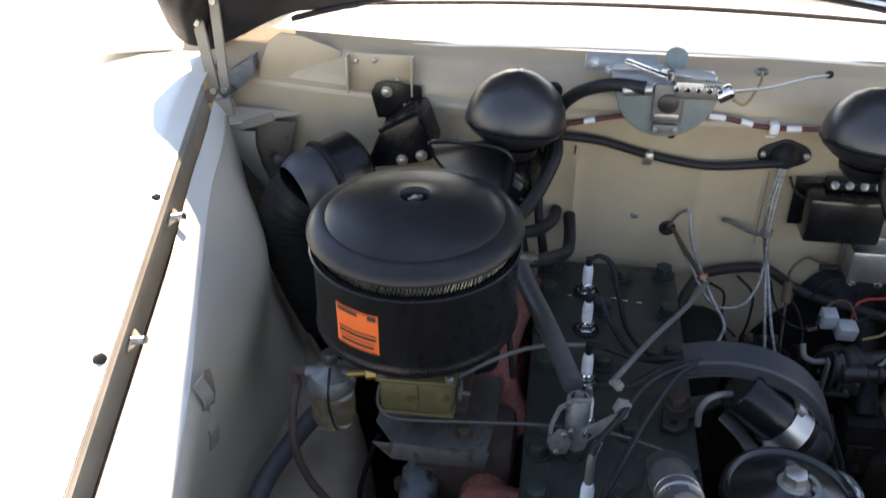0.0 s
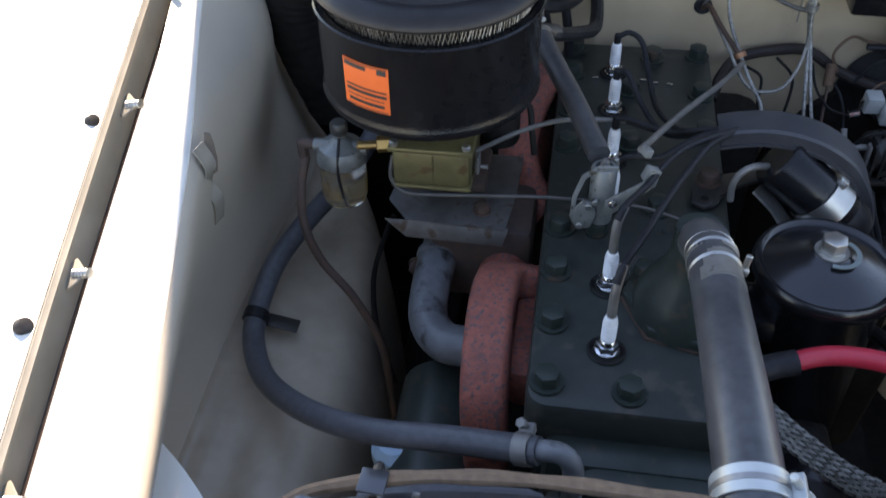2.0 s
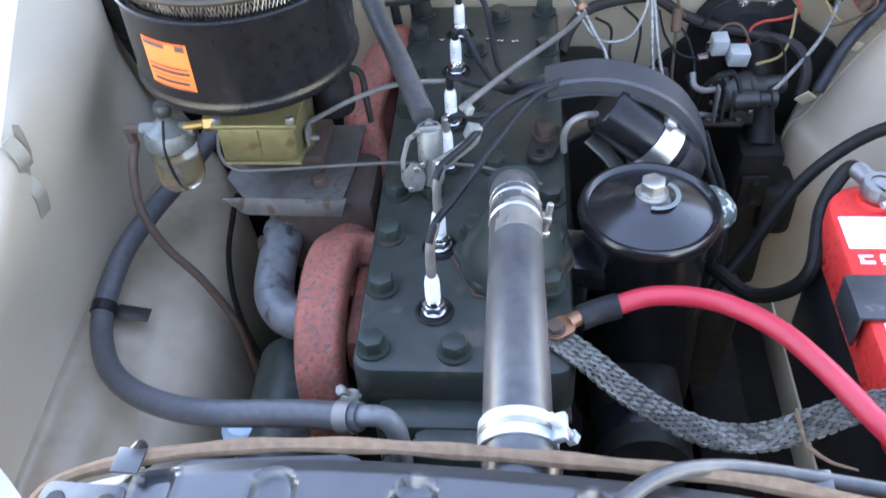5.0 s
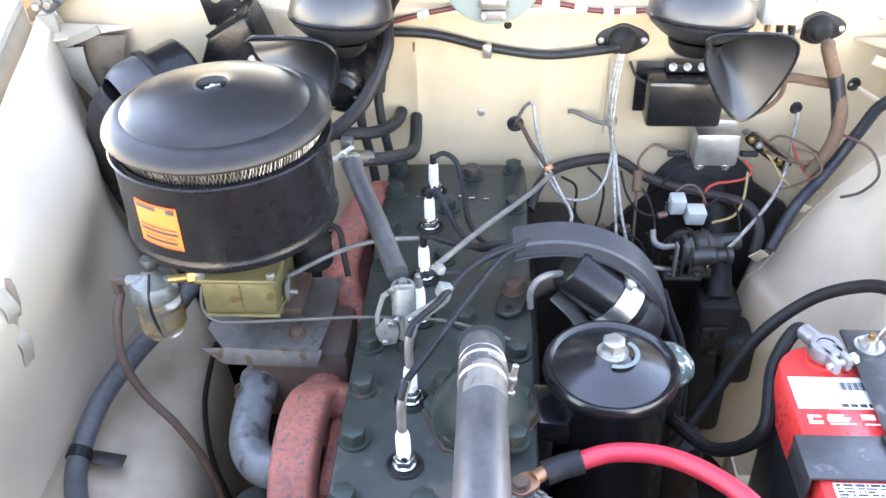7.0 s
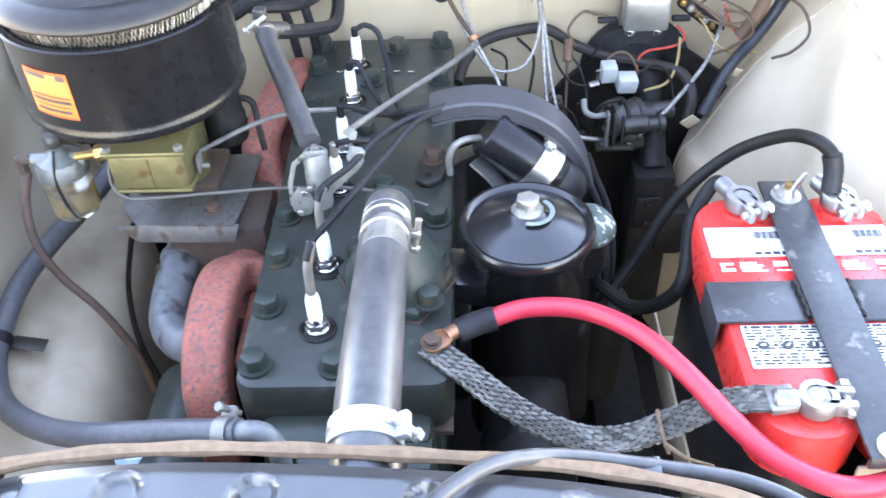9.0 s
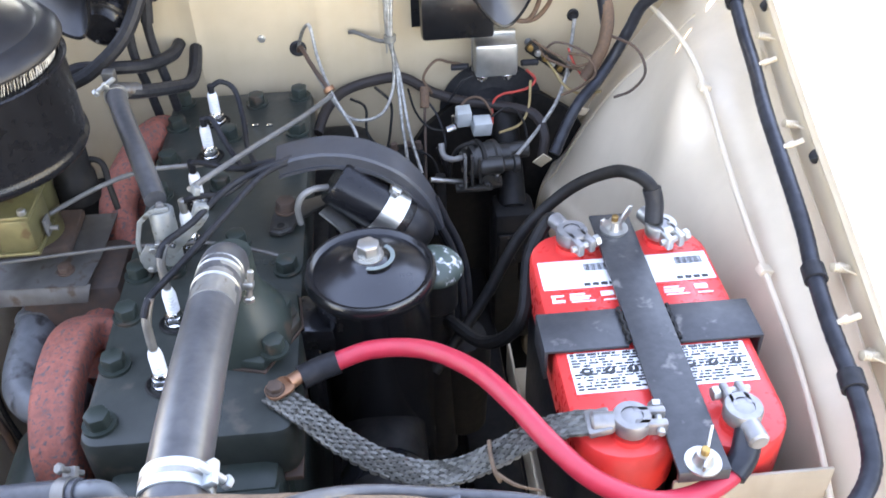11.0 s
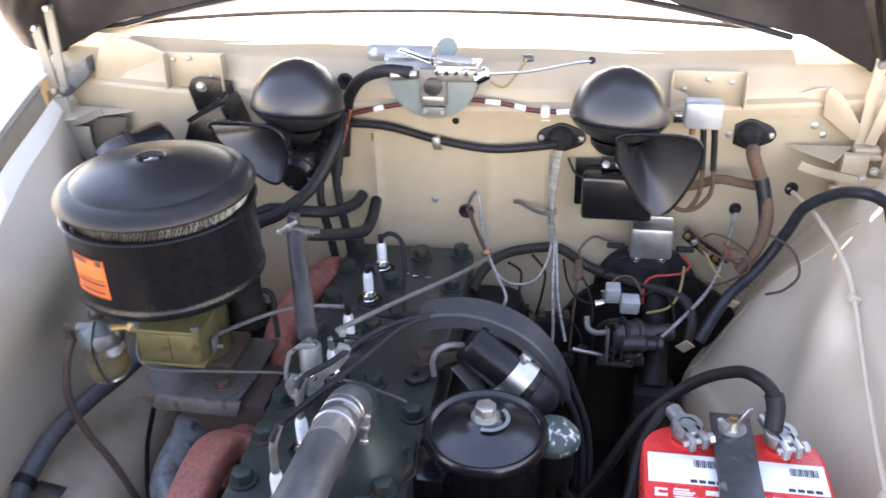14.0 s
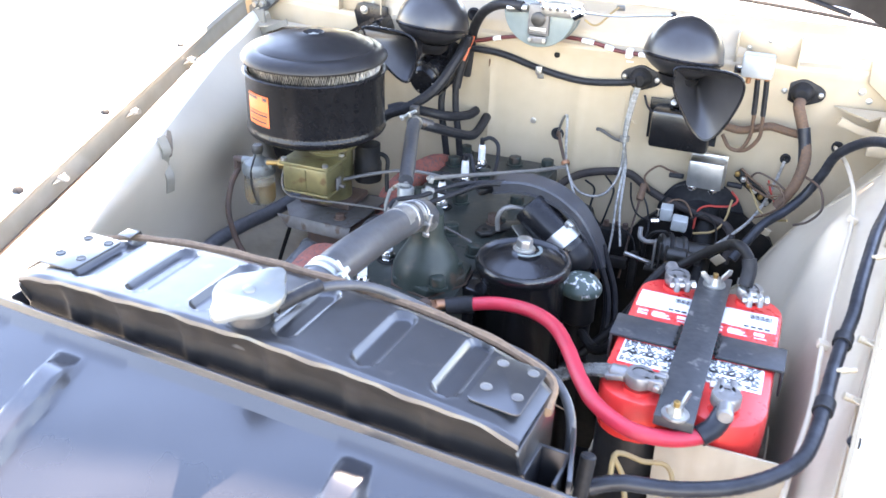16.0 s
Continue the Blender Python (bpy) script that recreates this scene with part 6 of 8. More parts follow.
def build_battery_wiring():
    terminal("battery_terminal", 0.391, BY + 0.119, -66, "dull lead clamp on the rear battery post")
    terminal("battery_terminal", 0.48, BY + 0.119, -70, "dull lead clamp with a black cable on the post", STEEL)
    terminal("battery_terminal", 0.391, BY - 0.119, -5, "dull lead clamp of the braided ground strap")
    terminal("battery_terminal", 0.48, BY - 0.119, 95, "dull lead clamp of the red cable")
    t = thing("red_battery_cable", (0.3, -0.1, 0.92), "thick red insulated battery cable arching to the engine", "cable")
    pts = [(0.144, -0.004, 0.878), (0.187, 0.006, 0.885), (0.234, -0.006, 0.893), (0.274, -0.042, 0.902), (0.302, -0.085, 0.905), (0.33, -0.135, 0.903), (0.357, -0.167, 0.898), (0.396, -0.187, 0.894), (0.436, -0.18, 0.89), (0.467, -0.164, 0.894), (0.48, -0.149, 0.906)]
    part("insulation", tube(pts, 0.0086, 8, 18), REDCABLE, t)
    part("boot", tube([(0.124, -0.012, 0.875), (0.14, -0.005, 0.877), (0.158, -0.001, 0.8805)], 0.0112, 6, 14), RUBBER, t, "black taped sleeve")
    part("boot", tube([(0.462, -0.168, 0.893), (0.474, -0.157, 0.9), (0.481, -0.143, 0.911)], 0.0112, 6, 14), TAPE, t, "black taped sleeve")
    part("lug", joined(prism(rounded(-0.012, 0.014, -0.0105, 0.0105, 0.008), 0.0035, pose(0.106, -0.028, 0.8785, 0, -4, 32), 0.0008), tube([(0.114, -0.022, 0.88), (0.122, -0.015, 0.879), (0.13, -0.01, 0.878)], 0.0068, 5, 12)), COPPER, t, "copper cable lug")
    part("lug_bolt", joined(rod((0.103, -0.03, 0.862), (0.103, -0.03, 0.882), 0.006, 0.0005, 12), hexa(0.0075, 0.006, pose(0.103, -0.03, 0.8818, 0, 0, 15), 1.2)), RUSTDARK, t, "rusty lug bolt")
    # braided strap: many strands that cross
    s = thing("ground_strap", (0.25, -0.13, 0.87), "flat braided tinned ground strap with a wire tie", "ground strap")
    bl = curve([(0.1, -0.026, 0.873), (0.128, -0.05, 0.87), (0.158, -0.08, 0.868), (0.19, -0.103, 0.864), (0.225, -0.118, 0.862), (0.258, -0.122, 0.868), (0.29, -0.119, 0.882), (0.32, -0.116, 0.898), (0.348, -0.12, 0.911), (0.37, -0.125, 0.915)], 28)
    n = len(bl)
    strands = []
    W, NS, TURNS = 0.0125, 9, 4.3
    for j in range(NS):
        for sg in (-1, 1):
            for lane in (-1.5, -0.5, 0.5, 1.5):
                p = []
                for i in range(n):
                    dv = (bl[min(i + 1, n - 1)] - bl[max(i - 1, 0)]).normalized()
                    side = dv.cross(Vector((0, 0, 1))).normalized()
                    up = side.cross(dv)
                    ph = (i / n * TURNS * sg + j / NS) % 1.0
                    tri_w = 4 * abs(ph - 0.5) - 1
                    face = 1 if ph < 0.5 else -1
                    weave = math.cos(2 * math.pi * NS * ph) * 0.0005 * sg
                    p.append(bl[i] + side * (W * tri_w) + dv * (lane * 0.0012) + up * (0.0012 * face + weave))
                strands.append(sweep(p, circle(0.00075, 3), 1, smooth_path=False))
    tagged(part("braid", joined(*strands), BRAID, s), kind="stuff")
    part("core", sweep(bl, [(-W * 0.93, -0.0006), (W * 0.93, -0.0006), (W * 0.93, 0.0006), (-W * 0.93, 0.0006)], 1, smooth_path=False), GRIME, s, "dark inner strands")
    part("crimp", box((0.366, -0.125, 0.9155), (0.02, 0.024, 0.007), 0.002, (0, -12, 0)), LEAD, s, "flattened crimp")
    part("tie", joined(tube([(0.282, -0.106, 0.881), (0.281, -0.12, 0.883), (0.283, -0.134, 0.878), (0.287, -0.138, 0.869)], 0.0018, 5, 6), tube([(0.283, -0.134, 0.876), (0.299, -0.145, 0.872), (0.319, -0.15, 0.869)], 0.0022, 5, 6, taper=lambda q: 1 - 0.6 * q)), CORD, s, "rusty tie wire")
    k = thing("black_battery_cable", (0.46, 0.13, 0.9), "black battery cable arching from the post to the starter", "cable")
    part("insulation", tube([(0.473, 0.112, 0.922), (0.474, 0.122, 0.942), (0.47, 0.127, 0.957), (0.457, 0.141, 0.963), (0.44, 0.172, 0.946), (0.403, 0.197, 0.908), (0.355, 0.19, 0.86), (0.31, 0.165, 0.79), (0.25, 0.12, 0.73)], 0.0066, 8, 14), GRIME, k)
    part("sleeve", tube([(0.473, 0.113, 0.924), (0.474, 0.122, 0.942), (0.471, 0.127, 0.955)], 0.0092, 6, 14), RUBBER, k, "ribbed rubber sleeve")
    pipe("black_starter_cable", [(0.383, 0.13, 0.917), (0.373, 0.143, 0.912), (0.352, 0.12, 0.885), (0.34, 0.075, 0.852), (0.325, 0.078, 0.818), (0.3, 0.1, 0.79), (0.275, 0.135, 0.785), (0.26, 0.17, 0.77)], 0.0074, GRIME, "black cable from the rear post down beside the battery", "cable")
    tr = thing("battery_tray", (BX, BY, 0.66), "cream painted steel battery tray", "battery tray")
    part("floor", box((BX, BY - 0.01, 0.694), (0.2, 0.33, 0.006), 0.001), CREAM, tr)
    # Darker than the tray's cream: the shade on this wall is in the colour.
    part("front_wall", box((BX + 0.05, BY - 0.15, 0.785), (0.13, 0.003, 0.186), 0.001), DUSTY_SHADED, tr)
    part("side_wall", box((BX + 0.1, BY - 0.01, 0.72), (0.003, 0.33, 0.05), 0.001), CREAM, tr)
    part("side_wall", box((BX - 0.1, BY - 0.01, 0.72), (0.003, 0.33, 0.05), 0.001), CREAM, tr)
    part("shelf", box((BX + 0.02, BY - 0.25, 0.725), (0.22, 0.14, 0.004), 0.001), CREAM, tr, "cream front shelf")


build_battery()
build_hold_down()
build_battery_wiring()
oh = thing("overflow_hose", (0.2, -0.26, 1.05), "black rubber overflow hose over the radiator", "hose")
part("hose", tube([(0.093, -0.338, 1.047), (0.108, -0.308, 1.05), (0.128, -0.285, 1.048), (0.152, -0.266, 1.04), (0.188, -0.25, 1.022), (0.24, -0.244, 1.003), (0.3, -0.25, 0.993), (0.338, -0.276, 0.991), (0.36, -0.305, 0.972), (0.364, -0.33, 0.91)], 0.0046, 8, 12), HOSELIGHT, oh)
part("end_cuff", tube([(0.09, -0.345, 1.046), (0.1, -0.323, 1.05), (0.112, -0.302, 1.053)], 0.0066, 6, 12), RUBBER, oh, "thicker rubber end cuff")
part("support_clip", box((0.24, -0.247, 1.003), (0.012, 0.016, 0.006), 0.001), RADBLACK, oh, "small black support clip")



# ---- firewall equipment ----
def build_horn(cx, bell_l, bell_r, bell_b, throat):
    base = (cx, 0.475, 1.07)
    t = thing("horn", base, "black domed horn with a flared trumpet on the firewall", "horn", "pair of horns")
    m = pose(cx, 0.475, 1.107, -8, 4, 0)
    dome = [(0, 0.058), (0.006, 0.0578), (0.02, 0.0545), (0.036, 0.046), (0.049, 0.033), (0.0575, 0.017), (0.061, 0.0), (0.0608, -0.006), (0.056, -0.014), (0.044, -0.024), (0.03, -0.032), (0.0, -0.034)]
    part("dome", lathe(dome, m, 56), HORN, t, "domed satin black cover")
    part("rim", lathe([(0.061, -0.002), (0.0622, -0.004), (0.0612, -0.0075)], m, 56), BLACK, t)
    part("screw", lathe([(0.004, 0.0572), (0.0035, 0.0595), (0, 0.06)], m, 12), STEEL, t)
    part("neck", lathe([(0.032, -0.034), (0.03, -0.042), (0.022, -0.05), (0, -0.05)], m, 32), SATIN, t)
    part("mount", box((cx, 0.53, 1.075), (0.03, 0.06, 0.006), 0.001), SATIN, t, "black mounting arm")
    # trumpet with a rounded triangular mouth
    L, R, B, T = Vector(bell_l), Vector(bell_r), Vector(bell_b), Vector(throat)
    ctr = (L + R + B) / 3
    ring = []
    n = 40
    ctrl = [L, (L + R) / 2 + (L + R - 2 * ctr) * 0.08, R, (R + B) / 2 + (R + B - 2 * ctr) * 0.16, B, (L + B) / 2 + (L + B - 2 * ctr) * 0.16]
    k = len(ctrl)
    mouth = []
    for i in range(n):
        f = i / n * k
        a = int(f)
        u = f - a
        p0, p1, p2, p3 = (ctrl[(a + d) % k] for d in (-1, 0, 1, 2))
        mouth.append(0.5 * (2 * p1 + (p2 - p0) * u + (2 * p0 - 5 * p1 + 4 * p2 - p3) * u * u + (3 * p1 - p0 - 3 * p2 + p3) * u ** 3))
    for i in range(n):
        mouth[i] = sum((mouth[(i + d) % n] for d in range(-3, 4)), Vector()) / 7
    bm = bmesh.new()
    rows = []
    for s in span(0, 1, 14):
        q = 1 - (1 - s) ** 0.5 if s < 1 else 1.0
        sc = 0.16 + 0.84 * (1 - s) ** 1.5 if s > 0 else 1.0
        c = ctr.lerp(T, s)
        rows.append([bm.verts.new(c + (p - ctr) * sc) for p in mouth])
    for a, b in zip(rows, rows[1:]):
        for i in range(n):
            bm.faces.new((a[i], a[(i + 1) % n], b[(i + 1) % n], b[i]))
    bm.faces.new(rows[-1])
    bmesh.ops.recalc_face_normals(bm, faces=bm.faces)
    bmesh.ops.solidify(bm, geom=bm.faces[:], thickness=0.0016)
    part("trumpet", bm, HORN, t, "flared trumpet with a rounded triangular mouth")
    part("trumpet_rim", sweep([*mouth, mouth[0]], circle(0.0022, 6), 1, smooth_path=False), BLACK, t)


build_horn(-0.104, (-0.206, 0.403, 1.105), (-0.1, 0.4, 1.097), (-0.125, 0.41, 1.012), (-0.11, 0.475, 1.078))
build_horn(0.313, (0.304, 0.413, 1.102), (0.418, 0.418, 1.095), (0.366, 0.43, 0.982), (0.335, 0.485, 1.075))


def build_wiper_motor():
    t = thing("wiper_motor", (0.072, 0.53, 1.08), "grey-green half-round vacuum wiper motor with bright linkage", "wiper motor")
    out = [(0.06 * math.cos(a), 0.06 * math.sin(a)) for a in span(math.pi, 2 * math.pi, 28)]
    part("body", prism(out, 0.035, pose(0.073, 0.53, 1.142, 90, 0, 0), 0.003), WIPER, t)
    part("back_rim", prism([(x * 1.04, y * 1.04 - 0.001) for x, y in out], 0.006, pose(0.073, 0.536, 1.143, 90, 0, 0), 0.001), WIPER, t)
    part("face_plate", box((0.075, 0.492, 1.128), (0.036, 0.008, 0.05), 0.003), DULL, t, "raised centre plate")
    part("face_disc", lathe([(0, 0), (0.012, 0), (0.012, 0.004), (0.009, 0.006), (0, 0.006)], pose(0.075, 0.489, 1.13, 90, 0, 0), 24), OILY, t)
    part("label_plate", box((0.075, 0.4875, 1.112), (0.028, 0.001, 0.008), 0.0003), STEEL, t)
    part("top_plate", box((0.07, 0.52, 1.148), (0.125, 0.05, 0.006), 0.002), PALE, t, "flat top plate")
    part("mount_bar", box((0.02, 0.555, 1.152), (0.09, 0.02, 0.016), 0.004, (25, 0, 0)), PALE, t, "pressed mounting bar")
    for x, z in ((-0.013, 1.156), (0.006, 1.148), (0.028, 1.158)):
        part("mount_bolt", hexa(0.005, 0.007, pose(x, 0.544, z, 60, 0, 0)), STEEL, t)
    part("valve_block", box((0.105, 0.498, 1.148), (0.05, 0.026, 0.022), 0.003), STEEL, t, "bright valve block")
    part("crank", joined(box((0.05, 0.515, 1.16), (0.06, 0.01, 0.004), 0.001, (0, 8, -28)), rod((0.075, 0.5, 1.152), (0.075, 0.5, 1.166), 0.005, 0.001, 12)), CHROME, t, "bright crank arm")
    for i in range(5):
        x = 0.082 + i * 0.0125
        part("screw", joined(rod((x, 0.482, 1.15), (x, 0.49, 1.15), 0.0035, 0.0008, 10)), CHROME, t)
    part("link_plate", prism([(-0.022, -0.004), (0.026, -0.007), (0.03, 0.002), (0.022, 0.007), (-0.02, 0.005)], 0.003, pose(0.098, 0.5, 1.162, 20, 0, -14), 0.0006), PALE, t, "slotted pale link plate")
    part("link_plate", prism([(-0.03, -0.004), (0.03, -0.006), (0.034, 0.003), (-0.028, 0.006)], 0.003, pose(0.036, 0.527, 1.158, 30, 0, 10), 0.0006), PALE, t, "long pale link plate")
    part("spring", tube([(0.112 + 0.022 * i / 40, 0.487 + 0.004 * math.cos(i * 1.05), 1.157 + 0.004 * math.sin(i * 1.05)) for i in range(41)], 0.0011, 2, 5), STEEL, t, "bright coil spring")
    part("foot", box((0.075, 0.491, 1.096), (0.03, 0.008, 0.012), 0.002), DULL, t, "stepped lower foot")
    for x in (0.063, 0.087):
        part("foot_screw", rod((x, 0.484, 1.096), (x, 0.488, 1.096), 0.0032, 0.0006, 10), STEEL, t)
    part("pivot", rod((0.13, 0.49, 1.14), (0.147, 0.49, 1.15), 0.009, 0.002, 14), CHROME, t, "bright cable pivot")
    part("inlet", rod((0.02, 0.492, 1.142), (0.055, 0.492, 1.145), 0.007, 0.001, 14), STEEL, t)
    part("vacuum_hose", tube([(0.047, 0.49, 1.147), (0.008, 0.5, 1.145), (-0.028, 0.52, 1.126), (-0.052, 0.54, 1.094), (-0.062, 0.55, 1.06), (-0.07, 0.553, 1.0)], 0.0085, 8, 14), RUBBER, t, "black rubber vacuum hose")
    part("disc", lathe([(0, 0), (0.014, 0), (0.014, 0.003), (0, 0.003)], pose(0.085, 0.548, 1.163, 50, 0, 0), 24), WIPER, t)
    w = thing("wiper_cable", (0.2, 0.54, 1.14), "thin bright control cable from the wiper motor", "cable")
    part("wire", tube([(0.147, 0.49, 1.148), (0.17, 0.51, 1.143), (0.2, 0.53, 1.14), (0.25, 0.565, 1.14), (0.275, 0.575, 1.141)], 0.0018, 6, 6), STEEL, w)
    part("lead", tube([(0.15, 0.492, 1.137), (0.162, 0.5, 1.128), (0.172, 0.51, 1.13), (0.185, 0.53, 1.145), (0.19, 0.555, 1.148)], 0.0018, 6, 6), WIREYEL, w)
    part("end_clip", box((0.191, 0.563, 1.146), (0.014, 0.01, 0.006), 0.001, (20, 0, 20)), STEEL, w)
    part("grommet", lathe([(0, 0), (0.005, 0), (0.005, 0.003), (0, 0.004)], pose(0.275, 0.577, 1.141, 70, 0, 0), 12), RUBBER, w)


build_wiper_motor()


def grommet_flange(x, z, w=0.05):
    y = fw(x)
    t = thing("cable_grommet", (x, y, z), "black rubber diamond grommet bolted to the firewall", "grommet", "firewall grommets")
    out = []
    for i in range(40):
        a = 2 * math.pi * i / 40
        r = 0.021 + 0.013 * abs(math.cos(a)) ** 6
        out.append((r * math.cos(a) * w / 0.05, r * math.sin(a) * w / 0.05))
    m = pose(x, y - 0.001, z, 90, 0, 0)
    part("plate", prism(out, 0.005, m, 0.0012), RUBBER, t)
    part("sleeve", lathe([(0.018, 0.005), (0.0165, 0.012), (0.013, 0.02), (0.009, 0.024), (0, 0.024)], m, 28), RUBBER, t)
    for s in (-1, 1):
        part("bolt", lathe([(0.0045, 0), (0.0045, 0.003), (0.003, 0.0045), (0, 0.005)], m @ Matrix.Translation((s * 0.027 * w / 0.05, 0, 0.005)), 14), STEEL, t)


grommet_flange(0.239, 1.036)
grommet_flange(0.493, 1.037, 0.052)


def round_grommet(x, z, r=0.0115):
    y = fw(x)
    solo("round_grommet", lathe([(0, -0.002), (r, 0), (r, 0.003), (r * 0.75, 0.005), (r * 0.5, 0.003), (0, 0.002)], pose(x, y, z, 90, 0, 0), 24), RUBBER, (x, y, z), "black round rubber grommet in the firewall", "grommet", "round grommets")


round_grommet(0.106, 0.917)
round_grommet(0.488, 0.922, 0.009)
round_grommet(0.563, 0.95, 0.01)
round_grommet(-0.062, 1.108, 0.012)
for x, z in ((0.06, 0.935), (-0.435, 1.05), (0.58, 1.045), (0.14, 0.9), (-0.19, 1.03), (0.232, 0.955)):
    y = fw(x)
    solo("firewall_bolt", hexa(0.0055, 0.004, pose(x, y - 0.001, z, 90, 0, 0), 1.3), STEEL if x in (0.06, 0.58) else CREAM, (x, y, z), "small hexagon bolt in the firewall", "bolt", "firewall bolts")


def build_boxes():
    t = thing("voltage_regulator", (0.318, 0.56, 0.935), "black voltage regulator box with terminals on the firewall", "regulator")
    part("cover", box((0.319, 0.533, 0.968), (0.096, 0.045, 0.064), 0.006), LIDBLACK, t)
    part("base_plate", box((0.318, 0.558, 0.972), (0.115, 0.004, 0.07), 0.001), BLACK, t)
    part("terminal_strip", box((0.33, 0.545, 1.008), (0.07, 0.02, 0.012), 0.002), SATIN, t)
    for i in range(4):
        part("terminal_screw", joined(lathe([(0.0055, 0), (0.005, 0.003), (0, 0.004)], pose(0.302 + 0.018 * i, 0.535, 1.01, 60, 0, 0), 14)), STEEL, t)
    c = thing("relay_box", (0.37, 0.56, 0.865), "plain zinc relay box on the firewall", "relay")
    part("cover", box((0.371, 0.535, 0.898), (0.058, 0.034, 0.048), 0.005), STEEL, c)
    part("base", box((0.371, 0.556, 0.896), (0.06, 0.006, 0.058), 0.001), STEEL, c)
    for x in (0.352, 0.386):
        part("terminal", joined(box((x, 0.53, 0.872), (0.014, 0.014, 0.005), 0.001), hexa(0.0045, 0.005, pose(x, 0.524, 0.872, 90, 0, 0))), CHROME, c)
    for s, x in ((-1, 0.335), (1, 0.407)):
        part("side_terminal", rod((x, 0.535, 0.885), (x + s * 0.024, 0.54, 0.882), 0.0045, 0.001, 10), RUBBER, c, "black insulated connector")
    r = thing("horn_relay", (0.421, 0.56, 1.065), "small white relay box with two wires below", "relay")
    part("cover", box((0.421, 0.535, 1.088), (0.048, 0.03, 0.036), 0.005), PALE, r)
    part("bracket", box((0.395, 0.55, 1.075), (0.02, 0.012, 0.012), 0.002), CHROME, r)
    for x in (0.41, 0.424, 0.438):
        part("terminal", rod((x, 0.535, 1.058), (x, 0.535, 1.072), 0.004, 0.001, 10), COPPER, r)
    for dx, yy in ((0.0, 0.53), (-0.014, 0.532)):
        part("wire_sleeve", tube([(0.438 + dx, yy, 1.066), (0.4405 + dx, yy, 1.035), (0.442 + dx, yy, 1.01)], 0.0042, 6, 8), RUBBER, r, "black rubber wire sleeve")
        pipe("relay_wire", [(0.438 + dx, yy, 1.06), (0.441 + dx, yy, 1.03), (0.443 + dx, yy, 1.0), (0.442 + dx, yy + 0.004, 0.971), (0.424 + dx * 0.5, 0.54, 0.946), (0.4, 0.543, 0.945), (0.385, 0.545, 0.965)], 0.0032, WEBBING, "brown cloth wire below the relay", "wire", group="relay wires")
    for name, x0, x1, z0, z1, holes in (("left", -0.335, -0.248, 1.083, 1.135, ((-0.325, 1.125), (-0.3, 1.127), (-0.27, 1.1))), ("right", 0.382, 0.478, 1.078, 1.126, ((0.4, 1.1), (0.43, 1.115), (0.46, 1.112)))):
        y = fw((x0 + x1) / 2) + 0.0
        b = thing("firewall_bracket", ((x0 + x1) / 2, y, z0), "cream bracket plate with bolts on the upper firewall", "bracket", "firewall brackets")
        part("plate", box(((x0 + x1) / 2, y + 0.004, (z0 + z1) / 2), (x1 - x0, 0.003, z1 - z0), 0.001), CREAM, b)
        for x in (x0, x1):
            part("side_flange", box((x, y - 0.004, (z0 + z1) / 2), (0.003, 0.018, z1 - z0), 0.001), CREAM, b)
        for hx, hz in holes:
            part("bolt", hexa(0.0034, 0.004, pose(hx, y + 0.002, hz, 90, 0, 0)), STEEL, b)


build_boxes()


def cable(name, pts, r, mat, label, group="firewall wiring"):
    return pipe(name, pts, r, mat, label, "cable", group=group)


cable("wiring_harness", [(-0.075, 0.55, 1.045), (-0.061, 0.545, 1.052), (0.0, 0.545, 1.049), (0.067, 0.546, 1.032), (0.14, 0.546, 1.021), (0.205, 0.548, 1.026), (0.236, 0.54, 1.035)], 0.0058, RUBBER, "black taped wiring harness across the firewall")
ob = thing("red_wire_pair", (0.1, 0.55, 1.08), "maroon wire with white tape bands across the firewall", "cable")
wl = [(-0.075, 0.55, 1.062), (-0.05, 0.548, 1.066), (-0.005, 0.548, 1.077), (0.06, 0.552, 1.087), (0.116, 0.552, 1.09), (0.16, 0.551, 1.086), (0.2, 0.551, 1.078), (0.25, 0.55, 1.078), (0.28, 0.54, 1.085)]
part("lead", tube(wl, 0.0034, 8, 8), material("maroon_wire", (0.16, 0.03, 0.025), (0.1, 0.02, 0.02), 0.5, bump=0.0), ob)
for a, b in (((-0.02, 0.5475, 1.073), (-0.006, 0.5478, 1.0768)), ((0.135, 0.5515, 1.0885), (0.156, 0.551, 1.0865)), ((0.175, 0.551, 1.0835), (0.19, 0.551, 1.08)), ((0.232, 0.5505, 1.0765), (0.25, 0.55, 1.078))):
    part("tape_band", rod(a, b, 0.0041, 0.0005, 10), LABEL, ob, "white tape band")
for x, z in ((0.067, 1.03), (0.217, 1.077)):
    solo("cable_clip", joined(box((x, fw(x) - 0.012, z), (0.012, 0.016, 0.015), 0.003), box((x, fw(x) - 0.002, z - 0.011), (0.012, 0.003, 0.014), 0.001)), STEEL if x < 0.1 else LABEL, (x, fw(x), z), "small clip holding a cable to the firewall", "clip", "cable clips")
cable("thick_harness", [(0.125, 0.47, 0.835), (0.138, 0.505, 0.85), (0.161, 0.54, 0.856), (0.203, 0.545, 0.867), (0.244, 0.545, 0.869), (0.283, 0.54, 0.847), (0.323, 0.535, 0.833), (0.372, 0.53, 0.824), (0.42, 0.505, 0.822), (0.432, 0.475, 0.806), (0.428, 0.462, 0.775)], 0.0072, HARNESS, "thick brown-black cloth harness along the firewall")
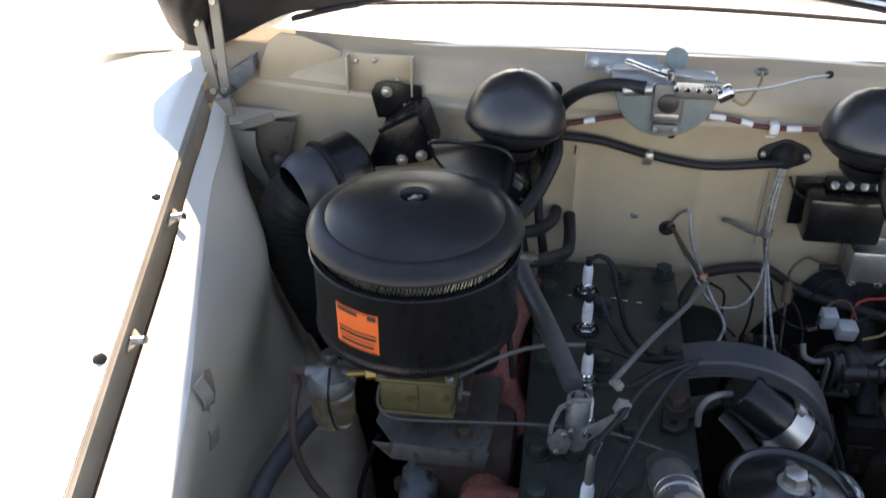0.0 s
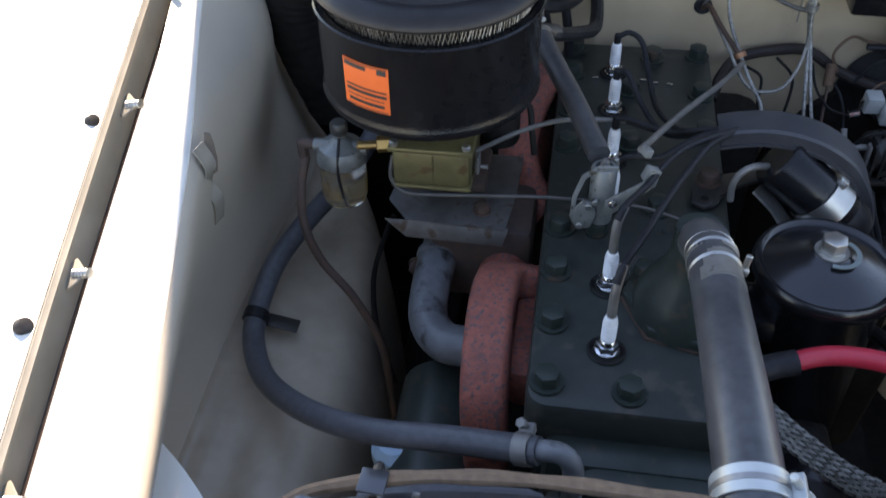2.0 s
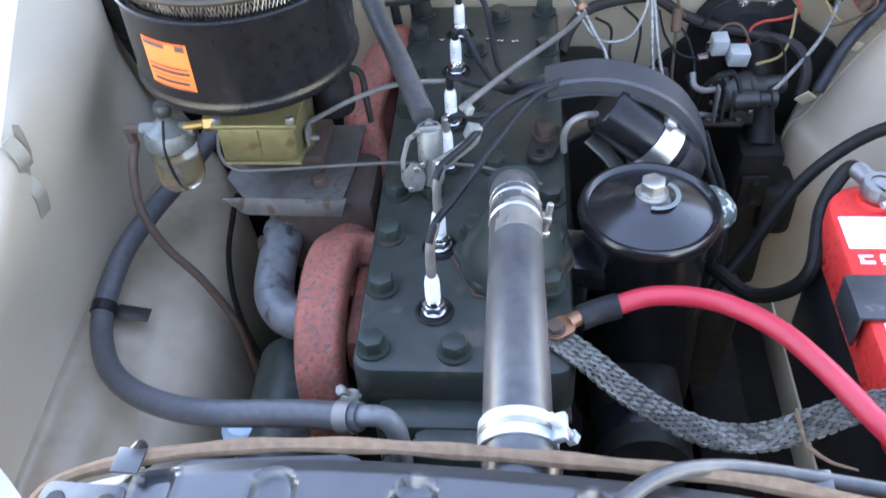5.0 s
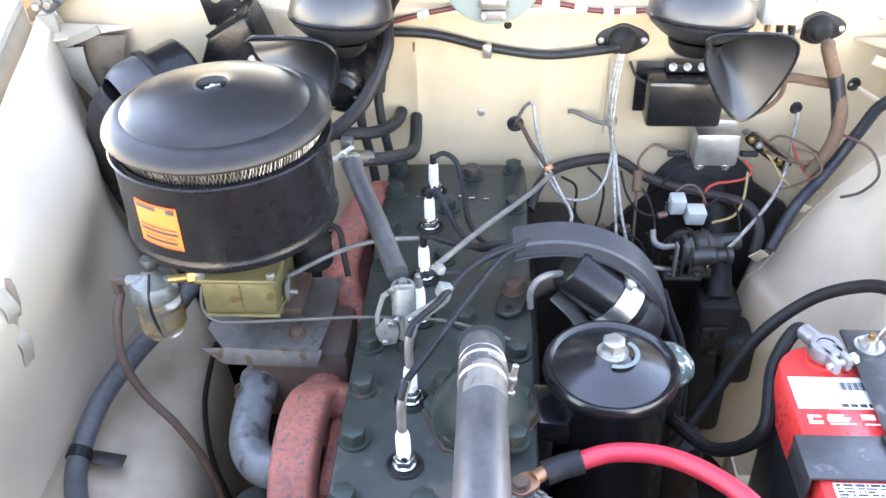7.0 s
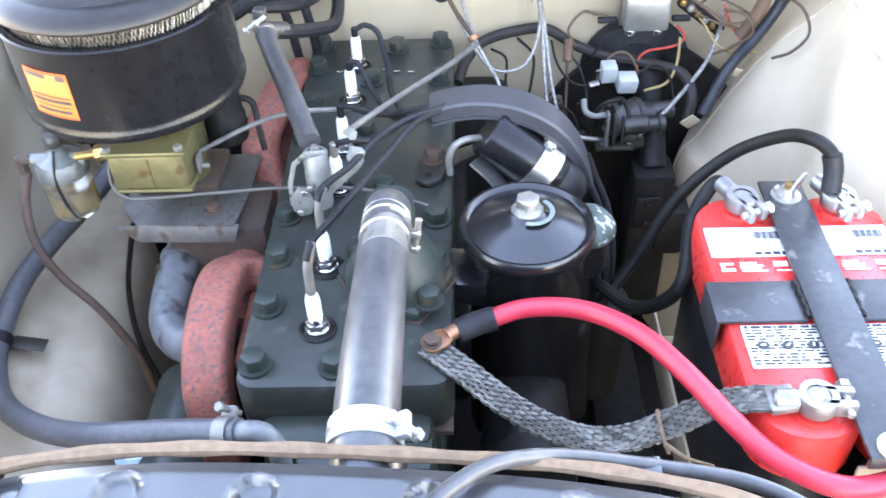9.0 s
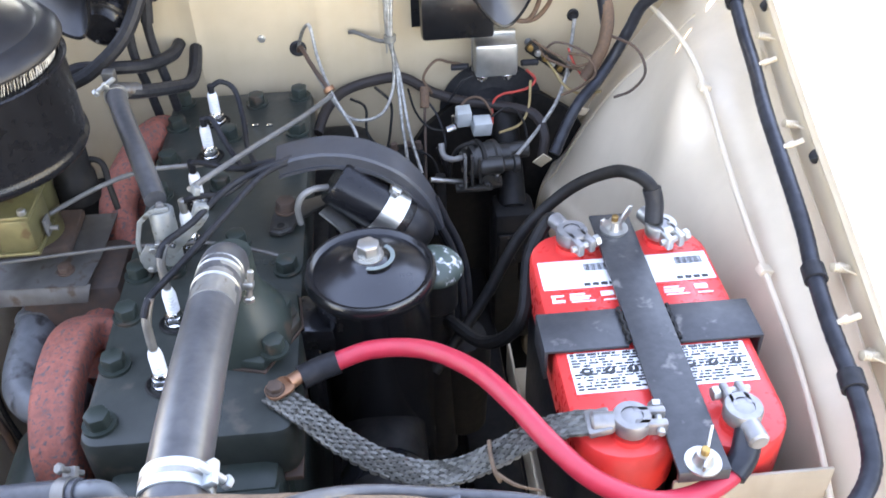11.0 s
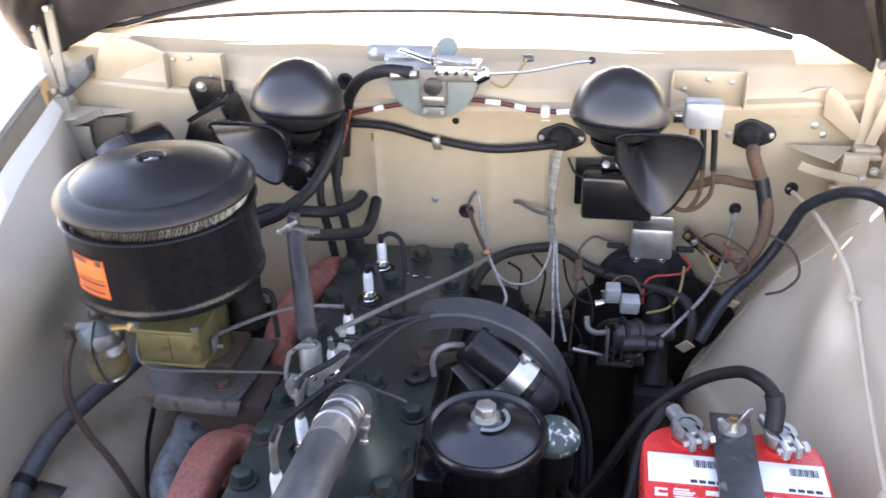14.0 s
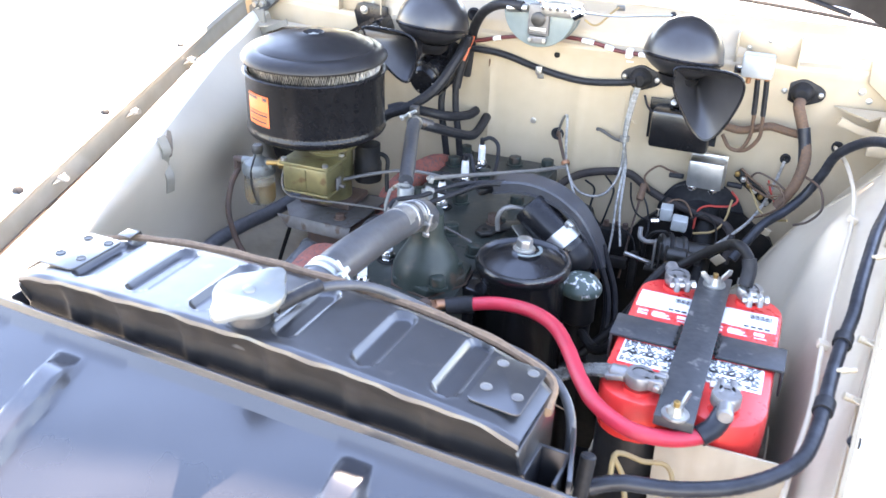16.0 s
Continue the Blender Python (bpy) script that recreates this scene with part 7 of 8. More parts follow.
cable("silver_conduit", [(0.236, 0.55, 1.03), (0.228, 0.54, 0.98), (0.228, 0.53, 0.937), (0.236, 0.52, 0.892), (0.238, 0.48, 0.842), (0.242, 0.45, 0.79), (0.24, 0.43, 0.74)], 0.0023, CONDUIT, "silver flexible conduit hanging from the grommet")
cable("silver_conduit", [(0.242, 0.548, 1.03), (0.235, 0.535, 0.982), (0.232, 0.525, 0.94), (0.231, 0.51, 0.88), (0.21, 0.49, 0.845), (0.168, 0.48, 0.85), (0.135, 0.5, 0.896), (0.113, 0.55, 0.92)], 0.0023, CONDUIT, "silver flexible conduit looping along the firewall")
cable("silver_conduit", [(0.239, 0.549, 1.03), (0.231, 0.536, 0.981), (0.23, 0.527, 0.939), (0.239, 0.52, 0.89), (0.247, 0.47, 0.83), (0.26, 0.44, 0.78)], 0.0023, CONDUIT, "silver flexible conduit hanging from the grommet")
cable("silver_conduit", [(0.106, 0.558, 0.916), (0.115, 0.545, 0.945), (0.123, 0.532, 0.96), (0.128, 0.528, 0.958), (0.134, 0.51, 0.926), (0.148, 0.468, 0.9), (0.163, 0.45, 0.875), (0.177, 0.43, 0.856), (0.174, 0.42, 0.842), (0.165, 0.41, 0.83)], 0.0023, CONDUIT, "silver flexible conduit looping from the grommet")
cable("silver_conduit", [(0.106, 0.556, 0.914), (0.112, 0.54, 0.925), (0.125, 0.51, 0.915), (0.147, 0.465, 0.901)], 0.003, RUSTDARK, "brown cable from the grommet")
solo("cable_tie", lathe([(0.005, -0.003), (0.0075, -0.003), (0.0075, 0.003), (0.005, 0.003)], aim((0.147, 0.466, 0.901), (0.16, 0.45, 0.88)), 14), COPPER, (0.147, 0.466, 0.901), "copper wire tie round the conduits", "tie")
solo("cable_tie", lathe([(0.006, -0.004), (0.008, -0.004), (0.008, 0.004), (0.006, 0.004)], pose(0.23, 0.527, 0.938), 14), STEEL, (0.23, 0.527, 0.938), "grey wire tie round the hanging conduits", "tie")
cable("hook_wire", [(0.176, 0.552, 0.938), (0.185, 0.548, 0.939), (0.21, 0.535, 0.933), (0.229, 0.528, 0.932)], 0.0028, PLATE, "thin grey hook wire on the firewall")
cable("speedometer_cable", [(0.488, 0.582, 0.922), (0.482, 0.565, 0.898), (0.469, 0.53, 0.862), (0.448, 0.5, 0.833), (0.4, 0.46, 0.795), (0.36, 0.435, 0.77)], 0.0028, CONDUIT, "grey control cable from the firewall grommet")
cable("vertical_rod", [(0.272, 0.52, 0.85), (0.268, 0.48, 0.79), (0.264, 0.44, 0.72)], 0.002, RUSTDARK, "thin steel rod by the firewall")
solo("rubber_bushing", rod((0.273, 0.528, 0.862), (0.271, 0.512, 0.838), 0.0065, 0.001, 14), WEBBING, (0.272, 0.52, 0.85), "brown rubber bushing on the thin rod", "bushing")
brown = thing("main_harness", (0.5, 0.53, 0.9), "brown cloth main harness taped black in the middle", "cable")
part("cloth", tube([(0.493, 0.55, 1.035), (0.492, 0.54, 1.03), (0.5, 0.535, 1.01), (0.51, 0.53, 0.985), (0.517, 0.518, 0.955), (0.513, 0.508, 0.922), (0.503, 0.506, 0.895), (0.49, 0.506, 0.872)], 0.009, 8, 14, taper=lambda q: 1 - 0.3 * max(0.0, q - 0.6)), WEBBING, brown)
part("tape", tube([(0.5055, 0.5325, 1.0), (0.513, 0.526, 0.972), (0.5175, 0.518, 0.945)], 0.0098, 8, 14), TAPE, brown, "black tape wrap")
cable("harness_branch", [(0.505, 0.54, 0.985), (0.485, 0.55, 0.984), (0.455, 0.551, 0.988), (0.43, 0.55, 0.98), (0.41, 0.55, 0.975), (0.385, 0.55, 0.978)], 0.0065, WEBBING, "brown cloth harness branch")
fan_wires = (
    (WEBBING, [(0.43, 0.55, 0.907), (0.44, 0.54, 0.89), (0.463, 0.53, 0.88), (0.482, 0.52, 0.878), (0.5, 0.5, 0.88)]),
    (WIREYEL, [(0.432, 0.548, 0.895), (0.45, 0.535, 0.875), (0.465, 0.52, 0.855), (0.485, 0.505, 0.848), (0.51, 0.49, 0.858)]),
    (WEBBING, [(0.425, 0.55, 0.91), (0.445, 0.535, 0.9), (0.46, 0.53, 0.893), (0.48, 0.515, 0.885), (0.505, 0.5, 0.9)]),
    (WIRERED, [(0.416, 0.545, 0.869), (0.428, 0.54, 0.857), (0.42, 0.533, 0.848), (0.4, 0.53, 0.844), (0.381, 0.53, 0.841), (0.368, 0.528, 0.83), (0.366, 0.52, 0.8)]),
    (WEBBING, [(0.335, 0.54, 0.884), (0.31, 0.54, 0.89), (0.29, 0.54, 0.894), (0.272, 0.53, 0.875), (0.283, 0.53, 0.85)]),
    (RUBBER, [(0.34, 0.53, 0.872), (0.325, 0.53, 0.865), (0.312, 0.53, 0.845), (0.305, 0.53, 0.835)]),
    (WEBBING, [(0.47, 0.525, 0.9), (0.49, 0.5, 0.905), (0.5, 0.49, 0.885), (0.48, 0.5, 0.86), (0.46, 0.51, 0.845)]),
    (RUSTDARK, [(0.52, 0.51, 0.93), (0.545, 0.47, 0.93), (0.555, 0.45, 0.905), (0.54, 0.45, 0.88), (0.52, 0.46, 0.865)]),
    (WIREYEL, [(0.42, 0.53, 0.86), (0.415, 0.51, 0.83), (0.4, 0.49, 0.815), (0.37, 0.48, 0.81)]),
    (GRIME, [(0.17, 0.53, 0.85), (0.19, 0.52, 0.84), (0.19, 0.5, 0.81), (0.21, 0.49, 0.79)]),
    (GRIME, [(0.205, 0.53, 0.865), (0.225, 0.51, 0.85), (0.222, 0.49, 0.82), (0.215, 0.485, 0.79)]),
    (RUBBER, [(0.25, 0.552, 1.01), (0.262, 0.545, 0.99), (0.29, 0.53, 0.985), (0.315, 0.53, 1.0)]),
)
for mt, p in fan_wires:
    cable("loose_wire", p, 0.0019, mt, "loose cloth-covered wire near the terminal block", "loose wires")
more_wires = (
    (RUBBER, [(0.275, 0.52, 0.845), (0.288, 0.5, 0.83), (0.296, 0.485, 0.8), (0.29, 0.47, 0.77)]),
    (GRIME, [(0.25, 0.53, 0.86), (0.258, 0.51, 0.835), (0.275, 0.49, 0.82), (0.3, 0.485, 0.815)]),
    (WEBBING, [(0.312, 0.49, 0.84), (0.33, 0.5, 0.855), (0.35, 0.505, 0.85), (0.365, 0.5, 0.825)]),
    (GRIME, [(0.36, 0.49, 0.83), (0.385, 0.495, 0.84), (0.405, 0.49, 0.82), (0.41, 0.47, 0.785)]),
    (RUSTDARK, [(0.44, 0.54, 0.9), (0.452, 0.53, 0.915), (0.475, 0.525, 0.91), (0.5, 0.51, 0.9)]),
    (WIRERED, [(0.47, 0.53, 0.905), (0.478, 0.525, 0.885), (0.49, 0.515, 0.868), (0.505, 0.5, 0.858)]),
    (GRIME, [(0.23, 0.49, 0.79), (0.25, 0.47, 0.8), (0.275, 0.46, 0.79), (0.285, 0.45, 0.765)]),
)
for mt, p in more_wires:
    cable("loose_wire", p, 0.0016, mt, "loose cloth-covered wire near the terminal block", "loose wires")
tb = thing("terminal_block", (0.445, 0.545, 0.87), "dark terminal block with bright screws on the firewall", "terminal block")
part("strip", box((0.448, 0.55, 0.88), (0.075, 0.012, 0.016), 0.002, (0, 38, 0)), GRIME, tb)
for i in range(6):
    part("terminal_screw", lathe([(0.005, 0), (0.004, 0.004), (0, 0.005)], pose(0.42 + i * 0.0105, 0.542, 0.903 - i * 0.0085, 90, 0, 0), 10), STEEL if i % 2 else BRASS, tb)
solo("paper_tag", box((0.478, 0.47, 0.842), (0.022, 0.002, 0.014), 0.0004, (20, 20, 10)), CREAM, (0.478, 0.47, 0.842), "small cream paper tag on the wiring", "tag")
solo("paper_tag", box((0.42, 0.42, 0.8), (0.016, 0.002, 0.02), 0.0004, (20, 40, 10)), CREAM, (0.42, 0.42, 0.8), "small cream paper tag on the wiring", "tag")


# ---- right-hand harness along the fender ----
h = thing("corrugated_harness", (0.6, 0.1, 0.9), "black taped harness hose clipped along the fender rail", "harness")
hp = [(0.440, 0.440, 0.796), (0.460, 0.462, 0.828), (0.478, 0.475, 0.853), (0.505, 0.496, 0.872), (0.527, 0.511, 0.896), (0.547, 0.514, 0.936), (0.560, 0.507, 0.972), (0.588, 0.487, 1.003), (0.611, 0.463, 1.018), (0.630, 0.441, 1.021), (0.639, 0.412, 1.015), (0.636, 0.354, 0.995), (0.627, 0.291, 0.987), (0.613, 0.221, 0.981), (0.604, 0.150, 0.971), (0.597, 0.088, 0.961), (0.593, 0.045, 0.950), (0.585, 0.000, 0.941), (0.577, -0.060, 0.933), (0.572, -0.115, 0.927), (0.567, -0.155, 0.920), (0.558, -0.188, 0.913), (0.538, -0.212, 0.905), (0.502, -0.240, 0.900), (0.454, -0.264, 0.900), (0.405, -0.275, 0.899), (0.375, -0.285, 0.890)]
part("hose", tube(hp, 0.0077, 10, 14, taper=lambda q: 1 + 0.04 * math.sin(q * 900)), TAPE, h)
for i in (10, 17, 19):
    a, b = Vector(hp[i]), Vector(hp[i + 1])
    part("clamp", lathe([(0.0078, -0.008), (0.0104, -0.008), (0.0104, 0.008), (0.0078, 0.008)], aim(a, b), 18), RUBBER, h, "black rubber clamp band")
for i in (12, 14, 18):
    a = Vector(hp[i])
    part("strap_clip", joined(box(a + Vector((0.006, 0, 0.007)), (0.016, 0.005, 0.003), 0.001, (0, -20, 15)), rod(a + Vector((0.008, 0, 0.006)), a + Vector((0.022, 0, 0.012)), 0.003)), CREAM, h, "cream metal strap clip")
sc = thing("fender_cable", (0.57, 0.2, 0.92), "thin pale grey cable clipped along the inner fender", "cable")
part("cable", tube([(0.56, 0.583, 0.958), (0.576, 0.5, 0.964), (0.588, 0.405, 0.959), (0.591, 0.336, 0.943), (0.583, 0.231, 0.921), (0.575, 0.133, 0.906), (0.57, 0.038, 0.892), (0.566, -0.05, 0.875), (0.554, -0.147, 0.855), (0.545, -0.24, 0.803)], 0.0032, 8, 10), CREAM_LIFTED, sc)
for p in ((0.591, 0.336, 0.943), (0.571, 0.06, 0.896)):
    part("clip", box(p, (0.014, 0.012, 0.009), 0.002, (0, 20, 5)), CREAM_LIFTED, sc, "cream clip block")


# ---- heater and hoses behind the air cleaner ----
def build_heater():
    t = thing("blower_motor", (-0.11, 0.54, 1.0), "gloss black heater blower motor on the firewall", "blower motor")
    a, b = (-0.1, 0.545, 1.03), (-0.112, 0.45, 1.008)
    part("case", lathe([(0, 0), (0.037, 0), (0.037, 0.075), (0.034, 0.085), (0.025, 0.09), (0.022, 0.096), (0, 0.097)], aim(a, b), 40), BLACK, t)
    part("end_vents", lathe([(0.03, 0.0855), (0.0315, 0.088), (0.0285, 0.0895)], aim(a, b), 32), SATIN, t)
    for i in range(3):
        q = aim(a, b) @ pose(0.02 * math.cos(i * 2.1), 0.02 * math.sin(i * 2.1), 0.093)
        part("end_screw", lathe([(0.003, 0), (0.0025, 0.003), (0, 0.004)], q, 10), STEEL, t)
    d = thing("air_duct", (-0.34, 0.45, 0.95), "dark grey fabric heater air duct with a clamp ring", "duct")
    ax = aim((-0.28, 0.53, 1.024), (-0.372, 0.447, 1.0))
    part("drum", lathe([(0, 0.036), (0.04, 0.036), (0.0465, 0.041), (0.0475, 0.047), (0.0475, 0.085), (0, 0.085)], ax, 40), BLACK, d, "gloss black drum")
    part("clamp_ring", lathe([(0.0475, 0.083), (0.0525, 0.084), (0.0535, 0.0875), (0.0525, 0.091), (0.0475, 0.092)], ax, 40), SATIN, d, "raised black ring")
    part("cone", lathe([(0.0475, 0.09), (0.049, 0.094), (0.0485, 0.118), (0.044, 0.13), (0.04, 0.136)], ax, 40), LOOM, d, "grey rubber cone")
    part("flexible_duct", tube([(-0.369, 0.449, 1.0), (-0.384, 0.443, 0.982), (-0.391, 0.446, 0.95), (-0.388, 0.452, 0.905), (-0.375, 0.458, 0.85), (-0.355, 0.465, 0.79)], 0.0405, 14, 28, taper=lambda q: 1 + 0.012 * math.sin(q * 110)), GRIME, d, "ribbed dark fabric duct")
    k = thing("blower_bracket", (-0.25, 0.57, 1.04), "gloss black blower bracket bolted to the firewall", "bracket")
    part("plate", prism([(-0.304, 1.085), (-0.297, 1.099), (-0.285, 1.103), (-0.236, 1.098), (-0.232, 1.05), (-0.296, 1.05)], 0.004, pose(0, 0.578, 0, 90, 0, 0), 0.001), BLACK, k)
    part("housing", prism([(-0.304, 1.004), (-0.282, 1.056), (-0.276, 1.062), (-0.232, 1.088), (-0.225, 1.086), (-0.208, 1.036), (-0.212, 1.022), (-0.25, 1.012)], 0.062, pose(0, 0.572, 0, 90, 0, 0), 0.005), BLACK, k, "sloping black housing")
    part("top_fold", sweep([(-0.281, 0.511, 1.06), (-0.255, 0.509, 1.077), (-0.23, 0.508, 1.091)], [(-0.003, -0.0015), (0.003, -0.0015), (0.003, 0.0015), (-0.003, 0.0015)], 3, up=(0, 1, 0)), BLACK, k, "folded top edge")
    for x, y, z in ((-0.282, 0.573, 1.089), (-0.226, 0.509, 1.03), (-0.252, 0.509, 1.022)):
        part("bolt", hexa(0.0062, 0.006, pose(x, y, z, 90, 0, 0)), STEEL, k)
    hs = (
        ([(-0.055, 0.505, 1.075), (-0.055, 0.47, 1.055), (-0.083, 0.44, 1.004), (-0.125, 0.42, 0.971), (-0.16, 0.41, 0.955), (-0.19, 0.4, 0.92)], 0.0088),
        ([(-0.17, 0.44, 0.955), (-0.148, 0.45, 0.96), (-0.107, 0.455, 0.956), (-0.073, 0.48, 0.945), (-0.052, 0.52, 0.938), (-0.047, 0.55, 0.938)], 0.0084),
        ([(-0.085, 0.388, 0.958), (-0.068, 0.4, 0.951), (-0.048, 0.44, 0.932), (-0.03, 0.478, 0.917), (-0.026, 0.51, 0.918), (-0.028, 0.555, 0.928)], 0.0084),
        ([(-0.072, 0.51, 1.02), (-0.07, 0.505, 0.96), (-0.06, 0.5, 0.9), (-0.055, 0.5, 0.85)], 0.006),
        ([(-0.088, 0.51, 1.03), (-0.095, 0.5, 0.96), (-0.085, 0.495, 0.9), (-0.08, 0.5, 0.85)], 0.006),
        ([(-0.055, 0.52, 1.08), (-0.06, 0.515, 1.05), (-0.066, 0.51, 1.02), (-0.07, 0.505, 0.99)], 0.008),
    )
    for p, r in hs:
        cable("heater_hose", p, r, RUBBER, "black rubber heater hose behind the air cleaner", "heater hoses")
    pipe("orange_wire", [(-0.052, 0.535, 1.075), (-0.053, 0.515, 1.06), (-0.058, 0.505, 1.04)], 0.003, material("orange_wire", (0.6, 0.13, 0.05), (0.5, 0.1, 0.05), 0.5, bump=0.0), "orange wire beside the horn", "wire")
    u = thing("bypass_hose", (-0.05, 0.27, 0.95), "dark grey rubber hose from the bellcrank to the heater tap", "hose")
    part("hose", tube([(-0.018, 0.178, 0.948), (-0.045, 0.25, 0.958), (-0.072, 0.32, 0.964), (-0.09, 0.372, 0.967)], 0.0112, 8, 18), HOSELIGHT, u)
    hose_clamp("clamp", (-0.088, 0.366, 0.966), (-0.3, 0.9, 0.05), 0.0116, u, 0.006, mat=STEEL, ang=60)
    part("tap", joined(rod((-0.1, 0.375, 0.968), (-0.07, 0.4, 0.953), 0.0095, 0.002, 14), box((-0.094, 0.38, 0.982), (0.014, 0.014, 0.018), 0.002)), PLATE, u, "rusty heater tap fitting")


build_heater()


# ---- hood hinges ----
def build_left_hinge():
    """The hinge beside the air cleaner: a sloping grey slab, two arms, a block with a cross strap and a curved stay."""
    slab = [(-0.472, 1.092), (-0.472, 1.118), (-0.5, 1.1), (-0.525, 1.08), (-0.55, 1.062), (-0.55, 1.044), (-0.528, 1.048), (-0.5, 1.068)]
    t = part("hinge", prism(slab[::-1], 0.022, pose(0, 0.622, 0, 90, 0, 0), 0.001), PIPEGREY, HOOD, "sloping grey hinge slab")
    for p, q, w in (((-0.516, 0.598, 1.07), (-0.521, 0.612, 1.19), 0.013), ((-0.532, 0.598, 1.068), (-0.545, 0.606, 1.162), 0.015)):
        p, q = Vector(p), Vector(q)
        part("arm", sweep([p, (p + q) / 2, q], [(-w / 2, -0.0025), (w / 2, -0.0025), (w / 2, 0.0025), (-w / 2, 0.0025)], 4, up=(0, 1, 0)), KHAKI, t)
        for c in (p, q):
            part("pivot", rod(c + Vector((0, -0.008, 0)), c + Vector((0, 0.006, 0)), 0.0052, 0.001, 14), STEEL, t)
    part("block", box((-0.514, 0.579, 1.043), (0.026, 0.008, 0.04), 0.0015, (0, -6, 0)), KHAKI, t)
    part("cross_strap", sweep([(-0.572, 0.572, 1.031), (-0.54, 0.57, 1.029), (-0.505, 0.566, 1.027), (-0.472, 0.56, 1.037), (-0.436, 0.553, 1.053)], [(-0.002, -0.0055), (0.002, -0.0055), (0.002, 0.0055), (-0.002, 0.0055)], 6), KHAKI, t)
    part("strap_end", rod((-0.58, 0.572, 1.031), (-0.56, 0.571, 1.03), 0.005, 0.001, 10), KHAKI, t)
    stay = [(-0.507, 1.024), (-0.468, 1.024), (-0.469, 1.0), (-0.463, 0.968), (-0.451, 0.937), (-0.459, 0.931), (-0.478, 0.957), (-0.492, 0.978), (-0.505, 0.992), (-0.501, 1.006)]
    part("stay", prism(stay, 0.003, pose(0, 0.565, 0, 90, 0, 0), 0.0006), KHAKI, t, "curved tapering stay")
    part("shelf", prism([(-0.5, 0.552), (-0.41, 0.6), (-0.52, 0.61)], 0.003, pose(0, 0, 1.036)), APRON, t, "triangular gusset shelf")
    for x, z in ((-0.545, 1.04), (-0.538, 1.046)):
        part("bolt", hexa(0.005, 0.006, pose(x, 0.575, z, 90, 0, 0)), STEEL, t)


def build_right_hinge():
    """The hinge beside the battery: a curved wing plate, two arms, a block with a cross strap and an upright finger."""
    def P(off, y, z):
        return Vector((XC + off, y, z))
    wing = [(0.531, 1.062), (0.529, 1.095), (0.535, 1.104), (0.549, 1.094), (0.566, 1.072), (0.58, 1.052), (0.584, 1.026), (0.572, 1.03)]
    t = part("hinge", prism([(XC + x, z) for x, z in wing], 0.004, pose(0, 0.612, 0, 90, 0, 0), 0.001), CREAM, HOOD, "cream curved wing plate of the hinge")
    for a, b, w in ((P(0.585, 0.608, 1.02), P(0.598, 0.632, 1.135), 0.015), (P(0.595, 0.6, 1.026), P(0.618, 0.612, 1.118), 0.014)):
        part("arm", sweep([a, (a + b) / 2, b], [(-w / 2, -0.0025), (w / 2, -0.0025), (w / 2, 0.0025), (-w / 2, 0.0025)], 4, up=(0, 1, 0)), CREAM, t)
        c = b + Vector((0, -0.004, -0.006))
        part("pivot", rod(c + Vector((0, -0.006, 0)), c + Vector((0, 0.006, 0)), 0.006, 0.001, 14), DULL, t)
    part("base_lug", joined(box(P(0.592, 0.598, 1.018), (0.034, 0.02, 0.012), 0.003), rod(P(0.58, 0.585, 1.014), P(0.61, 0.588, 1.012), 0.005, 0.001, 12)), CREAM, t)
    part("block", box(P(0.574, 0.578, 0.995), (0.034, 0.012, 0.052), 0.002, (0, 3, 0)), CREAM, t)
    part("lower_block", box(P(0.568, 0.574, 0.966), (0.04, 0.01, 0.02), 0.002), CREAM, t)
    part("cross_strap", sweep([P(0.499, 0.553, 1.013), P(0.52, 0.558, 1.004), P(0.553, 0.568, 0.992), P(0.59, 0.568, 0.986), P(0.632, 0.572, 0.982)], [(-0.002, -0.006), (0.002, -0.006), (0.002, 0.006), (-0.002, 0.006)], 6), CREAM, t)
    part("strap_end", rod(P(0.62, 0.566, 0.984), P(0.64, 0.57, 0.983), 0.0045, 0.001, 10), STEEL, t)
    finger = [(-0.008, 0.0), (0.008, 0.0), (0.0075, 0.03), (0.006, 0.052), (0.003, 0.058), (-0.001, 0.058), (-0.004, 0.05), (-0.006, 0.03)]
    part("finger", prism([(XC + 0.616 + x, 0.995 + z) for x, z in finger], 0.004, pose(0, 0.582, 0, 90, 0, 0), 0.001), CREAM, t)
    part("finger_pin", rod(P(0.617, 0.574, 1.047), P(0.617, 0.58, 1.047), 0.003, 0.0006, 10), STEEL, t)
    part("shelf", prism([(XC + 0.489, 0.603), (XC + 0.541, 0.55), (XC + 0.575, 0.605)], 0.003, pose(0, 0, 1.018), 0), CREAM, t, "triangular gusset shelf")
    for x, y, z in ((0.6, 0.572, 1.0), (0.585, 0.568, 0.99)):
        c = P(x, y, z)
        part("bolt", hexa(0.005, 0.006, pose(c.x, c.y, c.z, 90, 0, 0)), STEEL, t)


build_left_hinge()
build_right_hinge()
gp = thing("firewall_gusset", (-0.46, 0.58, 0.8), "dark brown gusset plate between firewall and inner fender", "gusset")
part("plate", prism([(-0.478, 1.034), (-0.412, 1.034), (-0.42, 1.01), (-0.432, 0.965), (-0.446, 0.91), (-0.452, 0.8), (-0.53, 0.8), (-0.52, 0.97)], 0.003, pose(0, 0.58, 0, 90, 0, 0), 0.0008), GUSSET, gp)
part("bolt", hexa(0.006, 0.006, pose(-0.443, 0.576, 0.975, 90, 0, 0)), DULL, gp)


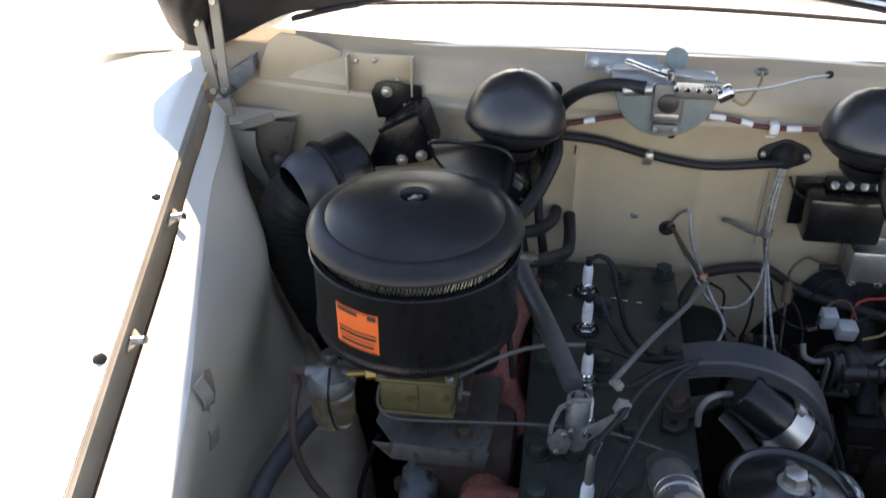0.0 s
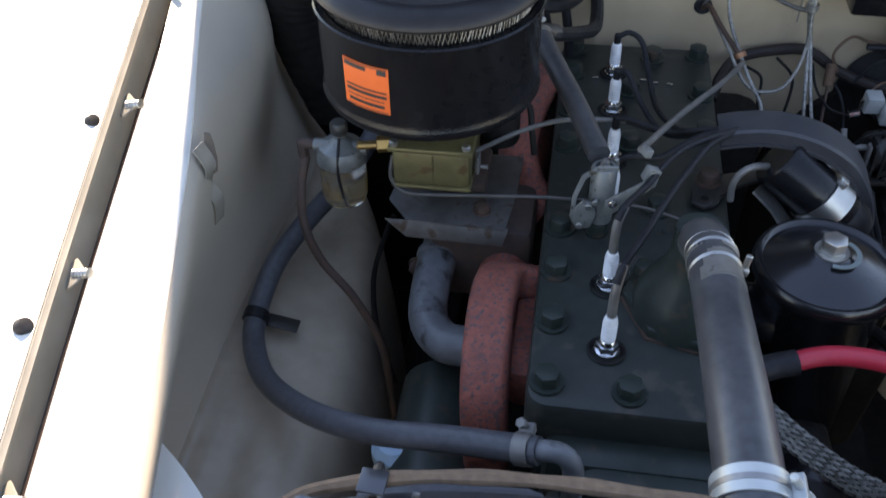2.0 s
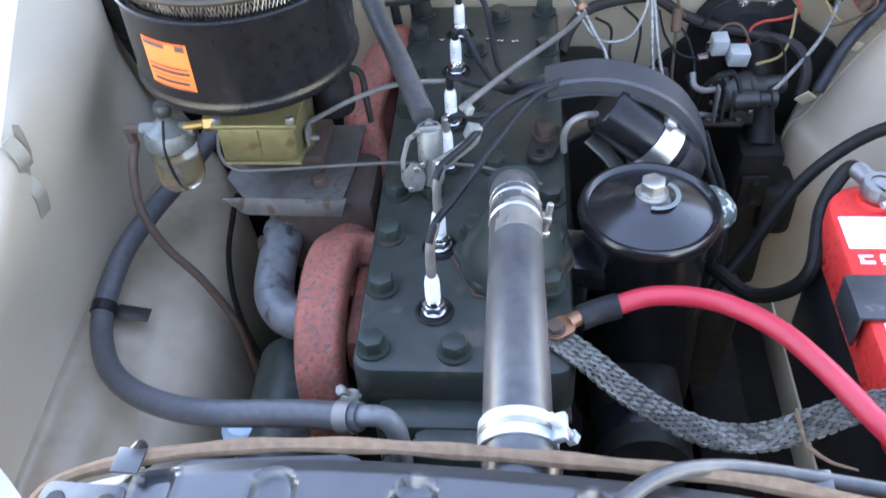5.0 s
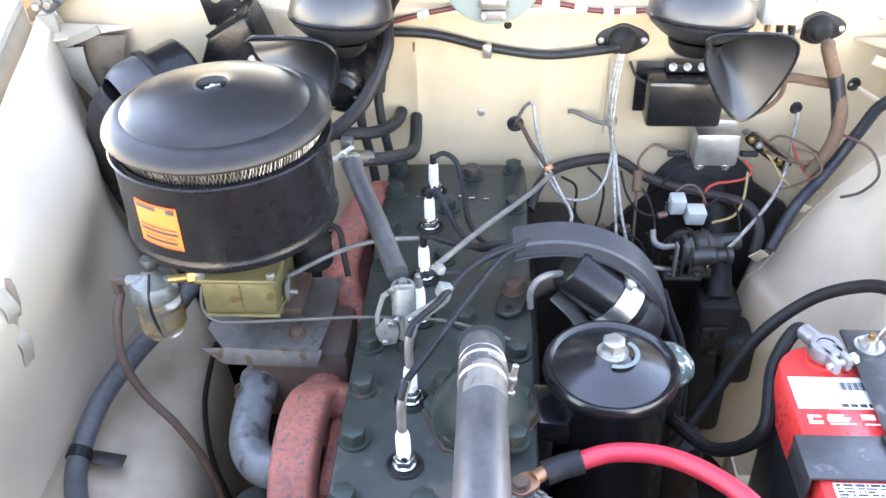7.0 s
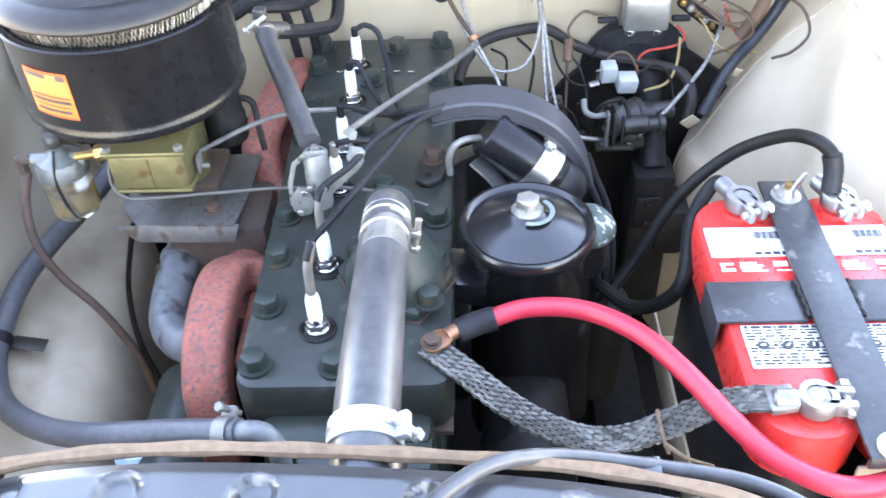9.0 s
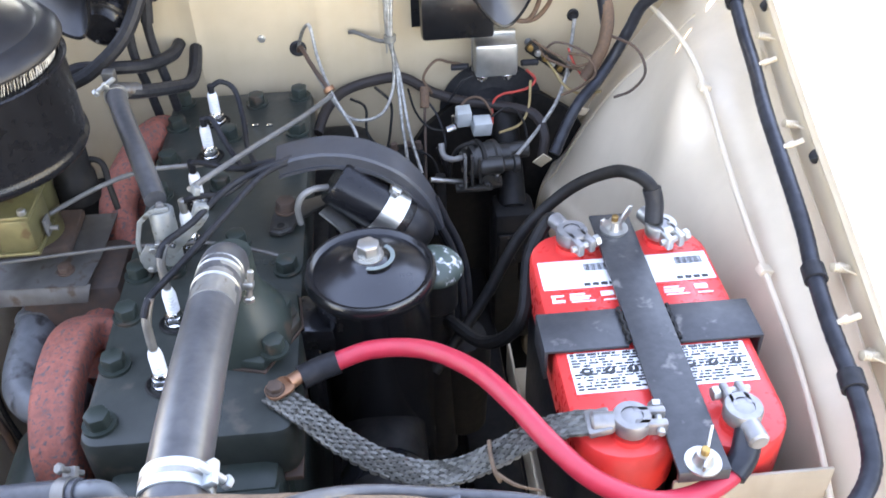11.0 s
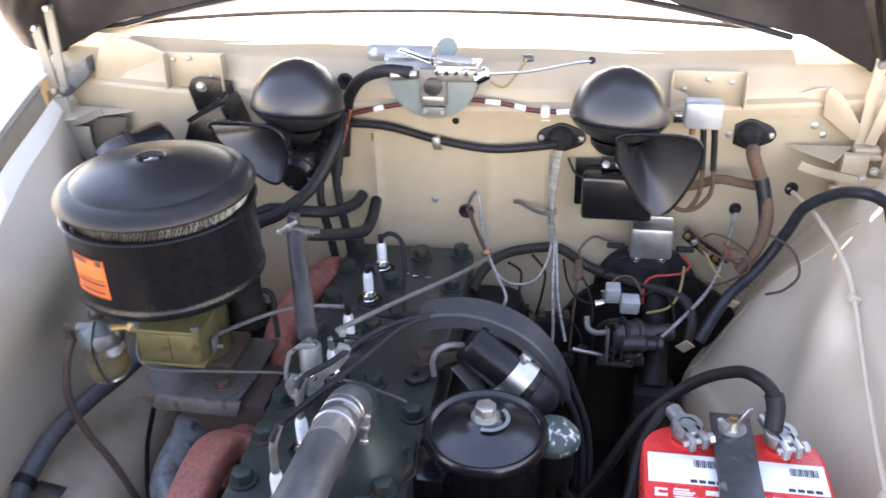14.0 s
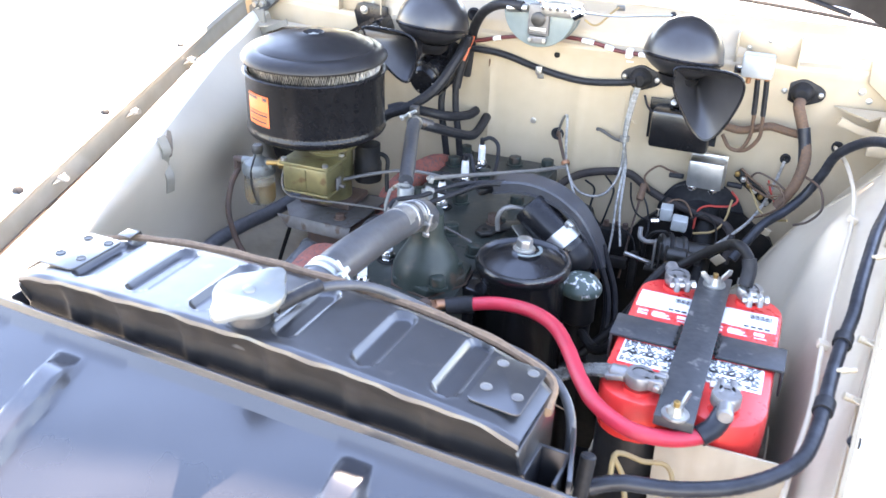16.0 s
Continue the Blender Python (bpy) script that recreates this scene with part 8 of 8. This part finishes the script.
# ---- small details ----
for r, (ws) in enumerate(((0.01, 0.006, 0.012, 0.007), (0.008, 0.011, 0.006, 0.009), (0.007, 0.009))):
    x = -0.405
    for w in ws:
        xx = x + w / 2
        solo("embossed_mark", box((xx, fw(xx) - 0.0042, 1.045 - r * 0.011), (w, 0.002, 0.006), 0.0008), CREAM, (xx, fw(xx), 1.045 - r * 0.011), "raised cream embossed mark pressed in the firewall", "embossing", "embossed marks")
        x += w + 0.004
yw = thing("yellow_wire_loop", (0.42, -0.21, 0.83), "loose yellow wire loop beside the radiator", "wire")
part("lead", tube([(0.39, -0.235, 0.85), (0.388, -0.213, 0.875), (0.396, -0.207, 0.878), (0.415, -0.203, 0.872), (0.437, -0.197, 0.87), (0.447, -0.205, 0.858), (0.445, -0.22, 0.84)], 0.0028, 8, 8), WIREYEL, yw)
part("lead", tube([(0.388, -0.213, 0.875), (0.4, -0.22, 0.86), (0.408, -0.235, 0.84)], 0.0028, 8, 8), WIREYEL, yw)
bk = thing("radiator_bracket", (0.37, -0.33, 0.85), "black folded bracket with a bright bolt beside the radiator", "bracket")
part("plate", box((0.372, -0.35, 0.93), (0.004, 0.07, 0.1), 0.001, (0, 0, 12)), RADBLACK, bk)
part("face", prism([(-0.02, -0.05), (0.02, -0.05), (0.018, 0.02), (0.006, 0.045), (-0.012, 0.045), (-0.02, 0.01)], 0.003, pose(0.352, -0.378, 0.91, 80, 0, 10), 0.001), RADBLACK, bk)
part("bolt", hexa(0.009, 0.008, pose(0.352, -0.385, 0.89, 80, 0, 10)), STEEL, bk)
part("post", rod((0.372, -0.3, 0.86), (0.375, -0.285, 0.93), 0.0075, 0.002, 14), RUBBER, bk, "black rubber post")
sh = thing("fan_shroud", (-0.1, -0.19, 0.82), "grey rounded fan shroud edge behind the radiator", "shroud")
part("edge", box((-0.11, -0.19, 0.865), (0.15, 0.07, 0.045), 0.018, (0, 0, 4)), HOSE, sh)

for x0, z0, z1 in ((-0.0275, 0.9, 1.034), (0.225, 0.9, 1.012)):
    solo("seam_line", tube([(x0, fw(x0) - 0.0035, z) for z in span(z0, z1, 8)], 0.0016, 3, 6), WEBBING if x0 < 0 else KHAKI, (x0, fw(x0), z0), "brown sealer line along a firewall rib", "seam", "sealer lines")
for x, z, mt in ((0.093, 1.057, GRIME), (0.594, 1.03, STEEL), (0.424, 0.891, DULL), (-0.36, 1.05, STEEL)):
    solo("firewall_screw", lathe([(0.0055, 0), (0.005, 0.002), (0.003, 0.003), (0, 0.0032)], pose(x, fw(x) - 0.001, z, 90, 0, 0), 14), mt, (x, fw(x), z), "small screw head in the firewall", "screw", "firewall screws")
